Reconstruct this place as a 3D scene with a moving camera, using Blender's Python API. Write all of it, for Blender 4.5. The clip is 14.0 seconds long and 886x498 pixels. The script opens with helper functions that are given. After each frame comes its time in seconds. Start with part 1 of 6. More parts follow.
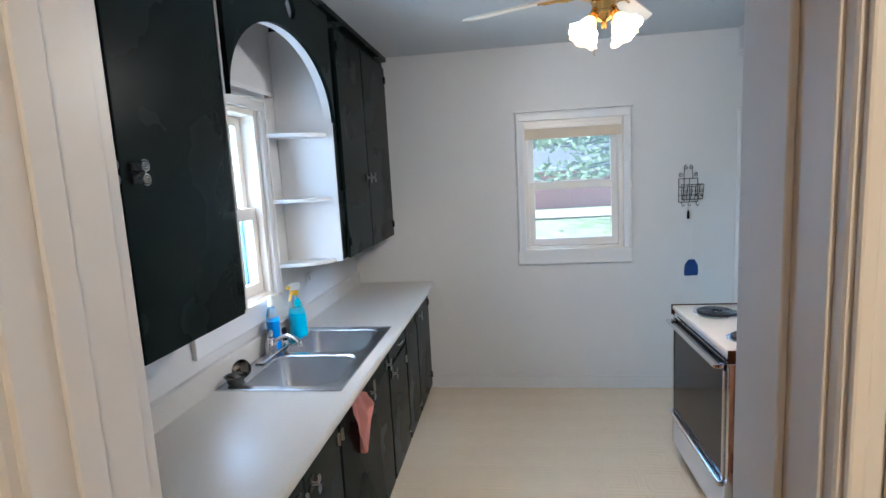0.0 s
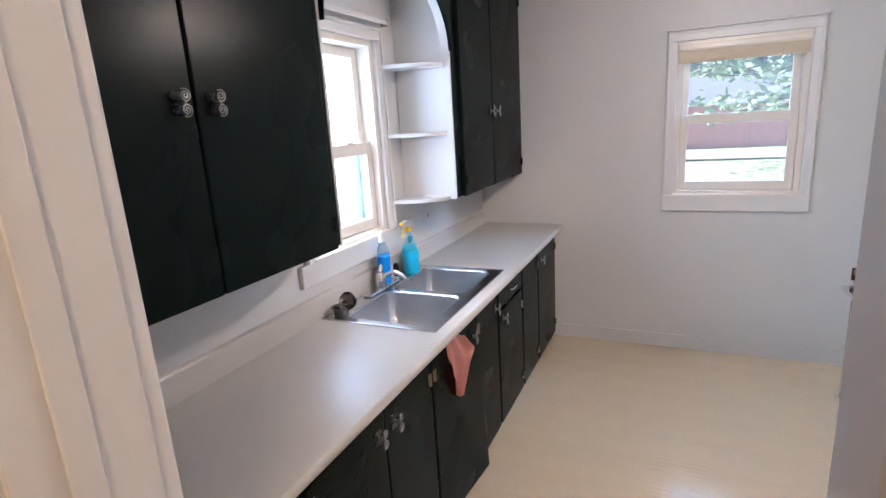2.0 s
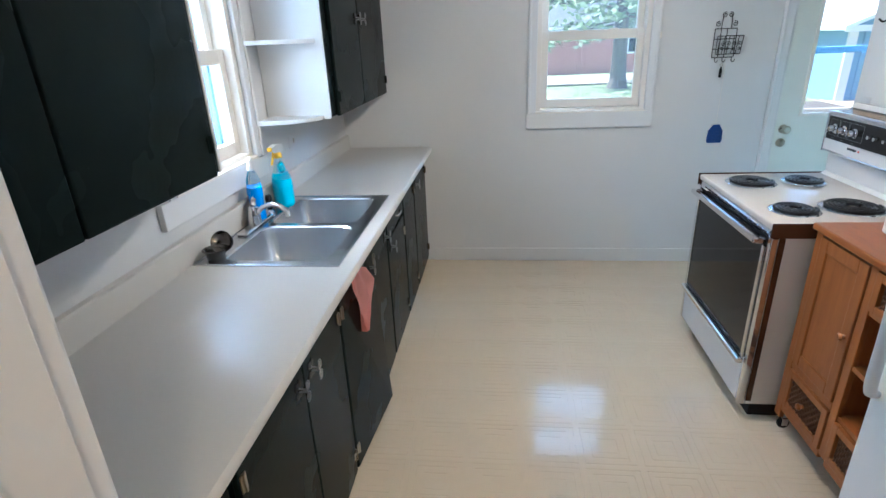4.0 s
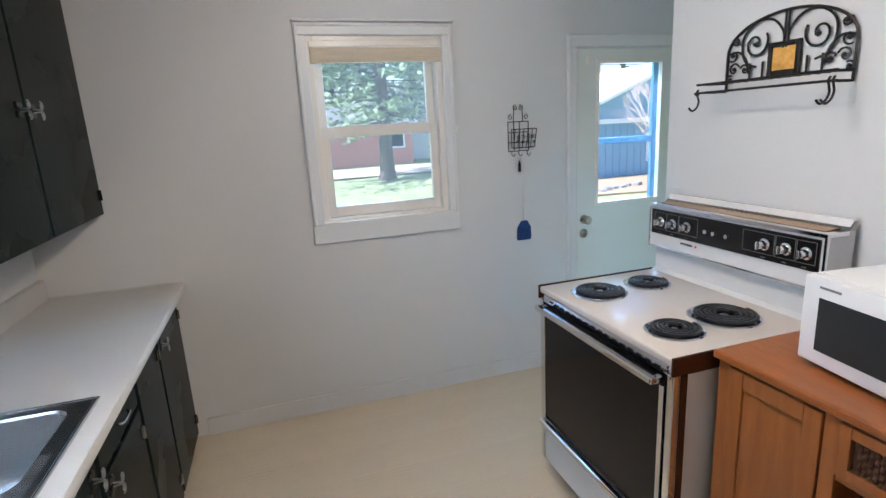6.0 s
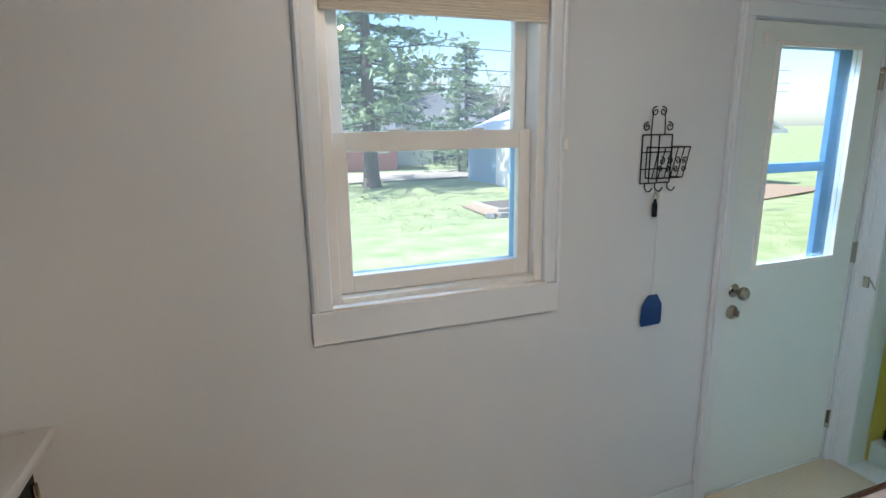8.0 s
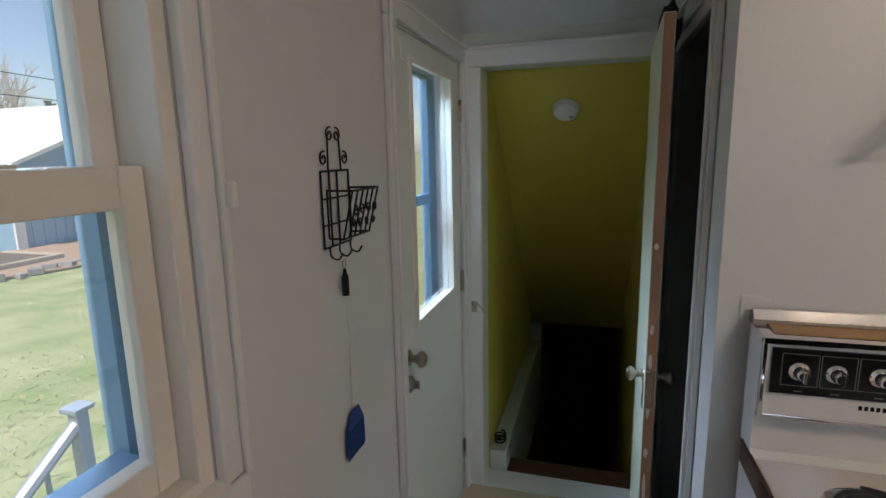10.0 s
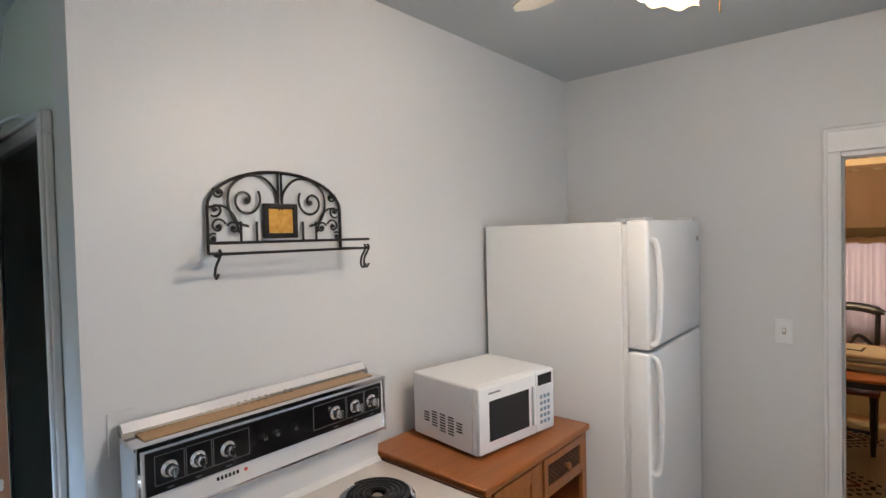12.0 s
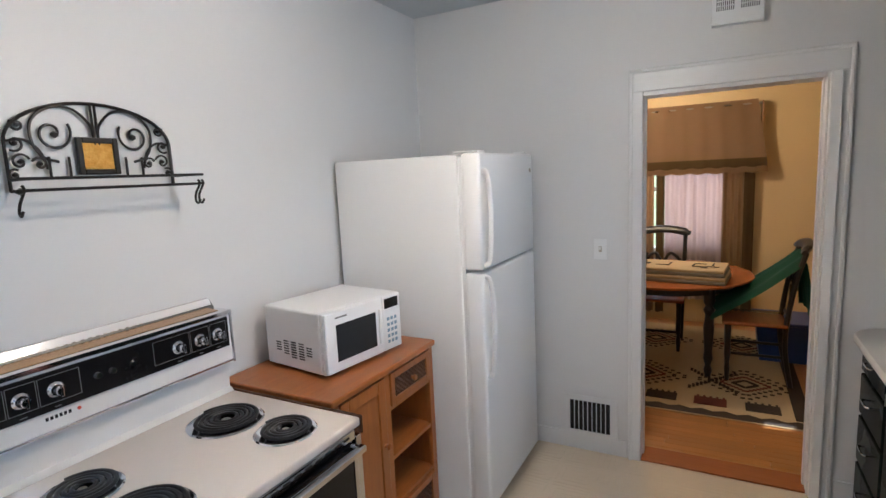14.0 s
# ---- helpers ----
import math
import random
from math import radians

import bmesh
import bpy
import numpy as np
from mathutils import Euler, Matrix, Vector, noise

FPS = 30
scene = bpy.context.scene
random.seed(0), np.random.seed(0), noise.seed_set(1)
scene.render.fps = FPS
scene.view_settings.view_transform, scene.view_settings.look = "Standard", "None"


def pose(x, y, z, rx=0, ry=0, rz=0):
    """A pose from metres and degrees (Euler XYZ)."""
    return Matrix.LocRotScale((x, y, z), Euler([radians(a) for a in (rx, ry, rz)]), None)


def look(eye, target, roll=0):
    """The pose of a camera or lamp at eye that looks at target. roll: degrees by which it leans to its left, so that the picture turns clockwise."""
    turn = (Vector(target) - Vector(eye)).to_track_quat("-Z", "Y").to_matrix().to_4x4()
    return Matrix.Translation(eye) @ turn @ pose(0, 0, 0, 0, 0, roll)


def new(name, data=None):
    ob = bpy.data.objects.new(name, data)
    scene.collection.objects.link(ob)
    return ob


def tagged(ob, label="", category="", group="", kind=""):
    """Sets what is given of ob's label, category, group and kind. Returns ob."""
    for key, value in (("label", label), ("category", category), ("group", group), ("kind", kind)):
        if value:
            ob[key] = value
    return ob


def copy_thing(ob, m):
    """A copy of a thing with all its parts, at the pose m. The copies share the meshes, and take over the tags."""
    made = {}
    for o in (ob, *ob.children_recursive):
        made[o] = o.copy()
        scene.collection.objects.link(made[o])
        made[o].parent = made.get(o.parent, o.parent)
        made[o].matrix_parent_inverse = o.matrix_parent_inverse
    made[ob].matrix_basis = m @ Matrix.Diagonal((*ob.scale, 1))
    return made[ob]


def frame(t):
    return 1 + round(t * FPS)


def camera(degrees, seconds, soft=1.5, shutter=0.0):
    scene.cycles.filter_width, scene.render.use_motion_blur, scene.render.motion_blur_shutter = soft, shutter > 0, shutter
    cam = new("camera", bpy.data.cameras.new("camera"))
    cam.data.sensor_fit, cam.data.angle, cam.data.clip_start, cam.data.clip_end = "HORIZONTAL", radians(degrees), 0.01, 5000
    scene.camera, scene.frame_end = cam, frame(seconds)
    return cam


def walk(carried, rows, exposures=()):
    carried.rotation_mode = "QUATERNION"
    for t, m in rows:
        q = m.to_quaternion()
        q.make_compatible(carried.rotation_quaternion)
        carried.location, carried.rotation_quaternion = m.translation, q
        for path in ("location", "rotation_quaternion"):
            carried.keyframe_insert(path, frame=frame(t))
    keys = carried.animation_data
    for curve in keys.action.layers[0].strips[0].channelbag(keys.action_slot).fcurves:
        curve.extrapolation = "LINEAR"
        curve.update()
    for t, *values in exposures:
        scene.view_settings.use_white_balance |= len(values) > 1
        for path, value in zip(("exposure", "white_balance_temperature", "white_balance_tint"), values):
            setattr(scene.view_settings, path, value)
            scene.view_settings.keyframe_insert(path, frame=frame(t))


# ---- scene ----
cam = camera(80.5, 14.0)
PATH = [
    (0, (1.22, -3.982, 1.682), (0.949, -2.02, 1.407), -3.1),
    (0.5, (1.284, -3.902, 1.703), (0.859, -1.956, 1.526), -2.9),
    (1, (1.337, -3.849, 1.697), (0.735, -1.95, 1.522), -2.9),
    (1.5, (1.352, -3.816, 1.677), (0.617, -1.981, 1.372), -3.1),
    (2, (1.358, -3.782, 1.652), (0.542, -2.017, 1.181), -3.6),
    (2.5, (1.353, -3.77, 1.616), (0.49, -2.081, 0.98), -3.9),
    (3, (1.323, -3.771, 1.601), (0.477, -2.12, 0.853), -3.8),
    (3.5, (1.213, -3.766, 1.594), (0.573, -2.031, 0.834), -3.3),
    (4, (1.082, -3.696, 1.583), (0.861, -1.853, 0.837), -2.4),
    (4.2, (1.071, -3.65, 1.573), (1.015, -1.786, 0.852), -2.2),
    (6.3, (1.073, -2.656, 1.576), (1.666, -0.798, 1.132), -3.2),
    (6.5, (1.101, -2.518, 1.582), (1.666, -0.65, 1.143), -2.9),
    (7, (1.075, -2.153, 1.587), (1.606, -0.273, 1.158), -1.9),
    (7.2, (1.079, -2.026, 1.588), (1.572, -0.137, 1.156), -1.6),
    (9.3, (1.23, -0.774, 1.61), (2.749, 0.46, 1.197), -0.0),
    (9.5, (1.262, -0.706, 1.611), (2.919, 0.341, 1.215), -0.4),
    (10, (1.396, -0.573, 1.606), (3.282, -0.016, 1.245), -1.2),
    (10.5, (1.455, -0.483, 1.619), (3.424, -0.52, 1.268), -1.5),
    (11, (1.437, -0.439, 1.631), (3.289, -1.122, 1.311), -2.0),
    (11.2, (1.425, -0.451, 1.673), (3.176, -1.364, 1.356), -1.2),
    (11.5, (1.375, -0.469, 1.66), (2.951, -1.682, 1.454), -1.1),
    (12, (1.288, -0.494, 1.679), (2.596, -2.006, 1.626), -1.4),
    (12.5, (1.186, -0.494, 1.683), (2.32, -2.14, 1.711), -1.7),
    (13, (1.111, -0.48, 1.679), (2.115, -2.21, 1.717), -1.9),
    (13.5, (1.085, -0.478, 1.663), (2.031, -2.238, 1.574), -2.3),
    (14, (1.102, -0.486, 1.633), (2.039, -2.23, 1.352), -2.7),
]
walk(cam, [(t, look(eye, target, roll)) for t, eye, target, roll in PATH],
     [(0, 1.24, 5000, 6), (0.5, 1.32, 5300, 13), (1.5, 1.36, 5450, 16), (3, 1.38, 5250, 14), (4.2, 1.36, 4950, 3), (6.3, 1.14, 5400, 9), (7.2, 1.22, 5450, 9), (9.3, 0.05, 6050, 2), (10, 0.03, 6500, 13), (10.5, 0.85, 6900, 22), (11, 1.1, 6850, 21), (12.5, 0.75, 5500, 7), (14, 1.0, 5450, 9)])

# ---- daylight ----
world = bpy.data.worlds.new("world")
scene.world = world
world.use_nodes = True
wn = world.node_tree.nodes
sky = wn.new("ShaderNodeTexSky")
sky.sky_type = "NISHITA"
sky.sun_disc = False
SUN_EL, SUN_AZ = radians(58), radians(-91)      # azimuth from +y towards +x
sky.sun_elevation, sky.sun_rotation = SUN_EL, SUN_AZ
wn["Background"].inputs["Strength"].default_value = 0.15
world.node_tree.links.new(sky.outputs[0], wn["Background"].inputs["Color"])
sun_way = Vector((math.sin(SUN_AZ) * math.cos(SUN_EL), math.cos(SUN_AZ) * math.cos(SUN_EL), math.sin(SUN_EL)))
sun = new("sun", bpy.data.lights.new("sun", "SUN"))
sun.data.energy, sun.data.angle, sun.data.color = 5.0, radians(0.5), (1.0, 0.95, 0.87)
sun.matrix_world = look(sun_way * 30, (0, 0, 0))


def area_lamp(name, eye, target, w, h, power, colour):
    ob = new(name, bpy.data.lights.new(name, "AREA"))
    ob.data.shape, ob.data.size, ob.data.size_y = "RECTANGLE", w, h
    ob.data.energy, ob.data.color = power, colour
    ob.matrix_world = look(eye, target)
    return ob


def bulb_lamp(name, place, power, colour, radius=0.03):
    ob = new(name, bpy.data.lights.new(name, "POINT"))
    ob.data.energy, ob.data.color, ob.data.shadow_soft_size = power, colour, radius
    ob.location = place
    return ob


# two added fill lamps outdoors, out of view, to brighten kitchen and alcove
area_lamp("sky_fill_north", (2.3, 5.0, 6.6), (2.2, -1.2, 0.6), 9.0, 4.0, 125, (0.54, 0.76, 1.0))
area_lamp("sky_fill_back_door", (3.3, 0.95, 2.62), (3.25, -0.7, 0.8), 1.1, 0.45, 60, (0.52, 0.74, 1.0))
area_lamp("sky_light_west_window", (-0.27, -1.77, 1.60), (2, -1.77, 1.3), 0.66, 0.98, 8, (0.68, 0.84, 1.0))
WARM = (1.0, 0.80, 0.60)
FAN = (1.61, -1.69)

# ---- materials ----


def material(name, colour, rough=0.5, metal=0.0, colour2=None, scale=6.0, fine=60.0, bump=0.05, amount=0.5, stretch=(1, 1, 1), spread=0.0, coat=0.0, specular=0.5):
    """Two-scale mottled surface: broad stains mix colour towards colour2, fine noise gives relief."""
    m = bpy.data.materials.new(name)
    m.use_nodes = True
    n, l = m.node_tree.nodes, m.node_tree.links
    b = n["Principled BSDF"]
    b.inputs["Roughness"].default_value, b.inputs["Metallic"].default_value = rough, metal
    b.inputs["Coat Weight"].default_value = coat
    b.inputs["Specular IOR Level"].default_value = specular
    tc, mp = n.new("ShaderNodeTexCoord"), n.new("ShaderNodeMapping")
    mp.inputs["Scale"].default_value = stretch
    l.new(tc.outputs["Object"], mp.inputs["Vector"])
    big, small = n.new("ShaderNodeTexNoise"), n.new("ShaderNodeTexNoise")
    big.inputs["Scale"].default_value, big.inputs["Detail"].default_value = scale, 3
    small.inputs["Scale"].default_value, small.inputs["Detail"].default_value = fine, 3
    for k in (big, small):
        l.new(mp.outputs[0], k.inputs["Vector"])
    add = n.new("ShaderNodeMath")
    add.operation = "MULTIPLY_ADD"
    l.new(small.outputs["Fac"], add.inputs[0])
    add.inputs[1].default_value = 0.35
    l.new(big.outputs["Fac"], add.inputs[2])
    ramp = n.new("ShaderNodeValToRGB")
    c2 = colour2 or tuple(c * 0.85 for c in colour)
    ramp.color_ramp.elements[0].position, ramp.color_ramp.elements[1].position = 0.30, 1.05
    ramp.color_ramp.elements[0].color = (*[a + (b2 - a) * amount for a, b2 in zip(colour, c2)], 1)
    ramp.color_ramp.elements[1].color = (*colour, 1)
    l.new(add.outputs[0], ramp.inputs[0])
    out = ramp.outputs[0]
    if spread:
        info, hsv = n.new("ShaderNodeObjectInfo"), n.new("ShaderNodeHueSaturation")
        mr = n.new("ShaderNodeMapRange")
        mr.inputs["To Min"].default_value, mr.inputs["To Max"].default_value = 1 - spread, 1 + spread
        l.new(info.outputs["Random"], mr.inputs["Value"])
        l.new(mr.outputs[0], hsv.inputs["Value"])
        l.new(out, hsv.inputs["Color"])
        out = hsv.outputs[0]
    l.new(out, b.inputs["Base Color"])
    rr = n.new("ShaderNodeMapRange")
    rr.inputs["To Min"].default_value, rr.inputs["To Max"].default_value = max(rough - 0.04, 0.02), min(rough + 0.04, 1)
    l.new(big.outputs["Fac"], rr.inputs["Value"])
    l.new(rr.outputs[0], b.inputs["Roughness"])
    if bump:
        bp = n.new("ShaderNodeBump")
        bp.inputs["Strength"].default_value, bp.inputs["Distance"].default_value = bump, 0.01
        l.new(small.outputs["Fac"] if bump < 0.1 else add.outputs[0], bp.inputs["Height"])
        l.new(bp.outputs[0], b.inputs["Normal"])
    return m


def glow(name, colour, strength):
    m = bpy.data.materials.new(name)
    m.use_nodes = True
    b = m.node_tree.nodes["Principled BSDF"]
    b.inputs["Base Color"].default_value = (0.9, 0.85, 0.75, 1)
    b.inputs["Emission Color"].default_value = (*colour, 1)
    b.inputs["Emission Strength"].default_value = strength
    return m


def glass(name, colour=(1, 1, 1), rough=0.0, alpha=None):
    m = bpy.data.materials.new(name)
    m.use_nodes = True
    b = m.node_tree.nodes["Principled BSDF"]
    b.inputs["Base Color"].default_value = (*colour, 1)
    b.inputs["Roughness"].default_value = rough
    b.inputs["Transmission Weight"].default_value = 1
    b.inputs["IOR"].default_value = 1.45
    return m


WALL = material("wall_paint", (0.66, 0.655, 0.65), 0.45, scale=1.6, fine=140, bump=0.03, amount=0.35)
WALL_WARM = material("dining_wall_paint", (0.62, 0.47, 0.25), 0.55, scale=1.5, fine=120, bump=0.03, amount=0.3)
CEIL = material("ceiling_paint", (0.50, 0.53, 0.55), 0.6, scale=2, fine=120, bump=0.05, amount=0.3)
TRIM = material("trim_paint", (0.72, 0.715, 0.71), 0.34, colour2=(0.62, 0.58, 0.52), scale=4, fine=160, bump=0.004, amount=0.06)
SASH = material("sash_paint", (0.80, 0.75, 0.68), 0.3, scale=5, fine=60, bump=0.02, amount=0.3)
ALCOVE = material("alcove_paint", (0.62, 0.66, 0.60), 0.45, scale=2, fine=100, bump=0.04, amount=0.3)
GREEN = material("green_paint", (0.56, 0.47, 0.075), 0.5, scale=2, fine=90, bump=0.05, amount=0.4)
BLACK = material("black_paint", (0.004, 0.0075, 0.007), 0.27, colour2=(0.010, 0.016, 0.015), scale=3, fine=70, bump=0.05, amount=0.7, specular=0.055)
# near-black for unlit insides: closet, stairwell end, slots and recesses, shade put into colour
DARK = material("unlit_black", (0.006, 0.005, 0.005), 0.8, bump=0.05)
STEP = material("stair_carpet", (0.11, 0.05, 0.025), 0.95, scale=12, fine=150, bump=0.3)
LAMINATE = material("laminate", (0.58, 0.56, 0.53), 0.30, colour2=(0.53, 0.50, 0.46), scale=2.5, fine=500, bump=0.0, amount=0.35)
STEEL = material("brushed_steel", (0.60, 0.61, 0.63), 0.25, 1.0, scale=5, fine=150, bump=0.02, stretch=(1, 5, 1))
DARKSTEEL = material("tarnished_steel", (0.22, 0.21, 0.20), 0.22, 1.0, colour2=(0.07, 0.06, 0.055), scale=30, fine=90, bump=0.05, amount=0.9)
CHROME = material("chrome", (0.78, 0.78, 0.80), 0.08, 1.0, bump=0.0, amount=0.2)
PEWTER = material("pewter", (0.42, 0.41, 0.40), 0.3, 1.0, bump=0.1, scale=40, fine=200)
BRASS = material("brass", (0.78, 0.50, 0.16), 0.16, 1.0, bump=0.02)
NICKEL = material("aged_nickel", (0.45, 0.40, 0.33), 0.28, 1.0, bump=0.04)
ALMOND = material("almond_enamel", (0.60, 0.545, 0.49), 0.13, colour2=(0.56, 0.50, 0.44), scale=3, fine=60, bump=0.01, amount=0.4, coat=0.3)
ENAMEL = material("white_enamel", (0.68, 0.67, 0.66), 0.14, scale=3, fine=60, bump=0.01, amount=0.2, coat=0.3)
FRIDGE = material("fridge_enamel", (0.78, 0.78, 0.77), 0.3, scale=5, fine=400, bump=0.06, amount=0.15)
PLASTIC = material("white_plastic", (0.75, 0.75, 0.75), 0.35, bump=0.02, amount=0.2)
BLACKGLASS = material("oven_glass", (0.005, 0.005, 0.006), 0.07, bump=0.0, specular=0.3)
PANEL = material("panel_black", (0.009, 0.009, 0.010), 0.15, bump=0.0, specular=0.3)
BROWN = material("brown_enamel", (0.10, 0.045, 0.025), 0.22, 0.5, bump=0.02)
COIL = material("burner_coil", (0.018, 0.018, 0.02), 0.42, 0.4, bump=0.1)
IRON = material("wrought_iron", (0.025, 0.022, 0.020), 0.42, 0.6, bump=0.15, scale=30, fine=200)
AMBER = material("amber_tile", (0.50, 0.23, 0.03), 0.12, colour2=(0.75, 0.45, 0.12), scale=60, fine=160, bump=0.2, amount=1.0)
CHESTWOOD = material("honey_wood", (0.36, 0.125, 0.030), 0.3, colour2=(0.20, 0.06, 0.014), scale=6, fine=30, bump=0.04, stretch=(8, 1, 1), amount=0.8)
CHESTWOOD_V = material("honey_wood_upright", (0.36, 0.125, 0.030), 0.3, colour2=(0.20, 0.06, 0.014), scale=6, fine=30, bump=0.04, stretch=(8, 8, 1), amount=0.8)
WICKER = material("dark_wicker", (0.10, 0.04, 0.016), 0.6, scale=30, fine=120, bump=0.3)
DOORWOOD = material("worn_door_edge", (0.38, 0.14, 0.05), 0.5, colour2=(0.55, 0.50, 0.42), scale=7, fine=60, bump=0.15, amount=0.25)
BLUEPAINT = material("blue_trim_paint", (0.19, 0.34, 0.50), 0.5, bump=0.05)
RUBBERBLUE = material("blue_plastic", (0.012, 0.05, 0.22), 0.35, bump=0.02)
TOWEL = material("pink_cloth", (0.80, 0.38, 0.33), 0.95, scale=15, fine=300, bump=0.4)
CLOTH_TAN = material("tan_curtain", (0.33, 0.21, 0.115), 0.9, scale=8, fine=300, bump=0.15)
CLOTH_BROWN = material("brown_curtain_band", (0.12, 0.075, 0.03), 0.9, scale=8, fine=300, bump=0.15)
GREENCLOTH = material("green_cloth", (0.004, 0.085, 0.050), 0.8, scale=8, fine=200, bump=0.2)
OAK = material("table_oak", (0.36, 0.12, 0.04), 0.25, colour2=(0.22, 0.065, 0.02), scale=5, fine=40, bump=0.03, stretch=(1, 9, 1))
BLACKWOOD = material("black_chair_paint", (0.012, 0.012, 0.014), 0.3, bump=0.03)
GRASS = material("lawn_blades", (0.26, 0.34, 0.13), 0.9, colour2=(0.52, 0.48, 0.30), scale=1.4, fine=12, bump=0.6, amount=0.9)
GLASS = glass("window_glass")
SCREEN = bpy.data.materials.new("insect_screen")
SCREEN.use_nodes = True
sn, sl = SCREEN.node_tree.nodes, SCREEN.node_tree.links
clear, thread, blend = sn.new("ShaderNodeBsdfTransparent"), sn.new("ShaderNodeBsdfTranslucent"), sn.new("ShaderNodeMixShader")
thread.inputs["Color"].default_value = (0.86, 0.88, 0.90, 1)
blend.inputs[0].default_value = 0.045
sl.new(clear.outputs[0], blend.inputs[1]), sl.new(thread.outputs[0], blend.inputs[2])
sl.new(blend.outputs[0], sn["Material Output"].inputs["Surface"])

# ---- builders ----


def world_of(ob):
    m = ob.matrix_basis.copy()
    while ob.parent:
        ob = ob.parent
        m = ob.matrix_basis @ m
    return m


def thing(name, place, label="", category="", group="", rz=0.0, kind=""):
    ob = new(name)
    ob.matrix_basis = pose(*(settle(place) if run else place), 0, 0, rz)
    ob.empty_display_size = 0.1
    return tagged(ob, label, category, group, kind)


run = False         # True while the sink run is built: it follows its slightly splayed wall


def settle(v):
    """Sets a point of the sink run out to its wall: 3 cm west, 1.8 % longer, worktop height a little lower."""
    return Vector((v[0] - 0.03, v[1] * 1.018, v[2] - 0.013 * min(max(v[2], 0) / 0.6, 1) * min(max(2.58 - v[2], 0), 1)))


def part(name, bm, mat, parent=None, label="", local=False, smooth=False, kind="", category=""):
    """Links a bmesh, built in world metres unless local, as one mesh object under parent."""
    if run and not local:
        for v in bm.verts:
            v.co = settle(v.co)
    if parent is not None and not local:
        bm.transform(world_of(parent).inverted())
    me = bpy.data.meshes.new(name)
    bmesh.ops.recalc_face_normals(bm, faces=bm.faces)
    bm.to_mesh(me)
    bm.free()
    me.materials.append(mat)
    if smooth:
        me.polygons.foreach_set("use_smooth", [True] * len(me.polygons))
        me.set_sharp_from_angle(angle=radians(35))
    ob = new(name, me)
    ob.parent = parent
    return tagged(ob, label, category, kind=kind)


def box(x0, x1, y0, y1, z0, z1, bevel=0.0, bm=None, seg=2):
    """A box, with rounded edges where bevel is given, added to bm."""
    own = bmesh.new()
    bmesh.ops.create_cube(own, size=1)
    own.transform(Matrix.Translation(((x0 + x1) / 2, (y0 + y1) / 2, (z0 + z1) / 2)) @ Matrix.Diagonal((abs(x1 - x0), abs(y1 - y0), abs(z1 - z0), 1)))
    if bevel:
        bmesh.ops.bevel(own, geom=own.edges, offset=bevel, segments=seg, affect="EDGES", profile=0.5)
    return join(bm, own)


def join(bm, own):
    if bm is None:
        return own
    me = bpy.data.meshes.new("tmp")
    own.to_mesh(me)
    own.free()
    bm.from_mesh(me)
    bpy.data.meshes.remove(me)
    return bm


def boxes(rows, bevel=0.0):
    bm = bmesh.new()
    for r in rows:
        box(*r, bevel=bevel, bm=bm)
    return bm


def lathe(profile, at=(0, 0, 0), axis="z", seg=24, bm=None):
    """Turns (radius, height) rows round an axis."""
    own = bmesh.new()
    rings = []
    for r, h in profile:
        rings.append([own.verts.new((r * math.cos(2 * math.pi * k / seg), r * math.sin(2 * math.pi * k / seg), h)) for k in range(seg)] if r > 1e-6 else [own.verts.new((0, 0, h))])
    for a, b in zip(rings, rings[1:]):
        for k in range(seg):
            q = [a[k % len(a)], a[(k + 1) % len(a)], b[(k + 1) % len(b)], b[k % len(b)]]
            q = list(dict.fromkeys(q))
            if len(q) > 2:
                own.faces.new(q)
    turn = {"z": Matrix(), "x": Matrix.Rotation(radians(90), 4, "Y"), "-x": Matrix.Rotation(radians(-90), 4, "Y"), "y": Matrix.Rotation(radians(-90), 4, "X"), "-y": Matrix.Rotation(radians(90), 4, "X")}[axis] if isinstance(axis, str) else axis
    own.transform(Matrix.Translation(at) @ turn)
    return join(bm, own)


def tube(points, r, seg=8, bm=None, closed=False, flat=1.0):
    """A round bar along points; r may be a list."""
    own = bmesh.new()
    pts = [Vector(p) for p in points]
    n = len(pts)
    rings, up = [], None
    for i, p in enumerate(pts):
        a = pts[(i - 1) % n] if closed or i else pts[0]
        b = pts[(i + 1) % n] if closed or i < n - 1 else pts[-1]
        t = (b - a).normalized()
        if up is None:
            up = t.orthogonal().normalized()
        up = (up - t * up.dot(t)).normalized()
        side = t.cross(up)
        rr = r[i] if isinstance(r, (list, tuple)) else r
        rings.append([own.verts.new(p + (up * math.cos(2 * math.pi * k / seg) * flat + side * math.sin(2 * math.pi * k / seg)) * rr) for k in range(seg)])
    for i in range(n if closed else n - 1):
        a, b = rings[i], rings[(i + 1) % n]
        for k in range(seg):
            own.faces.new((a[k], a[(k + 1) % seg], b[(k + 1) % seg], b[k]))
    if not closed:
        own.faces.new(rings[0][::-1]), own.faces.new(rings[-1])
    return join(bm, own)


def smooth_line(pts, n=8):
    """Catmull-Rom through pts."""
    p = [Vector(q) for q in pts]
    p = [p[0] * 2 - p[1], *p, p[-1] * 2 - p[-2]]
    out = []
    for i in range(1, len(p) - 2):
        for k in range(n):
            t = k / n
            out.append(0.5 * ((2 * p[i]) + (p[i + 1] - p[i - 1]) * t + (2 * p[i - 1] - 5 * p[i] + 4 * p[i + 1] - p[i + 2]) * t * t + (3 * p[i] - p[i - 1] - 3 * p[i + 1] + p[i + 2]) * t ** 3))
    return out + [p[-2]]


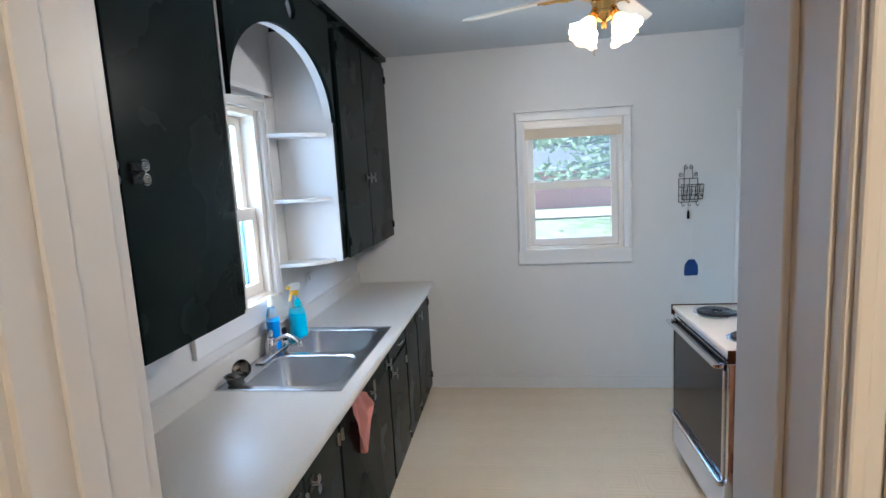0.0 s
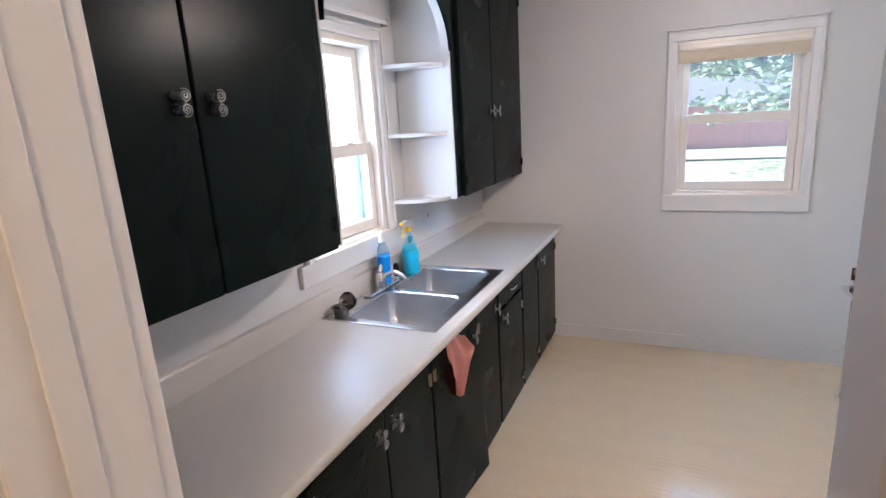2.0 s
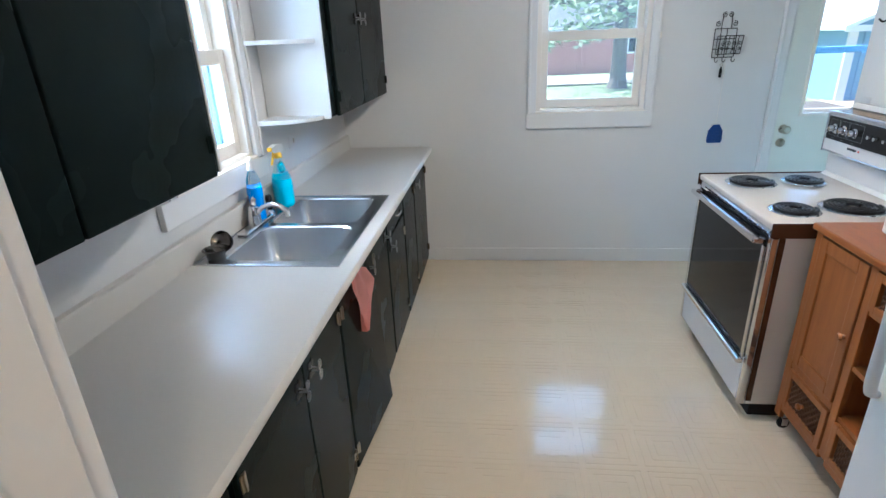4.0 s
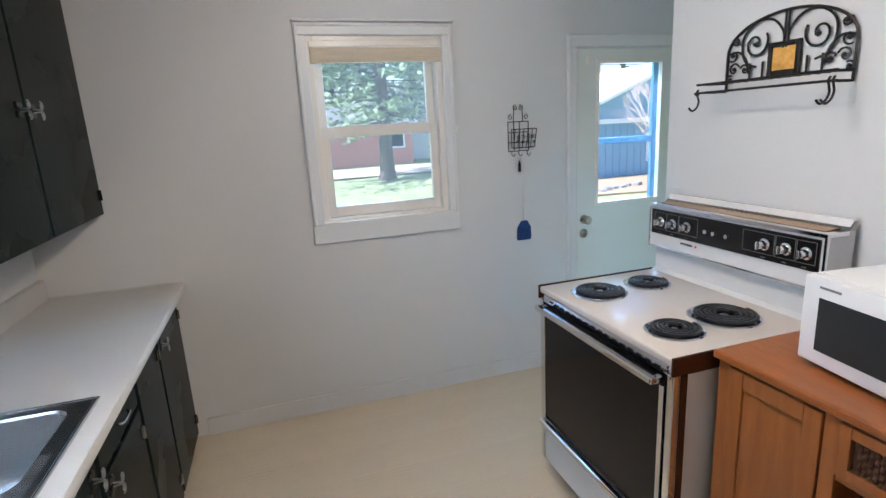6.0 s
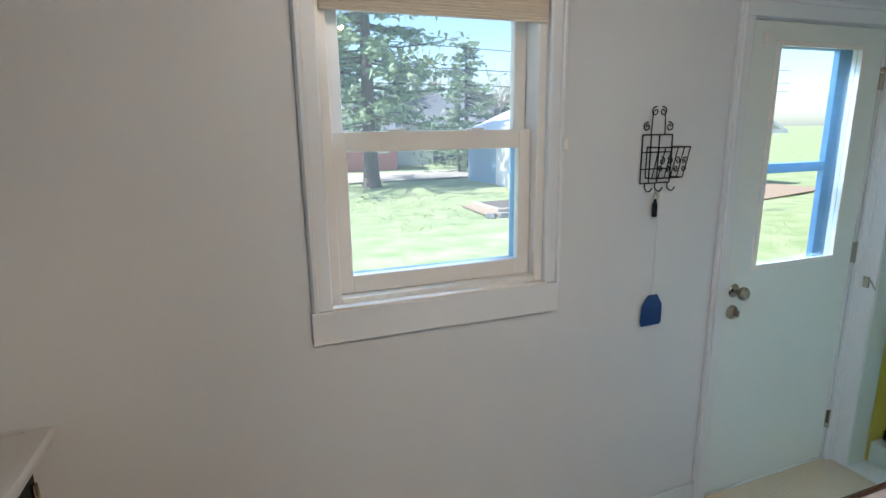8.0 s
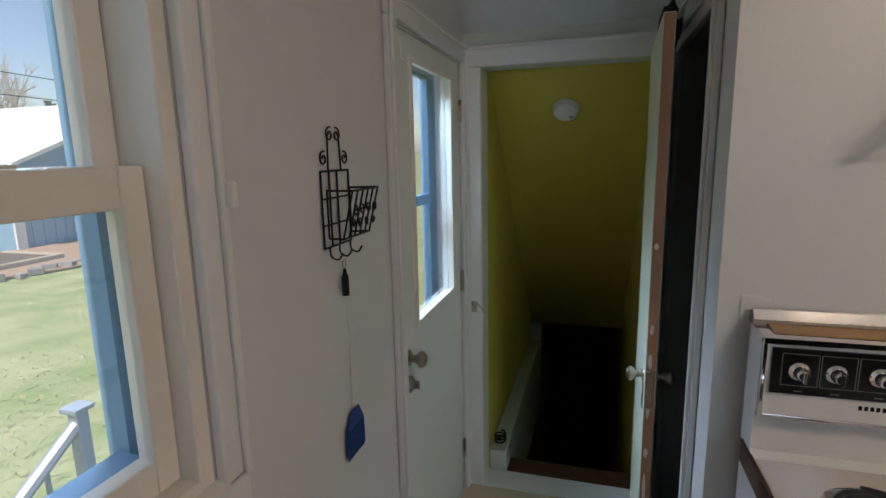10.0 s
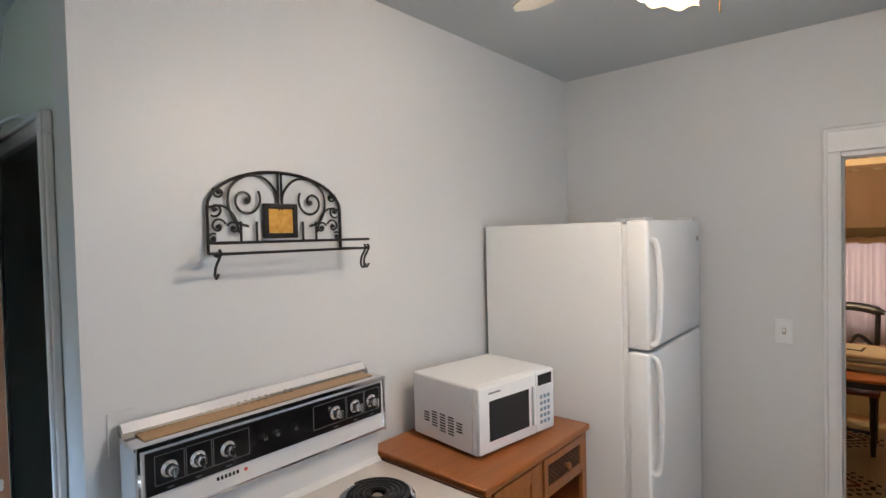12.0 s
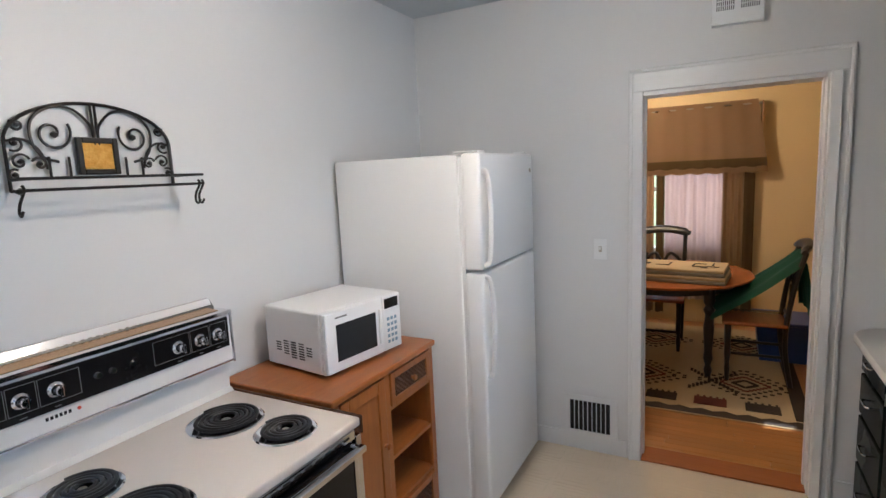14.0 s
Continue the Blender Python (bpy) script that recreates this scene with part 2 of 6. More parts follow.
def spiral(cx, cy, r0, r1, a0, turns, n=26):
    return [(cx + (r0 + (r1 - r0) * k / n) * math.cos(a0 + turns * 2 * math.pi * k / n), cy + (r0 + (r1 - r0) * k / n) * math.sin(a0 + turns * 2 * math.pi * k / n)) for k in range(n + 1)]


def prism(outline, z0, z1, at=lambda u, v, w: (u, v, w), bm=None):
    """Extrudes a flat outline of (u, v) from z0 to z1; at() maps (u, v, w) to the world."""
    own = bmesh.new()
    lo = [own.verts.new(at(u, v, z0)) for u, v in outline]
    hi = [own.verts.new(at(u, v, z1)) for u, v in outline]
    own.faces.new(lo[::-1]), own.faces.new(hi)
    k = len(lo)
    for i in range(k):
        own.faces.new((lo[i], lo[(i + 1) % k], hi[(i + 1) % k], hi[i]))
    return join(bm, own)


def structure(name, bm, mat, label=""):
    return part(name, bm, mat, None, label, kind="structure")


# ---- the rooms' shell ----
W, S, H = 2.79, -3.39, 2.58
DX0, DX1 = -0.6, 3.9          # dining room
DY0, DY1 = -6.35, S - 0.14
# north wall, with the window's and the door's openings
structure("wall_north", boxes([(-0.2, 1.312, 0, 0.14, -0.6, H), (1.312, 2.02, 0, 0.14, -0.6, 1.085), (1.312, 2.02, 0, 0.14, 2.045, H), (2.02, 2.86, 0, 0.14, -0.6, H),
                               (2.86, 3.62, 0, 0.14, 1.985, H), (2.86, 3.62, 0, 0.14, -0.6, -0.02), (3.62, 3.68, 0, 0.14, -0.6, H)]), WALL)
# west wall, with the window over the sink
run = True
structure("wall_west", boxes([(-0.2, 0, S, -2.05, -0.6, H), (-0.2, 0, -1.43, 0, -0.6, H), (-0.2, 0, -2.05, -1.43, -0.6, 1.11), (-0.2, 0, -2.05, -1.43, 2.06, H)]), WALL)
run = False
# south wall, with the doorway to the dining room
structure("wall_south", boxes([(-0.03, 0.695, S - 0.13, S, -0.02, H), (1.48, W + 0.14, S - 0.13, S, -0.02, H), (0.695, 1.48, S - 0.13, S, 2.0, H)]), WALL)
structure("wall_east", box(W, W + 0.14, S, -0.87, -0.02, H), WALL)
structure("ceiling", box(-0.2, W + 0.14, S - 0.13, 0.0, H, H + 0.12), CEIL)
structure("floor", box(-0.2, 3.68, S - 0.02, 0.0, -0.04, 0), material("linoleum_base", (0.60, 0.50, 0.37), 0.3))
# back-door alcove
structure("wall_alcove_header", box(W, W + 0.1, -0.87, 0, 2.42, H), WALL)
structure("wall_alcove_south", boxes([(W + 0.14, 3.0, -0.99, -0.872, -0.02, H), (3.0, 3.63, -0.99, -0.872, 1.97, H), (3.63, 3.8, -0.99, -0.872, -0.02, H)]), ALCOVE)
structure("wall_alcove_east", boxes([(3.68, 3.8, -0.085, 0.2, -0.6, 2.6), (3.68, 3.8, -0.872, -0.80, -0.6, 2.6), (3.68, 3.8, -0.80, -0.085, 1.96, 2.6)]), ALCOVE)
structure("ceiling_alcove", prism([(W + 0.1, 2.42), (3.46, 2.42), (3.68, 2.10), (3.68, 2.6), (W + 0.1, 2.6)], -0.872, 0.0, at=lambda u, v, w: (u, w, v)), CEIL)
# closet behind the alcove's door; its unlit inside is coloured near-black
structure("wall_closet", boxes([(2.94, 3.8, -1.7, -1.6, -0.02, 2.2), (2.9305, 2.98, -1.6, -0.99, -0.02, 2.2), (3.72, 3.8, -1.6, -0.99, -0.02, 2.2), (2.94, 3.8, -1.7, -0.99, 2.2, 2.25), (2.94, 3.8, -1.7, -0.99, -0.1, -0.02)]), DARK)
# stairwell down
structure("wall_stair_north", box(3.8, 7.6, -0.085, 0.2, -2.6, 2.2), GREEN)
structure("wall_stair_south", box(3.8, 7.6, -0.92, -0.80, -2.6, 2.2), GREEN)
structure("ceiling_stairwell", prism([(3.8, 2.02), (5.62, 0.20), (7.6, 0.2), (7.6, 0.4), (5.6, 0.5), (3.9, 2.2), (3.8, 2.2)], -0.80, -0.085, at=lambda u, v, w: (u, w, v)), GREEN)
# far end darkened by colour where the stairwell loses its light
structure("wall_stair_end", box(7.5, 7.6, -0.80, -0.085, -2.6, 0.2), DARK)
st = bmesh.new()
for k in range(11):
    box(3.70 + 0.25 * k, 3.98 + 0.25 * k, -0.80, -0.085, -0.04 - 0.2 * k - 0.18, -0.025 - 0.2 * k, 0.006, st)
box(3.9, 7.5, -0.80, -0.085, -2.6, -2.3, bm=st)
structure("stairs", st, STEP)
structure("stair_ledge", boxes([(3.82, 5.5, -0.17, -0.087, -0.5, 0.10), (5.5, 5.6, -0.17, -0.087, -0.5, 0.22)], 0.006), ALCOVE)
structure("threshold_stairs", box(3.66, 3.80, -0.80, -0.085, -0.022, 0.008, 0.003), TRIM)

# dining room
# unseen wall; its narrow slot is added to drop a sun strip on the floor
structure("wall_dining_west_slotted", boxes([(DX0 - 0.12, DX0, DY0, -4.15, -0.02, H), (DX0 - 0.12, DX0, -4.09, DY1, -0.02, H), (DX0 - 0.12, DX0, -4.15, -4.09, -0.02, 2.06), (DX0 - 0.12, DX0, -4.15, -4.09, 2.50, H)]), WALL_WARM)
structure("wall_dining_east", box(DX1, DX1 + 0.12, DY0, DY1, -0.02, H), WALL_WARM)
structure("wall_dining_south", boxes([(DX0, 1.0, DY0 - 0.12, DY0, -0.02, H), (1.9, DX1, DY0 - 0.12, DY0, -0.02, H), (1.0, 1.9, DY0 - 0.12, DY0, -0.02, 0.75), (1.0, 1.9, DY0 - 0.12, DY0, 2.0, H)]), WALL_WARM)
structure("wall_dining_north", boxes([(DX0, 0.695, DY1, DY1 + 0.006, -0.02, H), (1.485, DX1, DY1, DY1 + 0.006, -0.02, H), (0.695, 1.485, DY1, DY1 + 0.006, 2.0, H)]), WALL_WARM)
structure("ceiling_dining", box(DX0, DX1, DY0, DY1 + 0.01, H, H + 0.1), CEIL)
area_lamp("sky_light_dining_window", (1.45, DY0 - 0.02, 1.4), (1.45, -3, 1.0), 0.8, 1.1, 7, (0.9, 0.92, 1.0))
bulb_lamp("dining_lamp", (1.75, -5.15, 2.25), 30, (1.0, 0.70, 0.40), 0.08)


def casing(name, outer, inner, face, axis, out, mat=TRIM, depth=0.022, sill=True, lift=0.0):
    """A door's or window's casing on a wall: outer and inner are (a0, a1, z0, z1)."""
    a0, a1, z0, z1 = outer
    b0, b1, c0, c1 = inner
    rows = [(a0, b0, z0, c1), (b1, a1, z0, c1), (a0, a1, c1, z1)]
    lo, hi = sorted((face + 0.001 * out, face + depth * out))
    # boards, each with a raised outer bead
    e0, e1 = sorted((face + depth * out, face + (depth + 0.010) * out))
    beads = [(a0 + 0.004, a0 + 0.02, z0, z1 - 0.004), (a1 - 0.02, a1 - 0.004, z0, z1 - 0.004), (a0 + 0.004, a1 - 0.004, z1 - 0.02, z1 - 0.004)]
    for (p0, p1, q0, q1), (s0, s1, t0, t1) in zip(rows, beads):
        r = (p0, p1, lo, hi, q0, q1) if axis == "y" else (lo, hi, p0, p1, q0, q1)
        bm = box(*r, bevel=0.005)
        p0, p1, q0, q1 = s0, s1, t0, t1
        r = (p0, p1, e0 - 0.001, e1, q0, q1) if axis == "y" else (e0, e1, p0, p1, q0, q1)
        box(*r, bevel=0.004, bm=bm)
        structure(name, bm, mat)


casing("door_casing_kitchen", (0.608, 1.535, 0, 2.11), (0.698, 1.471, 0, 2.0), S, "y", 1)
structure("casing_backband", box(0.655, 0.699, S + 0.0225, S + 0.056, 0, 2.0, 0.006), TRIM)
casing("door_casing_dining", (0.60, 1.57, 0, 2.11), (0.698, 1.471, 0, 2.0), DY1, "y", -1)
structure("casing_beads_dining", boxes([(a, a + w, DY1 - 0.030, DY1 - 0.0225, 0, 2.05) for a, w in ((0.635, 0.012), (0.665, 0.014), (1.475, 0.014), (1.505, 0.012))], 0.003), TRIM)
for row in [(0.695, 0.707, S - 0.145, S + 0.024, 0, 2.0), (1.467, 1.48, S - 0.145, S + 0.024, 0, 2.0), (0.707, 1.467, S - 0.145, S + 0.004, 1.98, 2.0),
                                     (0.707, 0.714, S - 0.09, S - 0.05, 0, 1.98), (1.459, 1.467, S - 0.09, S - 0.05, 0, 1.98)]:
    structure("door_jamb_dining", boxes([row], 0.002), TRIM)
casing("door_casing_back", (2.79, 3.674, 0, 2.05), (2.855, 3.625, 0, 1.98), 0, "y", -1)
casing("door_casing_stairs", (-0.865, -0.005, 0, 2.05), (-0.80, -0.085, 0, 1.96), 3.68, "x", -1)
casing("door_casing_closet", (2.945, 3.676, 0, 2.03), (3.0, 3.63, 0, 1.97), -0.872, "y", 1)
structure("baseboard", boxes([(0.58, 2.79, -0.014, -0.001, 0, 0.10), (1.54, W, S + 0.001, S + 0.014, 0, 0.10), (W - 0.014, W - 0.001, S, -0.87, 0, 0.10), (0.0, 0.60, S + 0.001, S + 0.014, 0, 0.10)], 0.003), WALL)
structure("threshold_dining", box(0.70, 1.485, S - 0.145, S + 0.012, 0.0, 0.014, 0.005), OAK)


def sash_window(name, a0, a1, z0, zm, z1, face, axis, out, outer, apron, frame_mat=SASH, ledge=True):
    """A double-hung window in a wall; a is along the wall, out points outdoors."""
    win = thing(name, (((a0 + a1) / 2, face, z0) if axis == "y" else (face, (a0 + a1) / 2, z0)), kind="structure")

    def r(p0, p1, d0, d1, q0, q1):
        lo, hi = sorted((face + d0 * out, face + d1 * out))
        return (p0, p1, lo, hi, q0, q1) if axis == "y" else (lo, hi, p0, p1, q0, q1)
    part("window_frame", boxes([r(a0, a0 + 0.03, 0.0, 0.135, z0, z1), r(a1 - 0.03, a1, 0.0, 0.135, z0, z1), r(a0 + 0.03, a1 - 0.03, 0, 0.135, z1 - 0.03, z1), r(a0 + 0.03, a1 - 0.03, 0.0, 0.135, z0, z0 + 0.03)], 0.003), frame_mat, win)
    s = 0.042
    b0, b1 = a0 + 0.032, a1 - 0.032
    for nm, d0, q0, q1 in (("lower_sash", 0.035, z0 + 0.031, zm + 0.03), ("upper_sash", 0.075, zm - 0.01, z1 - 0.031)):
        low = 0.055 if nm == "lower_sash" else 0.04
        sash = part(nm, boxes([r(b0, b0 + s, d0, d0 + 0.034, q0, q1), r(b1 - s, b1, d0, d0 + 0.034, q0, q1), r(b0 + s, b1 - s, d0, d0 + 0.034, q0, q0 + low), r(b0 + s, b1 - s, d0, d0 + 0.034, q1 - (0.058 if nm == "lower_sash" else 0.045), q1)], 0.003), frame_mat, win)
        pane = part("pane", box(*r(b0 + s - 0.004, b1 - s + 0.004, d0 + 0.014, d0 + 0.018, q0 + low - 0.004, q1 - 0.041)), GLASS, sash)
        pane.visible_shadow = False
    for f in (0.3, 0.7):
        c = b0 + (b1 - b0) * f
        locks = box(*r(c - 0.028, c + 0.028, 0.036, 0.056, zm + 0.0305, zm + 0.036), bevel=0.002)
        part("sash_lock", locks, SASH, win)
    part("storm_frame", boxes([r(a0 + 0.0, a0 + 0.045, 0.137, 0.16, z0, z1), r(a1 - 0.045, a1 + 0.0, 0.137, 0.16, z0, z1), r(a0 + 0.045, a1 - 0.045, 0.137, 0.16, z0, z0 + 0.035), r(a0 + 0.031, a0 + 0.05, 0.112, 0.136, z0 + 0.031, z1), r(a1 - 0.05, a1 - 0.031, 0.112, 0.136, z0 + 0.031, z1), r(a0 + 0.05, a1 - 0.05, 0.072, 0.136, z0 + 0.031, z0 + 0.072)]), BLUEPAINT, win)
    part("insect_screen", box(*r(a0 + 0.046, a1 - 0.046, 0.145, 0.146, z0 + 0.036, z1 - 0.002)), SCREEN, win).visible_shadow = False
    o0, o1, oz0, oz1 = outer
    casing(name + "_casing", outer, (a0, a1, z0, z1), face, axis, -out)
    p0, p1, pz0, pz1 = apron
    if ledge:
        part("window_sill", boxes([r(p0, p1, -0.022, 0.0, pz0, pz1 - 0.022), r(p0, p1, -0.040, 0.03, pz1 - 0.02, pz1)], 0.004), TRIM, win)
    else:
        part("apron", box(*r(p0, p1, -0.023, -0.001, pz0, pz1), bevel=0.004), TRIM, win)
        part("window_sill", box(*r(a0 - 0.004, a1 + 0.004, -0.026, 0.03, pz1 - 0.001, pz1 + 0.010), bevel=0.003), frame_mat, win)
    return win


win1 = sash_window("window_1", 1.312, 2.02, 1.085, 1.568, 2.045, 0.0, "y", 1, (1.252, 2.078, 1.088, 2.106), (1.248, 2.076, 0.985, 1.087), ledge=False)
part("head_cap", box(1.246, 2.086, -0.042, -0.001, 2.107, 2.120, 0.004), TRIM, win1)
run = True
sash_window("window_2", -2.05, -1.43, 1.13, 1.56, 2.06, 0.0, "x", -1, (-2.11, -1.37, 1.132, 2.12), (-2.145, -1.335, 1.038, 1.131), ledge=False)
run = False

# ---- kitchen: cabinets ----
run = True


def scroll_pull(name, place, face, parent=None, mat=PEWTER, size=0.0155):
    """A cabinet pull: two wire scrolls one over the other, held off a black butterfly-shaped back plate."""
    x, y, z = place
    bm = bmesh.new()
    for sy in (-1, 1):
        for sz in (-1, 1):
            lathe([(0, 0.005), (size * 0.72, 0.004), (size * 0.86, 0.001), (size * 0.86, 0.0)], (x, y + sy * size * 0.55, z + sz * size * 0.95), "x", 14, bm)
    h = part(name, bm, PANEL, parent, "black back plate", smooth=True)
    bm = bmesh.new()
    for sgn in (1, -1):
        tube([(x + 0.030, y + u, z + v) for u, v in spiral(0, sgn * size * 1.02, size * 0.12, size, radians(90 * sgn), 2.1 * sgn, 34)], 0.0019, 6, bm)
        tube([(x + 0.004, y, z + sgn * 0.006), (x + 0.018, y, z + sgn * 0.004), (x + 0.030, y, z + sgn * 0.003)], 0.0028, 6, bm)
    part("scroll", bm, mat, h, "pewter wire scroll", smooth=True)
    return h


def hinge(parent, x, y, z, mat=NICKEL):
    part("hinge", boxes([(x, x + 0.004, y - 0.012, y + 0.012, z - 0.022, z + 0.022), (x, x + 0.009, y - 0.003, y + 0.003, z - 0.024, z + 0.024)], 0.001), mat, parent)


def door_leaf(parent, x, y0, y1, z0, z1, hinge_side, handle_z=None, pulls=scroll_pull, name="door"):
    d = part(name, box(x, x + 0.018, y0, y1, z0, z1, 0.005), BLACK, parent)
    hy = y0 if hinge_side < 0 else y1
    for z in (z0 + 0.09, z1 - 0.09) if z1 - z0 > 0.4 else ():
        hinge(d, x + 0.0185, hy - 0.014 * hinge_side, z, BLACK if z1 > 1.2 else NICKEL)
    if handle_z:
        pulls("handle", (x + 0.019, (y1 - 0.048) if hinge_side < 0 else (y0 + 0.048), handle_z), 1, d)
    return d


FX = 0.312
ZB = 1.265
upper = thing("wall_cabinet", (0, -2.82, ZB), "tall black painted wall cabinet with pewter scroll pulls, above the worktop", "cabinet", "black wall cabinets")
part("body", boxes([(0.004, FX, -3.325, -2.262, ZB + 0.004, H - 0.004)], 0.002), BLACK, upper)
door_leaf(upper, FX + 0.001, -3.28, -2.795, ZB, 2.52, -1, 1.741)
door_leaf(upper, FX + 0.001, -2.789, -2.30, ZB, 2.52, 1, 1.741)
upper2 = thing("wall_cabinet", (0, -0.6, ZB), "tall black wall cabinet with narrow doors and white end panel", "cabinet", "black wall cabinets")
part("body", boxes([(0.004, FX, -1.208, -0.004, ZB + 0.004, H - 0.004)], 0.002), BLACK, upper2)
part("end_panel", boxes([(0.004, FX + 0.002, -1.222, -1.210, ZB, H - 0.1)], 0.001), TRIM, upper2)
door_leaf(upper2, FX + 0.001, -1.13, -0.645, ZB, 2.50, -1, 1.71)
door_leaf(upper2, FX + 0.001, -0.635, -0.03, ZB, 2.50, 1, 1.71)
part("end_panel", boxes([(0.004, FX + 0.002, -2.260, -2.248, ZB, H - 0.1)], 0.001), TRIM, upper)
part("cornice", box(FX, FX + 0.035, -2.25, -0.006, H - 0.035, H - 0.003, 0.004), BLACK, upper2)
part("cornice", box(FX, FX + 0.035, -3.325, -2.255, H - 0.035, H - 0.003, 0.004), BLACK, upper)
for name, y in (("shelf", None),):
    for z in (ZB, 1.60, 1.93):
        pts = [(0.03, -1.224)] + [(0.03 + 0.25 * math.cos(a), -1.224 - 0.17 * math.sin(a)) for a in [k * math.pi / 2 / 12 for k in range(13)]] + [(0.03, -1.394)]
        part("shelf", prism(pts[1:] + [(0.03, -1.224)], z, z + 0.018), TRIM, upper2)
        pts = [(u, -3.472 - v) for u, v in pts]
        part("shelf", prism(pts[1:] + [(0.03, -2.248)], z, z + 0.018), TRIM, upper)
# arched valance over the sink, with a white lining
arch = thing("arched_valance", (FX, -1.735, 1.9), "black painted valance with an arch cut over the sink window", "valance")
AC, AR, AS, AB = -1.735, 0.512, 2.00, 0.338
curve = [(AC + AR * math.cos(a), AS + AB * math.sin(a)) for a in [math.pi * k / 150 for k in range(151)]]
HY, HZ, HA, HB = -1.68, 2.435, 0.046, 0.048     # small oval hole over the arch
own = bmesh.new()
col = lambda a, b, c, d: prism([a, b, c, d], FX, FX + 0.02, at=lambda u, v, w: (w, u, v), bm=own)
for a, b in zip(curve, curve[1:]):
    ta, tb = (a[0], H - 0.004), (b[0], H - 0.004)
    ha, hb = [HB * math.sqrt(max(0, 1 - ((q[0] - HY) / HA) ** 2)) for q in (a, b)]
    if ha + hb > 0:
        col(a, b, (b[0], HZ - hb), (a[0], HZ - ha))
        col((a[0], HZ + ha), (b[0], HZ + hb), tb, ta)
    else:
        col(a, b, tb, ta)
bmesh.ops.remove_doubles(own, verts=own.verts, dist=1e-5)
bmesh.ops.delete(own, geom=[f for f in own.faces if abs(f.normal.y) > 0.99 and AC - AR + 0.01 < f.calc_center_median().y < AC + AR - 0.01], context="FACES_ONLY")
part("panel", own, BLACK, arch)
own = bmesh.new()
for a, b in zip(curve, curve[1:]):
    k = 1.0
    c, d = (AC + (b[0] - AC) * 1.012, AS + (b[1] - AS) * 1.02), (AC + (a[0] - AC) * 1.012, AS + (a[1] - AS) * 1.02)
    prism([a, b, c, d], 0.27, FX - 0.001, at=lambda u, v, w: (w, u, v), bm=own)
part("lining", own, TRIM, arch)
part("head_board", box(0.004, FX - 0.004, -2.246, -1.224, 2.53, 2.545), TRIM, arch)

rod = thing("curtain_rod", (0.0, -1.74, 2.14), "white painted flat curtain rod on brackets over the sink window", "curtain rod")
part("rod", box(0.055, 0.062, -2.12, -1.36, 2.13, 2.15, 0.002), TRIM, rod)
for y in (-2.12, -1.37):
    part("bracket", box(0.024, 0.062, y, y + 0.008, 2.125, 2.155, 0.001), NICKEL, rod)

BX = 0.540
CT = 0.885


def bar_pull(name, place, face, parent=None):
    x, y, z = place
    bm = bmesh.new()
    tube(smooth_line([(x, y - 0.042, z), (x + 0.022, y - 0.038, z), (x + 0.026, y, z), (x + 0.022, y + 0.038, z), (x, y + 0.042, z)], 5), 0.0045, 6, bm)
    return part(name, bm, CHROME, parent, smooth=True)


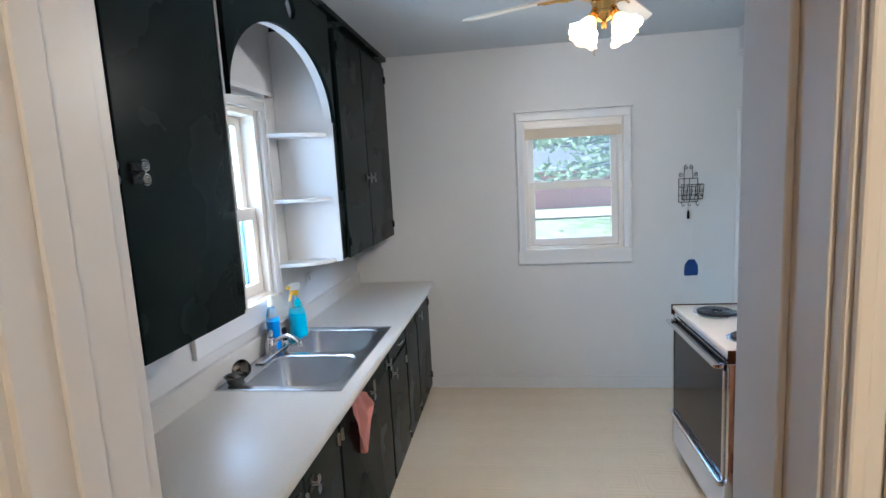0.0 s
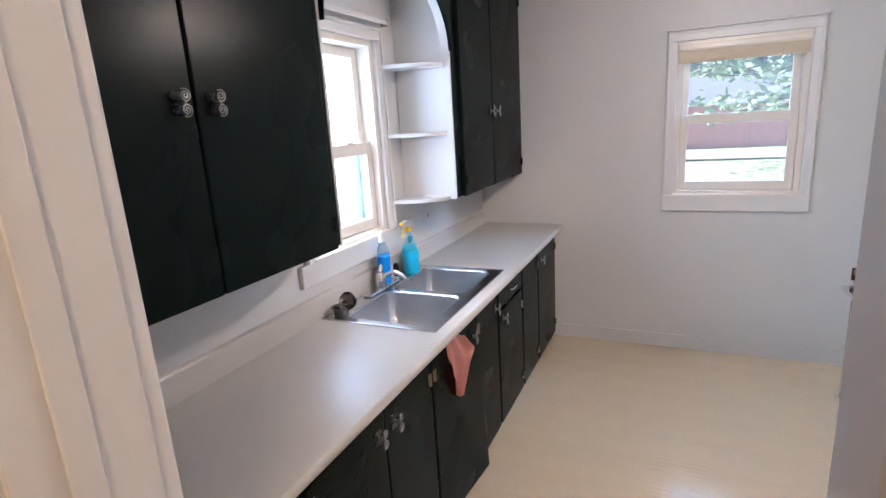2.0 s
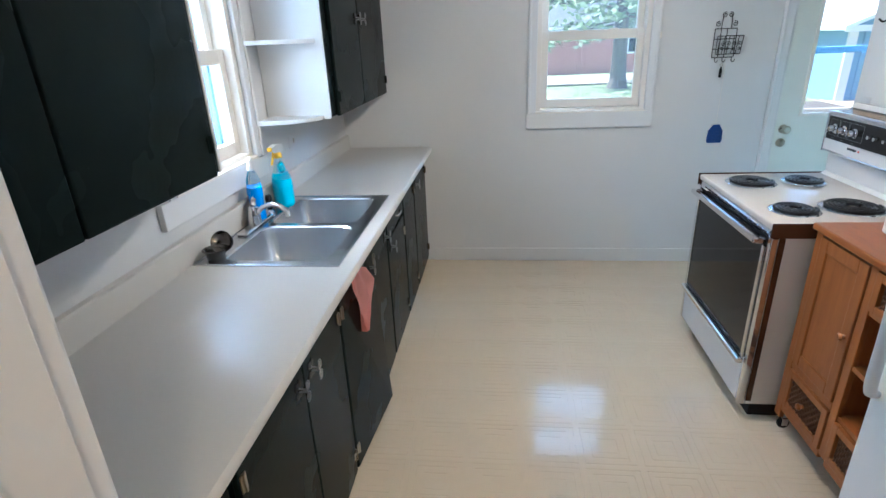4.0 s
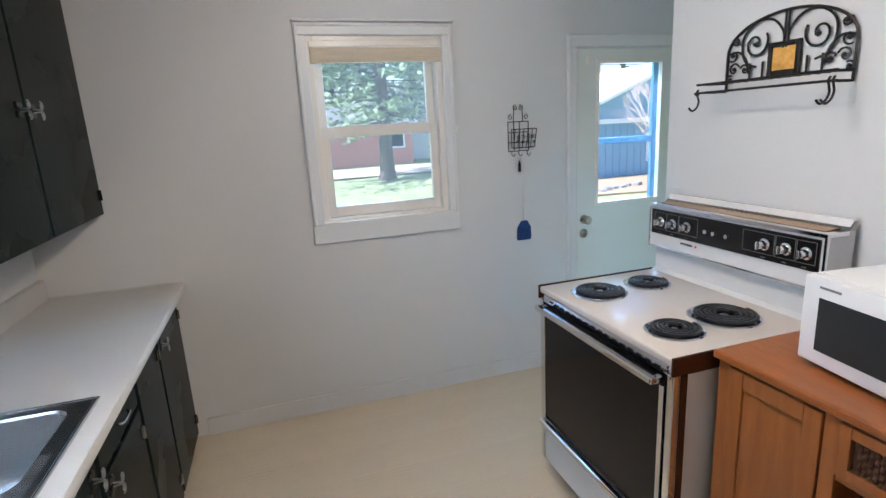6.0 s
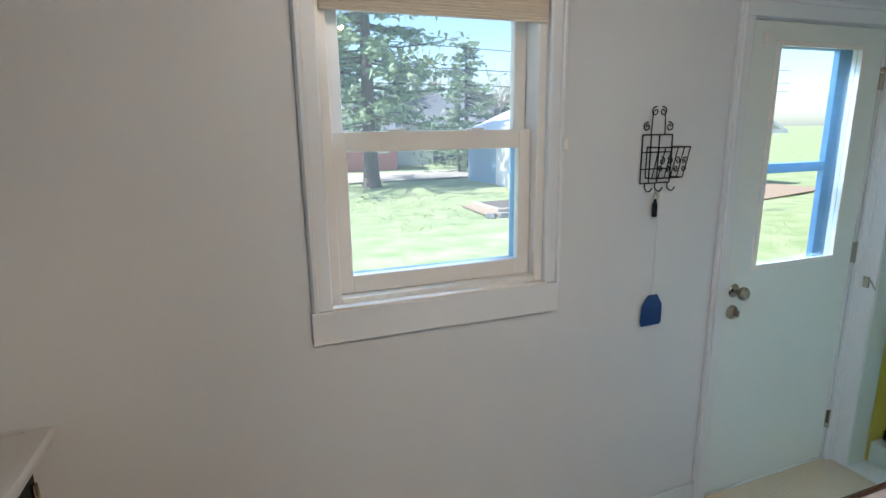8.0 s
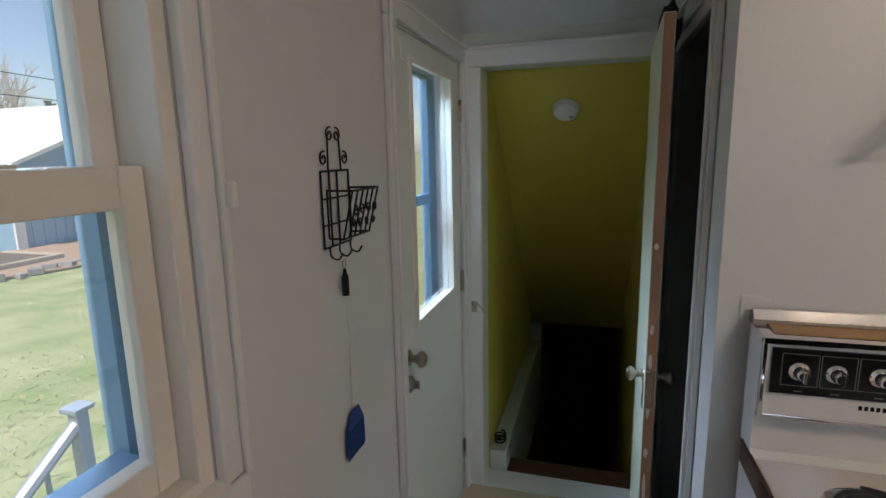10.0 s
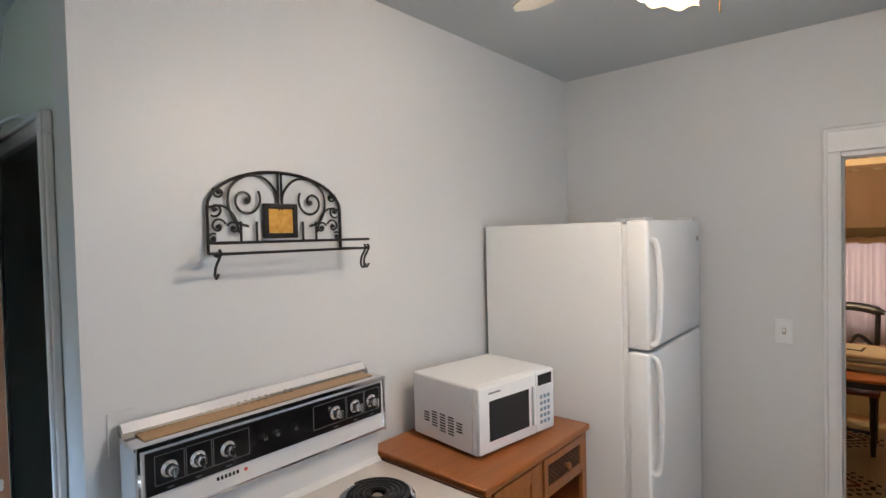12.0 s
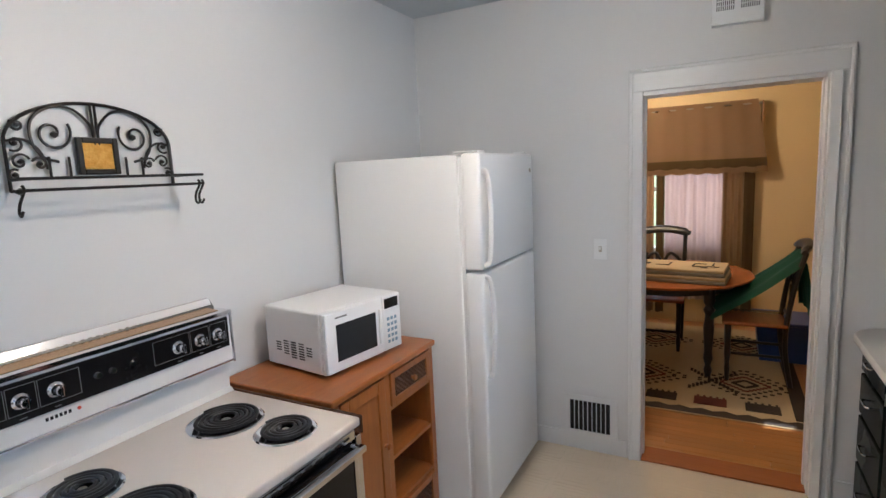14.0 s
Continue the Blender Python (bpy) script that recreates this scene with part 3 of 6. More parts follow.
UNITS = [  # y0, y1, kind
    (-3.28, -2.875, "drawers"), (-2.87, -2.135, "doors"), (-2.13, -1.672, "single"), (-1.664, -1.352, "narrow"),
    (-1.347, -0.905, "drawer_door"), (-0.90, -0.535, "plain"), (-0.53, -0.02, "narrow")]
for y0, y1, sort in UNITS:
    lab = {"drawers": "black painted base cabinet with drawers and bent chrome pulls", "doors": "black painted base cabinet with two doors and scroll pulls",
           "single": "black painted base cabinet with one door behind a pink cloth", "narrow": "narrow black painted base cabinet with one door and a scroll pull",
           "drawer_door": "black painted base cabinet with a drawer over one door", "plain": "narrow black painted base cabinet with one plain door"}[sort]
    c = thing("base_cabinet", (0.3, (y0 + y1) / 2, 0), lab, "cabinet", "black base cabinets")
    out = 0.012 if sort == "single" else 0.0
    part("body", boxes([(0.02, BX, y0 + 0.001, y1 - 0.001, 0.03, CT - 0.195 if -2.24 < y0 < -1.1 else CT - 0.046)], 0.001), BLACK, c)
    part("plinth", box(0.02, BX - 0.01, y0 + 0.002, y1 - 0.002, 0.0, 0.03), BLACK, c)
    part("face_frame", box(BX, BX + 0.004, y0, y1, 0.02, CT - 0.044), BLACK, c)
    x = BX + 0.005
    if sort == "drawers":
        for z0, z1 in ((0.70, 0.815), (0.50, 0.685), (0.27, 0.485), (0.05, 0.255)):
            d = part("drawer", box(x, x + 0.018, y0 + 0.015, y1 - 0.015, z0, z1, 0.006), BLACK, c)
            bar_pull("handle", (x + 0.018, (y0 + y1) / 2, (z0 + z1) / 2 + 0.02), 1, d)
    elif sort == "doors":
        m = -2.476
        door_leaf(c, x, y0 + 0.012, m - 0.002, 0.04, 0.82, -1, 0.725)
        door_leaf(c, x, m + 0.002, y1 - 0.004, 0.04, 0.82, 1, 0.725)
    elif sort == "single":
        leaf = door_leaf(c, x, y0 + 0.004, y1 - 0.012, 0.04, 0.82, -1, 0.73)
        for v in leaf.data.vertices:         # warped: its lower free corner stands away from the frame
            v.co.x += 0.045 * max(0, (v.co.y - leaf.data.vertices[0].co.y + 0.02) / 0.45) * (1 if v.co.z < 0.4 else 0.12)
    elif sort == "plain":
        door_leaf(c, x, y0 + 0.008, y1 - 0.008, 0.04, 0.82, 1)
    elif sort == "narrow":
        door_leaf(c, x, y0 + 0.008, y1 - 0.008, 0.04, 0.82, 1 if y0 > -1 else -1, 0.74)
    else:
        d = part("drawer", box(x, x + 0.018, y0 + 0.01, y1 - 0.01, 0.70, 0.82, 0.006), BLACK, c)
        bar_pull("handle", (x + 0.018, (y0 + y1) / 2, 0.765), 1, d)
        door_leaf(c, x, y0 + 0.01, y1 - 0.01, 0.04, 0.685, 1, 0.645)

# worktop with the sink's cut-out, rounded front edge and backsplash
top = thing("worktop", (0.3, -1.55, CT - 0.04), "long pale laminate worktop with rounded front edge and low backsplash", "worktop")
SX0, SX1, SY0, SY1 = 0.035, 0.556, -2.066, -1.226
Y0 = -3.12
nose = [(0.585, CT - 0.042), (0.612, CT - 0.038), (0.619, CT - 0.028), (0.619, CT - 0.012), (0.612, CT - 0.002), (0.60, CT), (0.575, CT)]
bm = bmesh.new()
for y0, y1 in ((Y0, SY0 + 0.03), (SY0 + 0.03, SY1 - 0.03), (SY1 - 0.03, -0.004)):
    mid = y0 > Y0 and y1 < -0.1
    xin = SX1 - 0.025 if mid else 0.024
    prism([(xin, CT - 0.042)] + nose + [(xin, CT)], y0, y1, at=lambda u, v, w: (u, w, v), bm=bm)
    if mid:
        prism([(0.024, CT - 0.042), (SX0 + 0.03, CT - 0.042), (SX0 + 0.03, CT), (0.024, CT)], y0, y1, at=lambda u, v, w: (u, w, v), bm=bm)
path = [(0.619, Y0), (0.617, -3.17), (0.606, -3.215), (0.585, -3.25), (0.555, -3.28), (0.515, -3.302), (0.46, -3.312), (0.024, -3.312)]
rings = []
for k, (px, py) in enumerate(path):
    a, b = path[max(k - 1, 0)], path[min(k + 1, len(path) - 1)]
    d = Vector((b[0] - a[0], b[1] - a[1], 0)).normalized()
    if k == 0:
        d = Vector((0, -1, 0))
    nrm = Vector((-d.y, d.x, 0))         # outwards
    rings.append([bm.verts.new(Vector((px, py, 0)) + nrm * (u - 0.619) + Vector((0, 0, w))) for u, w in nose])
for ra, rb in zip(rings, rings[1:]):
    for k in range(len(nose) - 1):
        bm.faces.new((ra[k], ra[k + 1], rb[k + 1], rb[k]))
for e in (0, -1):
    inner = [bm.verts.new((0.024, Y0, nose[e][1]))]
    bm.faces.new([r[e] for r in rings] + inner)
bmesh.ops.remove_doubles(bm, verts=bm.verts, dist=1e-4)
part("slab", bm, LAMINATE, top, smooth=True)
part("backsplash", prism([(0.003, CT - 0.04), (0.024, CT - 0.04), (0.024, CT + 0.09), (0.020, CT + 0.097), (0.003, CT + 0.10)], -3.312, -0.004, at=lambda u, v, w: (u, w, v)), LAMINATE, top)
part("end_splash", box(0.025, 0.56, -0.02, -0.003, CT + 0.001, CT + 0.004), LAMINATE, top)

# double-bowl sink
sink = thing("sink", (0.3, -1.646, CT), "double-bowl stainless steel sink set into the worktop, dry and empty", "sink")


def bowl(x0, x1, y0, y1, depth, bm):
    """An open bowl with rounded corners and a flat bottom; returns nothing."""
    def ring(ins, z, rad):
        pts = []
        for cx, cy, a0 in ((x1 - ins - rad, y1 - ins - rad, 0), (x0 + ins + rad, y1 - ins - rad, 90), (x0 + ins + rad, y0 + ins + rad, 180), (x1 - ins - rad, y0 + ins + rad, 270)):
            for k in range(7):
                a = radians(a0 + 15 * k)
                pts.append(bm.verts.new((cx + rad * math.cos(a), cy + rad * math.sin(a), z)))
        return pts
    zt = CT + 0.0042
    rings = [ring(-0.001, zt, 0.05), ring(0.004, zt - 0.006, 0.05), ring(0.012, zt - depth * 0.75, 0.05), ring(0.026, zt - depth * 0.95, 0.05), ring(0.06, zt - depth, 0.04)]
    for a, b in zip(rings, rings[1:]):
        for k in range(len(a)):
            bm.faces.new((a[k], a[(k + 1) % len(a)], b[(k + 1) % len(b)], b[k]))
    bm.faces.new(rings[-1])
    return rings[0]


bm = bmesh.new()
B1, B2 = (0.115, 0.505, -2.03, -1.665), (0.115, 0.505, -1.63, -1.265)
r1, r2 = bowl(*B1, 0.165, bm), bowl(*B2, 0.165, bm)


def fill_rim(bm, x0, x1, y0, y1, ring):
    """Joins a rounded hole's ring to the rectangle round it."""
    c = [bm.verts.new((x1, y1, CT + 0.0042)), bm.verts.new((x0, y1, CT + 0.0042)), bm.verts.new((x0, y0, CT + 0.0042)), bm.verts.new((x1, y0, CT + 0.0042))]
    for q in range(4):
        for k in range(6):
            bm.faces.new((ring[q * 7 + k], ring[q * 7 + k + 1], c[q]))
        bm.faces.new((ring[q * 7 + 6], ring[(q * 7 + 7) % 28], c[(q + 1) % 4], c[q]))
    return c


ym = -1.6475
ca = fill_rim(bm, SX0, SX1, SY0, ym, r1)
cb = fill_rim(bm, SX0, SX1, ym, SY1, r2)
bmesh.ops.remove_doubles(bm, verts=bm.verts, dist=1e-5)
part("basin", bm, STEEL, sink, smooth=True)
part("rim", boxes([(SX0 - 0.006, SX0 + 0.004, SY0 - 0.006, SY1 + 0.006, CT - 0.001, CT + 0.0065), (SX1 - 0.004, SX1 + 0.006, SY0 - 0.006, SY1 + 0.006, CT - 0.001, CT + 0.0065),
                   (SX0 + 0.004, SX1 - 0.004, SY0 - 0.006, SY0 + 0.004, CT - 0.001, CT + 0.0065), (SX0 + 0.004, SX1 - 0.004, SY1 - 0.004, SY1 + 0.006, CT - 0.001, CT + 0.0065)], 0.003), STEEL, sink)
for b in (B1, B2):
    part("drain", lathe([(0.0, -0.001), (0.028, 0.0), (0.034, 0.003), (0.042, 0.004), (0.045, 0.0005)], ((b[0] + b[1]) / 2, (b[2] + b[3]) / 2, CT + 0.0042 - 0.1645), seg=20), CHROME, sink, smooth=True)

tap = thing("faucet", (0.075, -1.66, CT + 0.004), "chrome single-lever kitchen faucet with low spout behind the sink", "faucet")
part("deck_plate", box(0.052, 0.100, -1.79, -1.53, CT + 0.0045, CT + 0.016, 0.006, seg=3), CHROME, tap, smooth=True)
part("body", lathe([(0.0, 0.016), (0.028, 0.016), (0.026, 0.05), (0.024, 0.078), (0.018, 0.090), (0.0, 0.094)], (0.076, -1.66, CT)), CHROME, tap, smooth=True)
part("spout", tube(smooth_line([(0.085, -1.66, CT + 0.05), (0.12, -1.67, CT + 0.085), (0.18, -1.685, CT + 0.105), (0.235, -1.70, CT + 0.085), (0.245, -1.703, CT + 0.06)], 5), 0.011, 12), CHROME, tap, smooth=True)
part("lever", tube(smooth_line([(0.076, -1.66, CT + 0.09), (0.074, -1.635, CT + 0.115), (0.072, -1.59, CT + 0.135), (0.07, -1.57, CT + 0.137)], 4), [0.012] * 5 + [0.009] * 4 + [0.011] * 4, 10), CHROME, tap, smooth=True)
spray = thing("sink_sprayer", (0.072, -1.50, CT + 0.004), "black handled sink sprayer in its chrome holder", "sprayer")
part("holder", lathe([(0.0, 0.0), (0.022, 0.0), (0.020, 0.012), (0.012, 0.02), (0.0, 0.02)], (0.072, -1.50, CT + 0.0045)), CHROME, spray, smooth=True)
part("handle", lathe([(0.0, 0.018), (0.011, 0.018), (0.013, 0.05), (0.015, 0.075), (0.010, 0.088), (0.0, 0.088)], (0.072, -1.50, CT + 0.004)), PANEL, spray, smooth=True)

# ---- cooker ----
run = False
RX0, RX1, RY0, RY1, RT = 2.095, 2.77, -1.735, -0.937, 0.889
stove = thing("electric_cooker", (2.43, -1.335, 0), "old white electric cooker with four coil burners and black oven glass", "cooker")
part("body", boxes([(RX0 + 0.03, RX1, RY0 + 0.004, RY1 - 0.004, 0.07, RT - 0.03)], 0.004), ENAMEL, stove)
part("plinth", box(RX0 + 0.06, RX1 - 0.02, RY0 + 0.02, RY1 - 0.02, 0.0, 0.07), DARK, stove)
part("cooktop", box(RX0, RX1 - 0.10, RY0 + 0.006, RY1 - 0.006, RT - 0.030, RT, 0.008, seg=3), ALMOND, stove, smooth=True)
for row in [(RX0 - 0.003, RX1 - 0.02, RY0 - 0.001, RY0 + 0.007, RT - 0.055, RT + 0.004), (RX0 - 0.004, RX1 - 0.02, RY1 - 0.007, RY1 + 0.001, RT - 0.055, RT + 0.004)]:
    part("side_trim", boxes([row], 0.002), BROWN, stove)
for row in [(RX0 + 0.004, RX0 + 0.03, RY0 + 0.003, RY0 + 0.03, 0.07, RT - 0.056), (RX0 + 0.004, RX0 + 0.03, RY1 - 0.03, RY1 - 0.003, 0.07, RT - 0.056)]:
    part("front_trim", boxes([row], 0.003), CHROME, stove)
part("corner_strip", box(RX0 + 0.031, RX0 + 0.052, RY0 - 0.001, RY0 + 0.005, 0.09, RT - 0.056), BROWN, stove)
odoor = part("oven_door", box(RX0 + 0.0, RX0 + 0.03, RY0 + 0.035, RY1 - 0.035, 0.285, 0.815, 0.006), BLACKGLASS, stove)
part("handle", boxes([(RX0 - 0.045, RX0 - 0.022, RY0 + 0.04, RY1 - 0.04, 0.800, 0.822), (RX0 - 0.03, RX0 + 0.004, RY0 + 0.045, RY0 + 0.065, 0.795, 0.820), (RX0 - 0.03, RX0 + 0.004, RY1 - 0.065, RY1 - 0.045, 0.795, 0.820)], 0.005), CHROME, odoor)
for row in [(RX0 - 0.004, RX0 + 0.006, RY0 + 0.035, RY0 + 0.052, 0.285, 0.79), (RX0 - 0.004, RX0 + 0.006, RY1 - 0.052, RY1 - 0.035, 0.285, 0.79)]:
    part("trim", boxes([row], 0.002), CHROME, odoor)
part("vent_strip", boxes([(RX0 + 0.006, RX0 + 0.02, RY0 + 0.03, RY1 - 0.03, 0.825, 0.857)], 0.003), CHROME, stove)
part("vent_slot", boxes([(RX0 + 0.004, RX0 + 0.008, RY0 + 0.06 + 0.042 * k, RY0 + 0.085 + 0.042 * k, 0.838, 0.844) for k in range(16)]), DARK, stove)
drawer = part("drawer", box(RX0 + 0.002, RX0 + 0.03, RY0 + 0.033, RY1 - 0.033, 0.075, 0.272, 0.006), ENAMEL, stove)
part("handle", box(RX0 - 0.022, RX0 + 0.004, RY0 + 0.03, RY1 - 0.03, 0.258, 0.282, 0.005), CHROME, drawer)
for x, y, r in ((2.262, -1.130, 0.098), (2.50, -1.120, 0.082), (2.478, -1.536, 0.105), (2.248, -1.562, 0.082)):
    b = part("burner", lathe([(r * 0.2, 0.0006), (r * 0.8, 0.0006), (r + 0.003, 0.0012), (r + 0.008, 0.004), (r + 0.012, 0.001)], (x, y, RT + 0.0005), seg=40), CHROME, stove, smooth=True)
    turns = 5 if r > 0.09 else 4
    n = 30 * turns
    pts = [(x + (r * 0.24 + r * 0.72 * k / n) * math.cos(k * 2 * math.pi / 30), y + (r * 0.24 + r * 0.72 * k / n) * math.sin(k * 2 * math.pi / 30), RT + 0.0115) for k in range(n + 1)]
    part("coil", tube(pts, 0.0068, 8, flat=0.8), COIL, b, smooth=True)
    part("cap", lathe([(0, 0.006), (r * 0.13, 0.006), (r * 0.15, 0.002)], (x, y, RT + 0.002), seg=16), NICKEL, b, smooth=True)
# backguard
bg = part("backguard", prism([(2.665, RT - 0.002), (2.77, RT - 0.002), (2.77, 1.225), (2.755, 1.225), (2.735, 1.185), (2.655, 1.178), (2.652, 1.01), (2.685, 0.995), (2.690, 0.90)], RY0 + 0.004, RY1 - 0.004, at=lambda u, v, w: (u, w, v)), ENAMEL, stove)
part("chrome_edge", boxes([(2.646, 2.74, RY0 + 0.0, RY1 - 0.0, 1.178, 1.192), (2.648, 2.665, RY0, RY1, 1.004, 1.012), (2.647, 2.66, RY0, RY0 + 0.010, 1.0, 1.19), (2.647, 2.66, RY1 - 0.010, RY1, 1.0, 1.19)], 0.002), CHROME, bg)
RAILMETAL = material("dull_chrome", (0.36, 0.35, 0.34), 0.26, 1.0, bump=0.0)
part("top_rail", prism([(2.735, 1.192), (2.768, 1.192), (2.768, 1.220), (2.758, 1.220)], RY0, RY1, at=lambda u, v, w: (u, w, v)), RAILMETAL, bg)
part("rail_rings", boxes([(2.744, 2.748, -1.14 + -0.022 * k, -1.13 - 0.022 * k, 1.200, 1.205) for k in range(16)]), NICKEL, bg)
part("lamp_cover", prism([(2.675, 1.193), (2.73, 1.193), (2.738, 1.198), (2.68, 1.194)], RY0 + 0.03, RY1 - 0.03, at=lambda u, v, w: (u, w, v)), material("copper_tint", (0.50, 0.29, 0.12), 0.22, 0.9, bump=0.0), bg)
cp = part("control_panel", box(2.647, 2.653, RY0 + 0.02, RY1 - 0.02, 1.065, 1.170), PANEL, bg)
LINE = material("pale_print", (0.16, 0.16, 0.155), 0.4, bump=0.0)
RED = material("red_print", (0.55, 0.06, 0.03), 0.4, bump=0.0)
knob_y = [RY1 - 0.075, RY1 - 0.145, RY1 - 0.225, RY0 + 0.215, RY0 + 0.135, RY0 + 0.065]
for y in knob_y:
    k = part("knob", lathe([(0.0, 0.028), (0.010, 0.028), (0.013, 0.024), (0.015, 0.006), (0.021, 0.002), (0.022, 0.0)], (2.6465, y, 1.118), "-x", 20), CHROME, cp, smooth=True)
    part("grip", box(2.612, 2.622, y - 0.0035, y + 0.0035, 1.104, 1.132, 0.002), CHROME, k)
for y in (RY1 - 0.33, RY1 - 0.37, RY1 - 0.43):
    part("dial", lathe([(0.0, 0.010), (0.008, 0.010), (0.010, 0.0)], (2.6465, y, 1.118), "-x", 14), CHROME, cp, smooth=True)
rows = []
for y0, y1 in ((RY1 - 0.11, RY1 - 0.04), (RY1 - 0.18, RY1 - 0.115), (RY1 - 0.285, RY1 - 0.185), (RY0 + 0.175, RY0 + 0.30), (RY0 + 0.10, RY0 + 0.17), (RY0 + 0.03, RY0 + 0.095)):
    for z in (1.085, 1.158):
        rows.append((2.6462, 2.6472, y0, y1, z, z + 0.0012))
    for y in (y0, y1):
        rows.append((2.6462, 2.6472, y - 0.0006, y + 0.0006, 1.085, 1.158))
rows += [(2.6462, 2.6472, y - 0.008, y + 0.008, 1.072, 1.074) for y in knob_y]
for row in rows:
    part("printed_line", boxes([row]), LINE, cp)
part("badge", boxes([(2.6515, 2.654, RY1 - 0.20 - 0.011 * k, RY1 - 0.193 - 0.011 * k, 1.040, 1.050) for k in range(6)]), PANEL, bg)
part("badge_dot", lathe([(0, 0.0025), (0.005, 0.0025), (0.005, 0)], (2.6525, RY1 - 0.275, 1.045), "-x", 12), RED, bg)

# ---- cabinet between cooker and fridge, and the microwave on it ----
CX0, CX1, CY0, CY1, CH = 2.235, 2.76, -2.45, -1.757, 0.905
chest = thing("kitchen_cart", (2.5, -2.09, 0), "honey-stained wooden cart with wicker drawers and open shelves on casters", "cart")
part("top", box(CX0 - 0.012, CX1, CY0 - 0.006, CY1 + 0.012, CH - 0.026, CH, 0.006), CHESTWOOD, chest)
part("side", box(CX0 + 0.02, CX1 - 0.01, CY1 - 0.022, CY1 - 0.004, 0.10, CH - 0.027), CHESTWOOD_V, chest)
part("side", box(CX0 + 0.02, CX1 - 0.01, CY0 + 0.004, CY0 + 0.022, 0.10, CH - 0.027), CHESTWOOD_V, chest)
part("back", box(CX1 - 0.02, CX1 - 0.008, CY0 + 0.023, CY1 - 0.023, 0.10, CH - 0.027), CHESTWOOD_V, chest)
ymid = -2.085
part("divider", box(CX0 + 0.02, CX1 - 0.021, ymid - 0.008, ymid + 0.008, 0.13, CH - 0.027), CHESTWOOD_V, chest)
part("frame", boxes([(CX0 + 0.003, CX0 + 0.022, CY1 - 0.04, CY1, 0.06, CH - 0.027), (CX0 + 0.003, CX0 + 0.022, CY0 + 0.0, CY0 + 0.035, 0.06, CH - 0.027), (CX0 + 0.003, CX0 + 0.022, ymid - 0.018, ymid + 0.018, 0.12, CH - 0.027),
                     (CX0 + 0.003, CX0 + 0.022, CY0 + 0.036, ymid - 0.019, 0.10, 0.13), (CX0 + 0.003, CX0 + 0.022, ymid + 0.019, CY1 - 0.041, 0.10, 0.13),
                     (CX0 + 0.003, CX0 + 0.022, ymid + 0.019, CY1 - 0.041, 0.31, 0.34)], 0.002), CHESTWOOD_V, chest)
part("foot", box(CX1 - 0.05, CX1 - 0.01, CY0 + 0.004, CY0 + 0.04, 0.05, 0.10), CHESTWOOD_V, chest)
part("foot", box(CX1 - 0.05, CX1 - 0.01, CY1 - 0.04, CY1 - 0.004, 0.05, 0.10), CHESTWOOD_V, chest)
part("base", box(CX0 + 0.022, CX1 - 0.021, CY0 + 0.023, CY1 - 0.023, 0.11, 0.13), CHESTWOOD, chest)
for x in (CX0 + 0.03, CX1 - 0.03):
    for y in (CY0 + 0.03, CY1 - 0.03):
        w = part("caster", lathe([(0, -0.010), (0.020, -0.010), (0.024, -0.006), (0.024, 0.006), (0.020, 0.010), (0, 0.010)], (x, y, 0.0245), "y", 18), PANEL, chest, smooth=True)
        part("fork", boxes([(x - 0.012, x + 0.012, y - 0.016, y - 0.012, 0.02, 0.055), (x - 0.012, x + 0.012, y + 0.012, y + 0.016, 0.02, 0.055), (x - 0.012, x + 0.012, y - 0.012, y + 0.012, 0.050, 0.058)], 0.001), CHROME, w)
d = part("door", box(CX0 + 0.003, CX0 + 0.010, ymid + 0.060, CY1 - 0.082, 0.39, 0.825), CHESTWOOD_V, chest)
for nm, row in (("stile", (ymid + 0.020, ymid + 0.065, 0.345, 0.87)), ("stile", (CY1 - 0.087, CY1 - 0.042, 0.345, 0.87)), ("rail", (ymid + 0.066, CY1 - 0.088, 0.345, 0.395)), ("rail", (ymid + 0.066, CY1 - 0.088, 0.82, 0.87))):
    part(nm, box(CX0 - 0.004, CX0 + 0.012, *row, bevel=0.003), CHESTWOOD_V, d)
part("knob", lathe([(0, 0.024), (0.010, 0.023), (0.014, 0.016), (0.007, 0.004), (0.009, 0)], (CX0 - 0.004, ymid + 0.04, 0.60), "-x", 16), CHESTWOOD, d, smooth=True)


def wicker_drawer(y0, y1, z0, z1):
    d = part("drawer", boxes([(CX0 - 0.004, CX0 + 0.012, y0, y0 + 0.028, z0, z1), (CX0 - 0.004, CX0 + 0.012, y1 - 0.028, y1, z0, z1), (CX0 - 0.004, CX0 + 0.012, y0 + 0.028, y1 - 0.028, z0, z0 + 0.028), (CX0 - 0.004, CX0 + 0.012, y0 + 0.028, y1 - 0.028, z1 - 0.028, z1)], 0.002), CHESTWOOD_V, chest)
    bm = bmesh.new()
    n = int((y1 - y0 - 0.056) / 0.012)
    for k in range(n):
        y = y0 + 0.034 + k * 0.012
        tube([(CX0 + 0.004 + 0.003 * (-1) ** (k + j), y, z0 + 0.028 + (z1 - z0 - 0.056) * j / 8) for j in range(9)], 0.0042, 5, bm)
    part("wicker", bm, WICKER, d)
    part("backing", box(CX0 + 0.011, CX0 + 0.016, y0 + 0.01, y1 - 0.01, z0 + 0.01, z1 - 0.01), WICKER, d)
    part("knob", lathe([(0, 0.024), (0.010, 0.023), (0.014, 0.016), (0.007, 0.004), (0.009, 0)], (CX0 - 0.003, (y0 + y1) / 2, (z0 + z1) / 2), "-x", 16), CHESTWOOD, d, smooth=True)


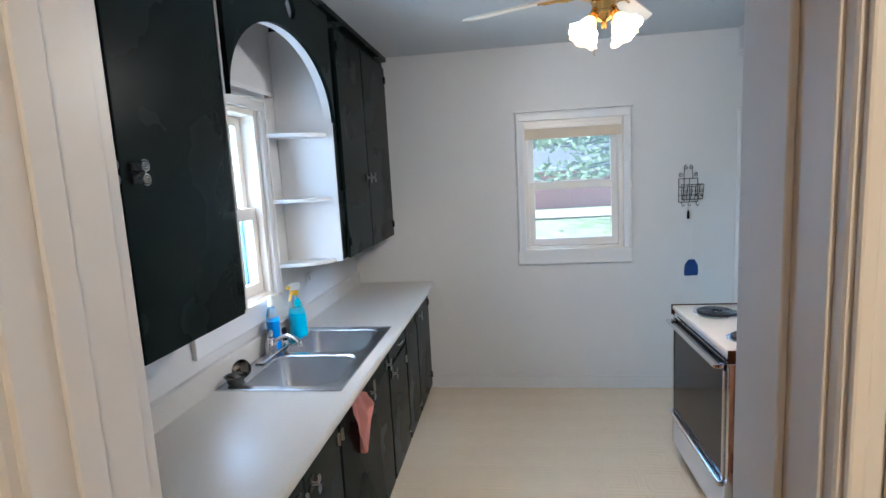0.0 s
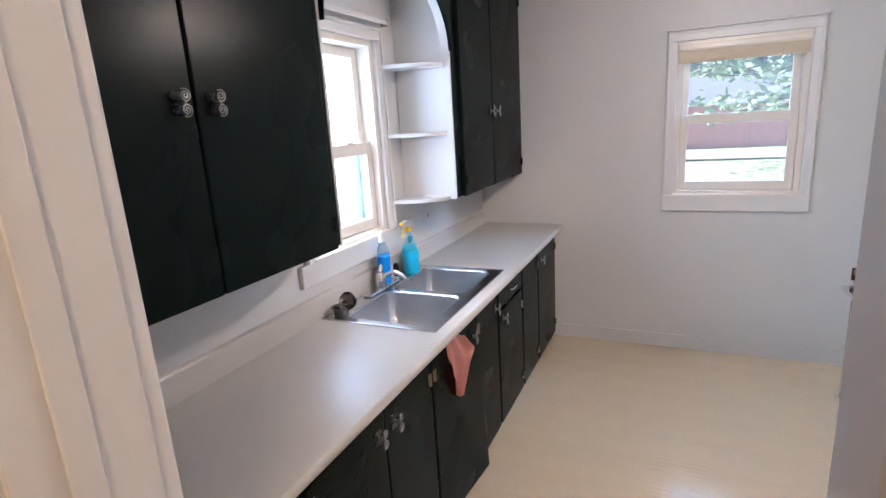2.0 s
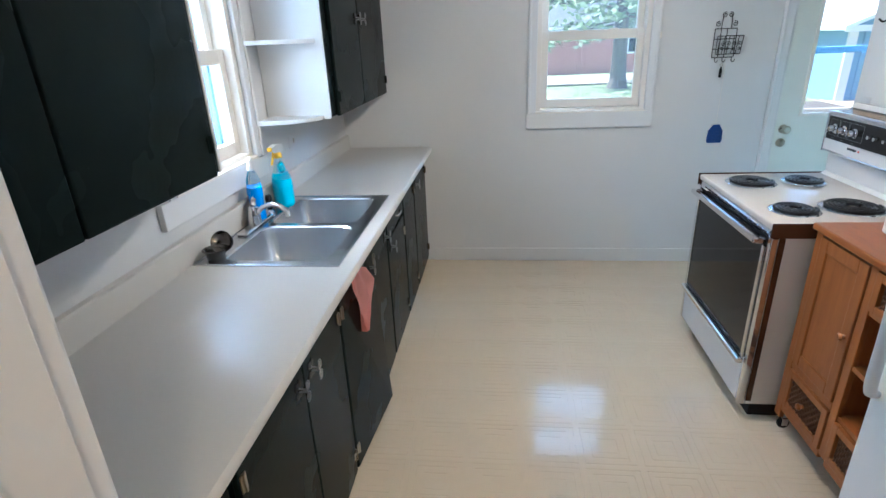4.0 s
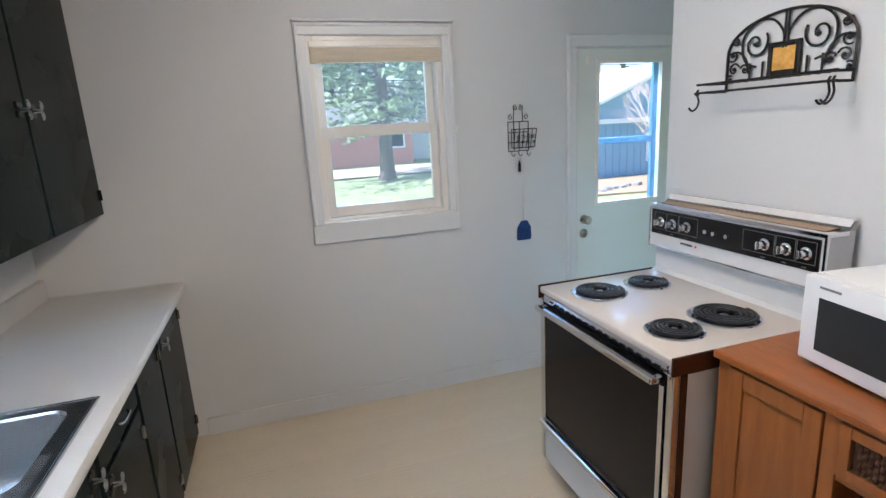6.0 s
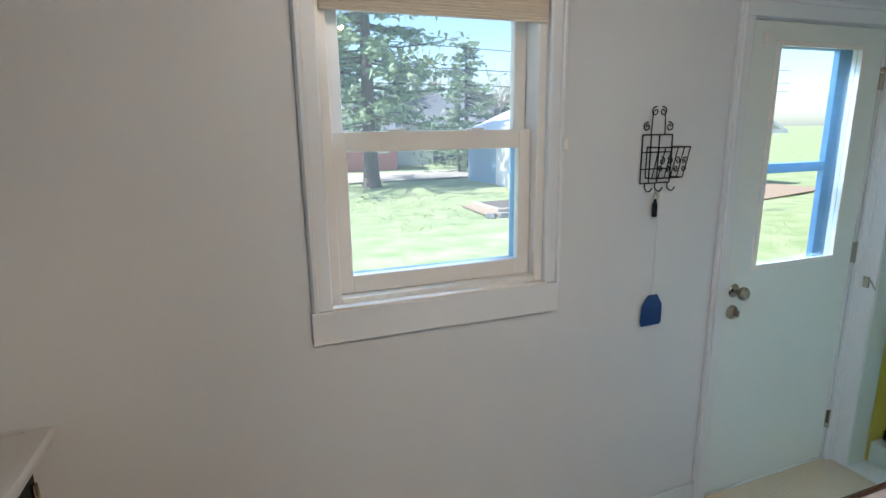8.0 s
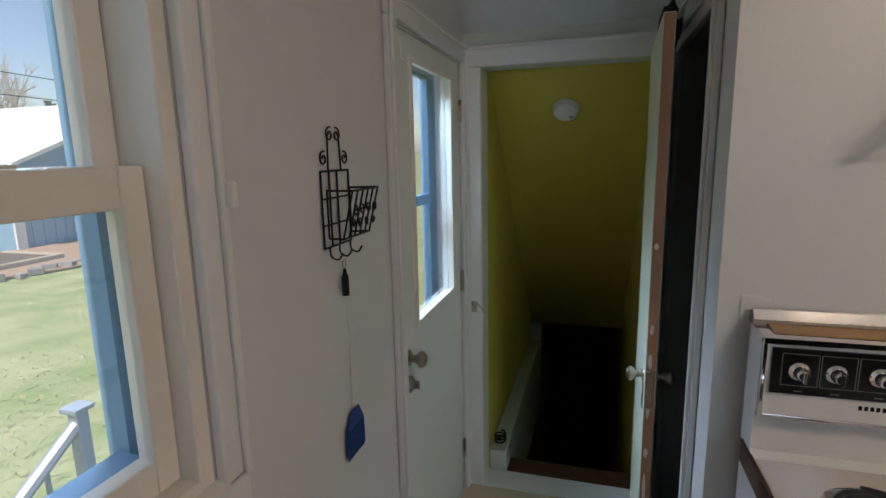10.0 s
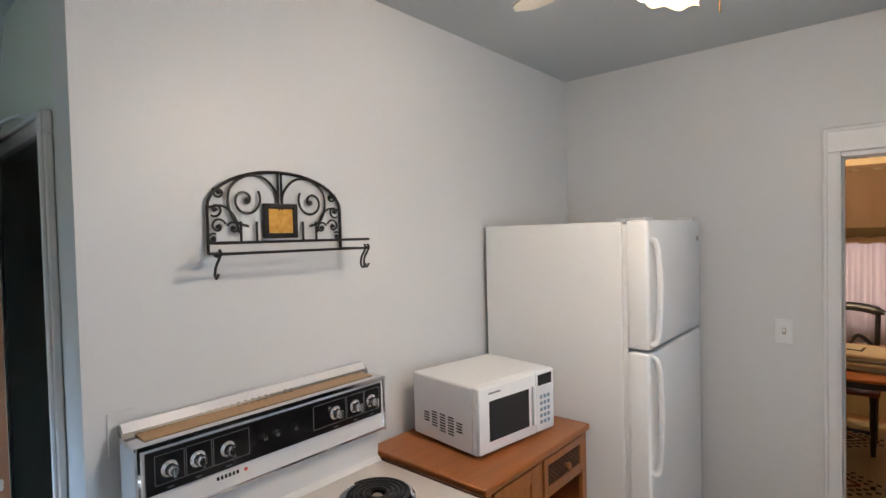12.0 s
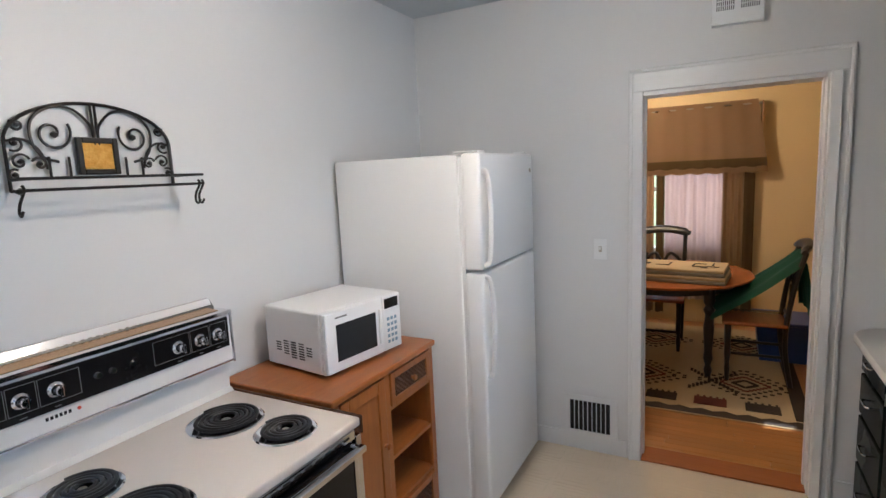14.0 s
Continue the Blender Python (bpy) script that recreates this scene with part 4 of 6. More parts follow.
wicker_drawer(CY0 + 0.038, ymid - 0.020, 0.735, 0.87)
wicker_drawer(CY0 + 0.038, ymid - 0.020, 0.135, 0.295)
wicker_drawer(ymid + 0.021, CY1 - 0.043, 0.135, 0.305)
for z in (0.30, 0.505, 0.715):
    part("shelf", box(CX0 + 0.008, CX1 - 0.022, CY0 + 0.023, ymid - 0.009, z, z + 0.016), CHESTWOOD, chest)

MW = thing("microwave_oven", (2.368, -1.893, CH), "small white microwave oven with a dark window, on the wooden cart", "microwave", rz=-8)
# local: front faces -x, width runs to -y
mwd, mww, mwh = 0.345, 0.422, 0.248
part("body", box(0.022, mwd, -mww, 0, 0.012, mwh, 0.007), PLASTIC, MW, local=True)
part("foot", boxes([(0.05, 0.08, -0.06, -0.03, 0.0, 0.012), (mwd - 0.08, mwd - 0.05, -0.06, -0.03, 0, 0.012), (0.05, 0.08, -mww + 0.03, -mww + 0.06, 0, 0.012), (mwd - 0.08, mwd - 0.05, -mww + 0.03, -mww + 0.06, 0, 0.012)]), PANEL, MW, local=True)
part("front", box(0.002, 0.0215, -mww + 0.001, -0.001, 0.012, mwh, 0.006), PLASTIC, MW, local=True)
dr = part("door", box(-0.012, 0.0015, -mww + 0.115, -0.002, 0.016, mwh - 0.002, 0.007, seg=3), PLASTIC, MW, local=True, smooth=True)
part("window", box(-0.0135, -0.0118, -mww + 0.158, -0.052, 0.055, mwh - 0.052, 0.0006), material("oven_window_mesh", (0.030, 0.032, 0.036), 0.16, scale=200, fine=900, bump=0.0), dr, local=True)
part("handle", boxes([(-0.024, -0.0125, -mww + 0.128, -mww + 0.144, 0.055, mwh - 0.045)], 0.005), FRIDGE, dr, local=True)
part("control_panel", box(-0.008, 0.0015, -mww + 0.003, -mww + 0.112, 0.016, mwh - 0.002, 0.004), PLASTIC, MW, local=True)
part("display", box(-0.0095, -0.0082, -mww + 0.018, -mww + 0.10, mwh - 0.055, mwh - 0.014), PANEL, MW, local=True)
bm = bmesh.new()
for i in range(5):
    for j in range(3):
        box(-0.0092, -0.0082, -mww + 0.03 + 0.022 * j, -mww + 0.044 + 0.022 * j, 0.045 + 0.024 * i, 0.058 + 0.024 * i, bm=bm)
part("keys", bm, material("key_print", (0.20, 0.30, 0.38), 0.4, bump=0), MW, local=True)
bm = bmesh.new()
for i in range(7):
    for j, (lo, n) in enumerate(((2, 4), (0, 7), (0, 7), (1, 6), (2, 4))):
        if lo <= i < lo + n:
            box(0.07 + 0.045 * j, 0.10 + 0.045 * j, 0.0, 0.0008, 0.055 + 0.010 * i, 0.060 + 0.010 * i, bm=bm)
part("vent_slots", bm, DARK, MW, local=True)
part("badge", box(-0.0128, -0.0122, -0.11, -0.05, mwh - 0.028, mwh - 0.022), LINE, dr, local=True)

# ---- refrigerator ----
fr = thing("refrigerator", (2.4, -2.86, 0), "tall white top-freezer refrigerator with curved handles, doors shut", "refrigerator")
FY0, FY1, FT = -3.205, -2.512, 1.715
part("body", box(2.105, 2.765, FY0, FY1, 0.03, FT, 0.006), FRIDGE, fr)
part("base_grille", box(2.11, 2.13, FY0 + 0.02, FY1 - 0.02, 0.0, 0.09), PANEL, fr)
part("gasket", box(2.088, 2.105, FY0 + 0.012, FY1 - 0.012, 0.10, FT - 0.012), PLASTIC, fr)
fd = part("freezer_door", box(2.0, 2.088, FY0, FY1, 1.213, FT + 0.004, 0.014, seg=3), FRIDGE, fr, smooth=True)
ld = part("fridge_door", box(2.0, 2.088, FY0, FY1, 0.09, 1.203, 0.014, seg=3), FRIDGE, fr, smooth=True)
part("hinge_cap", box(2.03, 2.09, FY0 + 0.01, FY0 + 0.05, FT + 0.0045, FT + 0.018, 0.004), PLASTIC, fr)
part("hinge_cap", box(2.01, 2.13, FY1 - 0.085, FY1 - 0.01, FT + 0.0045, FT + 0.013, 0.003), PLASTIC, fr)
for d, z0, z1, bow in ((fd, 1.225, 1.655, 1), (ld, 0.72, 1.196, -1)):
    pts = smooth_line([(2.002, FY1 - 0.024, z0 + 0.012), (1.978, FY1 - 0.028, z0 + 0.03), (1.970, FY1 - 0.034, z0 + (z1 - z0) * 0.35), (1.968, FY1 - 0.034, z0 + (z1 - z0) * 0.65), (1.978, FY1 - 0.028, z1 - 0.03), (2.002, FY1 - 0.024, z1 - 0.012)], 6)
    part("handle", tube(pts, 0.0145, 10, flat=0.7), PLASTIC, d, smooth=True)
part("badge", lathe([(0, 0.003), (0.011, 0.003), (0.012, 0)], (1.9985, FY0 + 0.05, 1.635), "-x", 18), NICKEL, fd, smooth=True)

# ---- ceiling fan ----
fan = thing("ceiling_fan", (FAN[0], FAN[1], H), "white-bladed brass ceiling fan with frosted tulip lamp shades, lit", "ceiling fan")
part("canopy", lathe([(0.0, 0.0), (0.075, 0.0), (0.07, -0.03), (0.03, -0.05), (0.015, -0.052), (0.015, -0.125), (0.0, -0.125)], (FAN[0], FAN[1], H - 0.0005)), BRASS, fan, smooth=True)
part("motor", lathe([(0.0, -0.11), (0.05, -0.112), (0.105, -0.135), (0.115, -0.16), (0.115, -0.185), (0.10, -0.21), (0.055, -0.222), (0.0, -0.222)], (FAN[0], FAN[1], H)), BRASS, fan, smooth=True)
part("switch_housing", lathe([(0.0, -0.222), (0.05, -0.224), (0.052, -0.24), (0.046, -0.245), (0.046, -0.275), (0.055, -0.28), (0.055, -0.29), (0.035, -0.305), (0.012, -0.315), (0.01, -0.34), (0.0, -0.345)], (FAN[0], FAN[1], H)), BRASS, fan, smooth=True)
FANWOOD = material("fan_blade_white", (0.74, 0.68, 0.58), 0.4, scale=4, fine=40, bump=0.03)
SHADE = glow("frosted_shade", (1.0, 0.58, 0.25), 1.7)
for k in range(4):
    a = radians(90 * k + 65)
    m = Matrix.Translation((FAN[0], FAN[1], H - 0.185)) @ Matrix.Rotation(a, 4, "Z") @ Matrix.Rotation(radians(-13), 4, "X")
    bm = prism([(0.20, -0.05), (0.23, -0.056), (0.575, -0.074), (0.597, -0.070), (0.636, -0.034), (0.638, 0.034), (0.597, 0.070), (0.575, 0.074), (0.23, 0.056), (0.20, 0.05)], -0.004, 0.004)
    bm.transform(m)
    bl = part("blade", bm, FANWOOD, fan)
    bm = tube([(0.10, 0, -0.012), (0.15, 0.0, -0.016), (0.19, 0.0, -0.010)], 0.008, 8)
    tube([(0.17, 0, -0.012), (0.21, 0.03, -0.008), (0.27, 0.035, -0.008)], 0.005, 6, bm)
    tube([(0.17, 0, -0.012), (0.21, -0.03, -0.008), (0.27, -0.035, -0.008)], 0.005, 6, bm)
    bm.transform(m)
    part("blade_arm", bm, BRASS, bl, smooth=True)
for k in range(4):
    a = radians(90 * k + 37)
    dx, dy = math.cos(a), math.sin(a)
    m = Matrix.Translation((FAN[0] + dx * 0.062, FAN[1] + dy * 0.062, H - 0.302)) @ Matrix.Rotation(a, 4, "Z") @ Matrix.Rotation(radians(180 - 38), 4, "Y") @ Matrix.Scale(0.87, 4)
    bm = tube(smooth_line([(FAN[0] + dx * 0.03, FAN[1] + dy * 0.03, H - 0.27), (FAN[0] + dx * 0.06, FAN[1] + dy * 0.06, H - 0.275), (FAN[0] + dx * 0.068, FAN[1] + dy * 0.068, H - 0.312)], 4), 0.007, 8)
    own = lathe([(0.0, -0.01), (0.02, -0.008), (0.024, 0.012), (0.018, 0.02)], (0, 0, 0), seg=16)
    own.transform(m)
    arm = part("lamp_arm", join(bm, own), BRASS, fan, smooth=True)
    own = bmesh.new()
    rings = []
    seg = 40
    for r, h in ((0.020, 0.012), (0.030, 0.028), (0.038, 0.048), (0.042, 0.064), (0.050, 0.082), (0.062, 0.096), (0.070, 0.101)):
        wob = max(0, (h - 0.06)) / 0.05
        rings.append([own.verts.new(((r + 0.006 * wob * math.sin(6 * t)) * math.cos(t), (r + 0.006 * wob * math.sin(6 * t)) * math.sin(t), h + 0.006 * wob * math.cos(6 * t))) for t in [2 * math.pi * q / seg for q in range(seg)]])
    for ra, rb in zip(rings, rings[1:]):
        for q in range(seg):
            own.faces.new((ra[q], ra[(q + 1) % seg], rb[(q + 1) % seg], rb[q]))
    own.transform(m)
    sh = part("lamp_shade", own, SHADE, arm, smooth=True)
    tip = m @ Vector((0, 0, 0.10))
    bulb_lamp("fan_bulb", tip, 7.2, WARM, 0.018)
for dx, dz in ((0.03, 0.12), (-0.045, 0.20)):
    part("pull_chain", tube([(FAN[0] + dx, FAN[1] - 0.03, H - 0.25), (FAN[0] + dx, FAN[1] - 0.03, H - 0.25 - dz)], 0.0014, 5), BRASS, fan)

# ---- doors ----
bd = thing("door_back", (3.24, 0.04, 0.0), "pale cream back door with a tall window, shut", "door", kind="structure")
D0, D1, DT = 2.872, 3.61, 1.972
GX0, GX1, GZ0, GZ1 = 3.005, 3.485, 1.03, 1.90
part("leaf", boxes([(D0, GX0, 0.004, 0.044, 0.012, DT), (GX1, D1, 0.004, 0.044, 0.012, DT), (GX0, GX1, 0.004, 0.044, 0.012, GZ0), (GX0, GX1, 0.004, 0.044, GZ1, DT)]), material("cream_door_paint", (0.74, 0.75, 0.70), 0.35, scale=3, fine=70, bump=0.05, amount=0.3), bd)
part("glazing_bead", boxes([(GX0 - 0.006, GX0 + 0.014, -0.006, 0.004, GZ0 - 0.006, GZ1 + 0.006), (GX1 - 0.014, GX1 + 0.006, -0.006, 0.004, GZ0 - 0.006, GZ1 + 0.006), (GX0 + 0.014, GX1 - 0.014, -0.006, 0.004, GZ0 - 0.006, GZ0 + 0.014), (GX0 + 0.014, GX1 - 0.014, -0.006, 0.004, GZ1 - 0.014, GZ1 + 0.006)], 0.002), SASH, bd)
p = part("pane", box(GX0, GX1, 0.022, 0.026, GZ0, GZ1), GLASS, bd)
p.visible_shadow = False
for z in (0.22, 1.04, 1.78):
    part("hinge", boxes([(3.606, 3.632, -0.004, 0.003, z - 0.045, z + 0.045), (3.614, 3.624, -0.011, -0.003, z - 0.048, z + 0.048)], 0.002), NICKEL, bd)
part("knob", lathe([(0, 0.062), (0.018, 0.060), (0.027, 0.050), (0.027, 0.040), (0.014, 0.028), (0.010, 0.010), (0.024, 0.006), (0.029, 0.0)], (2.922, 0.003, 0.945), "-y"), NICKEL, bd, smooth=True)
part("deadbolt", lathe([(0, 0.020), (0.014, 0.020), (0.022, 0.012), (0.028, 0.008), (0.029, 0.0)], (2.920, 0.003, 0.855), "-y"), NICKEL, bd, smooth=True)
part("thumb_turn", box(2.916, 2.924, -0.034, -0.016, 0.842, 0.868, 0.002), NICKEL, bd)
part("coat_hook", boxes([(2.93, 2.955, -0.004, 0.003, 1.885, 1.935)], 0.003), SASH, bd)
structure("door_jamb_back", boxes([(2.86, 2.870, 0.0, 0.14, 0, 1.985), (3.613, 3.62, 0.0, 0.14, 0, 1.985), (2.870, 3.613, 0, 0.14, 1.975, 1.985), (2.86, 3.62, 0.0, 0.15, -0.02, 0.008)]), TRIM)
sd = thing("storm_door", (3.24, 0.18, 0.0), "blue painted storm door with two panes, outside the back door", "door", kind="structure")
part("frame", boxes([(2.875, 2.975, 0.105, 0.132, 0.0, 1.965), (3.50, 3.605, 0.105, 0.132, 0.0, 1.965), (2.975, 3.50, 0.105, 0.132, 1.90, 1.965), (2.975, 3.50, 0.105, 0.132, 1.40, 1.44), (2.975, 3.50, 0.105, 0.132, 0.0, 0.85)], 0.003), BLUEPAINT, sd)
structure("storm_jamb", boxes([(3.606, 3.66, 0.145, 0.175, 0, 2.0), (2.82, 2.873, 0.145, 0.175, 0, 2.0)]), BLUEPAINT)

cd = thing("stair_door", (3.62, -0.85, 0.0), "painted stair door standing open, its bare wooden edge chipped and worn", "door")
cd.matrix_basis = pose(3.655, -0.775, 0.0, 0, 0, 177.9)
# local: leaf runs +x from the hinge; +y faces the closet
part("leaf", box(0.0, 0.615, -0.0175, 0.0155, 0.012, 1.975, 0.002), material("stair_door_paint", (0.66, 0.70, 0.55), 0.4, scale=3, fine=80, bump=0.06, amount=0.3), cd, local=True)
part("edge", box(0.6152, 0.6175, -0.0155, 0.0135, 0.012, 1.972), DOORWOOD, cd, local=True)
# near-black sheet over the leaf's closet side
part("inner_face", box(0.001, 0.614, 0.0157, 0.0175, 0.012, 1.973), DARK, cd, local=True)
rng = random.Random(5)
bm = bmesh.new()
for z, h in ((0.88, 0.03), (0.80, 0.06), (0.96, 0.05), (0.52, 0.10), (0.36, 0.04), (1.06, 0.03), (0.15, 0.05), (1.32, 0.02), (0.65, 0.03)):
    pts = [(-0.004 + (0.004 + 0.004 * rng.random()) * math.cos(t), z + h / 2 * (0.7 + 0.5 * rng.random()) * math.sin(t)) for t in [k * 2 * math.pi / 11 for k in range(11)]]
    prism(pts, 0.6176, 0.6182, at=lambda u, v, w: (w, u, v), bm=bm)
part("paint_chips", bm, SASH, cd, local=True)
part("latch_plate", box(0.6176, 0.6192, -0.012, 0.008, 0.80, 0.93), NICKEL, cd, local=True)
for s in (-1, 1):
    part("knob", lathe([(0, 0.055), (0.016, 0.053), (0.024, 0.044), (0.022, 0.034), (0.010, 0.022), (0.008, 0.008), (0.020, 0.004), (0.022, 0.0)], (0.56, 0.018 * s, 0.89), "y" if s > 0 else "-y"), NICKEL, cd, local=True, smooth=True)
part("keyhole_plate", box(0.54, 0.58, -0.0205, -0.0178, 0.78, 0.86, 0.001), NICKEL, cd, local=True)

bag = thing("black_bag", (3.42, -0.80, 1.975), "crumpled black cap slung on top of the open closet door", "bag")
bm = bmesh.new()
bmesh.ops.create_icosphere(bm, subdivisions=4, radius=1)
for v in bm.verts:
    n = noise.noise(v.co * 2.2) * 0.25 + noise.noise(v.co * 6) * 0.08
    v.co *= 1 + n
    v.co = Vector((v.co.x * 0.085, v.co.y * 0.035, v.co.z * 0.075))
bm.transform(Matrix.Translation((3.40, -0.79, 2.005)))
part("cloth", bm, material("black_cloth", (0.012, 0.014, 0.014), 0.85, bump=0.3), bag, smooth=True)
hk = thing("over_door_hook", (3.1, -0.84, 1.99), "white metal bracket bridging the closet door's top and the casing", "hook")
part("strap", tube(smooth_line([(3.17, -0.79, 1.985), (3.13, -0.80, 2.015), (3.08, -0.83, 2.03), (3.03, -0.852, 2.02)], 5), 0.010, 8, flat=0.5), PLASTIC, hk, smooth=True)

# ---- smoke detector on the stairwell's slope ----
latch = thing("door_latch_hook", (3.66, -0.05, 0.91), "small old metal hook on the stair door's casing", "hook")
part("plate", box(3.648, 3.6575, -0.062, -0.038, 0.885, 0.935, 0.002), NICKEL, latch)
part("hook", tube(smooth_line([(3.646, -0.055, 0.93), (3.636, -0.075, 0.925), (3.632, -0.092, 0.905), (3.638, -0.10, 0.888)], 4), 0.0035, 6), NICKEL, latch, smooth=True)
coil = thing("cord_coil", (3.90, -0.125, 0.10), "small dark coil of cord on the pale ledge beside the stairs", "cord")
part("cord", tube([(3.90 + 0.030 * math.cos(k * 0.42), -0.127 + 0.026 * math.sin(k * 0.42), 0.106 + 0.0011 * k) for k in range(46)], 0.005, 6), PANEL, coil, smooth=True)
smoke = thing("smoke_alarm", (4.02, -0.42, 1.80), "round white smoke alarm on the sloping yellow-green ceiling", "smoke alarm")
tilt = Matrix.Rotation(radians(-135), 4, "Y")
part("case", lathe([(0, 0.034), (0.030, 0.034), (0.050, 0.030), (0.060, 0.018), (0.063, 0.0)], (4.02, -0.42, 1.80), axis=tilt, seg=32), PLASTIC, smoke, smooth=True)
part("test_button", lathe([(0, 0.037), (0.008, 0.037), (0.009, 0.033)], (4.035, -0.445, 1.785), axis=tilt, seg=14), NICKEL, smoke)

# ---- things on the walls ----


def wire(pts, r=0.0022, bm=None, seg=6):
    return tube(pts, r, seg, bm)


basket = thing("letter_basket", (2.455, -0.02, 1.45), "small dark wire letter basket with scroll top on the wall", "wire basket")
bx0, bx1, bz0, bz1 = 2.404, 2.534, 1.404, 1.572
bm = bmesh.new()
for x in (bx0, bx0 + 0.037, bx0 + 0.073, bx1):
    wire([(x, -0.006, bz0), (x, -0.006, bz1)], bm=bm, r=0.0025)
for z in (bz0, bz0 + 0.05, bz1 - 0.06, bz1):
    wire([(bx0, -0.006, z), (bx1, -0.006, z)], bm=bm, r=0.0025)
part("back_grid", bm, IRON, basket)
bm = bmesh.new()
cx = (bx0 + bx1) / 2
for s in (-1, 1):
    wire([(cx + s * (0.0165 + u), -0.006, 1.651 + v) for u, v in spiral(0, 0, 0.004, 0.0165, radians(0), 1.3, 20)], bm=bm)
    wire([(cx + s * (0.049 + u), -0.006, 1.599 + v) for u, v in spiral(0, 0, 0.004, 0.0165, radians(0), 1.3, 20)], bm=bm)
    wire(smooth_line([(cx + s * 0.025, -0.006, 1.651), (cx + s * 0.028, -0.006, 1.62), (cx + s * 0.030, -0.006, bz1)], 4), bm=bm)
part("scroll_top", bm, IRON, basket, smooth=True)
bm = bmesh.new()
zt, zb = 1.53, 1.424
loop = lambda z, d: [(bx0 + 0.02, -0.008, z), (bx0 + 0.015, -d, z), (bx1 + 0.02, -d, z), (bx1 + 0.002, -0.008, z)]
wire(loop(zt, 0.072), bm=bm, r=0.0026), wire(loop(zb, 0.045), bm=bm, r=0.0026)
for k in range(6):
    f = k / 5
    a = Vector((bx0 + 0.015, -0.072, zt)).lerp(Vector((bx1 + 0.02, -0.072, zt)), f)
    b = Vector((bx0 + 0.015, -0.045, zb)).lerp(Vector((bx1 + 0.02, -0.045, zb)), f)
    wire([a, b], bm=bm)
for k in range(4):
    x = bx0 + 0.034 + 0.034 * k
    wire([(x + u * 0.9, -0.068, 1.485 + v) for u, v in spiral(0, 0, 0.003, 0.014, radians(40 * k), 1.3, 16)], bm=bm)
    wire([(x + u * 0.9, -0.062, 1.457 + v) for u, v in spiral(0, 0, 0.003, 0.011, radians(60 * k + 90), 1.3, 16)], bm=bm)
wire([(bx0 + 0.02, -0.008, zt), (bx0 + 0.02, -0.008, zb)], bm=bm), wire([(bx1, -0.008, zt), (bx1, -0.008, zb)], bm=bm)
part("pocket", bm, IRON, basket)
for k, x in enumerate((bx0 + 0.02, cx, bx1 - 0.01)):
    part("hook", wire(smooth_line([(x, -0.008, bz0), (x, -0.010, bz0 - 0.02), (x + 0.006, -0.024, bz0 - 0.028), (x + 0.010, -0.034, bz0 - 0.014)], 4)), IRON, basket, smooth=True)
fob = thing("key_fob", (cx, -0.02, 1.3), "small black bottle-shaped key fob hanging from the wire basket's hook", "key fob")
part("ring", tube([(cx - 0.002 + 0.008 * math.cos(t), -0.018, 1.358 + 0.010 * math.sin(t)) for t in [k * math.pi / 8 for k in range(16)]], 0.0014, 5, closed=True), NICKEL, fob)
part("body", lathe([(0, 0), (0.009, 0.001), (0.009, 0.045), (0.005, 0.055), (0.004, 0.064), (0, 0.064)], (cx - 0.002, -0.018, 1.283), seg=14), PANEL, fob, smooth=True)
sw = thing("fly_swatter", (2.495, -0.015, 0.95), "blue plastic fly swatter with wire handle hanging on the wall", "fly swatter")
part("handle", wire([(2.492, -0.009, 1.37), (2.494, -0.009, 1.16), (2.492, -0.007, 0.975)], 0.0012), SASH, sw)
bm = bmesh.new()
pts = [(2.45, 0.865), (2.536, 0.865), (2.542, 0.88), (2.540, 0.945), (2.515, 0.985), (2.475, 0.985), (2.448, 0.945), (2.444, 0.88)]
prism(pts, -0.012, -0.009, at=lambda u, v, w: (u, w, v), bm=bm)
blade = part("blade", bm, RUBBERBLUE, sw)
for k in range(9):
    part("rib", box(2.452 + 0.010 * k, 2.4535 + 0.010 * k, -0.0135, -0.0121, 0.872, 0.94), RUBBERBLUE, blade)
for k in range(7):
    part("rib", box(2.450, 2.538, -0.0150, -0.0136, 0.874 + 0.011 * k, 0.8755 + 0.011 * k), RUBBERBLUE, blade)

rack = thing("wrought_iron_shelf", (2.7, -1.395, 1.62), "black wrought iron scroll shelf with amber tile on the wall", "shelf")
RXW = 2.777
y0, y1, yc = -1.66, -1.188, -1.424
DZ = 0.035                    # the scrollwork is drawn from a lower datum
zb, zs, za = 1.605, 1.738, 1.856


def rp(u, v, x=RXW):
    return (x, yc - u, v + DZ)      # u grows to the south


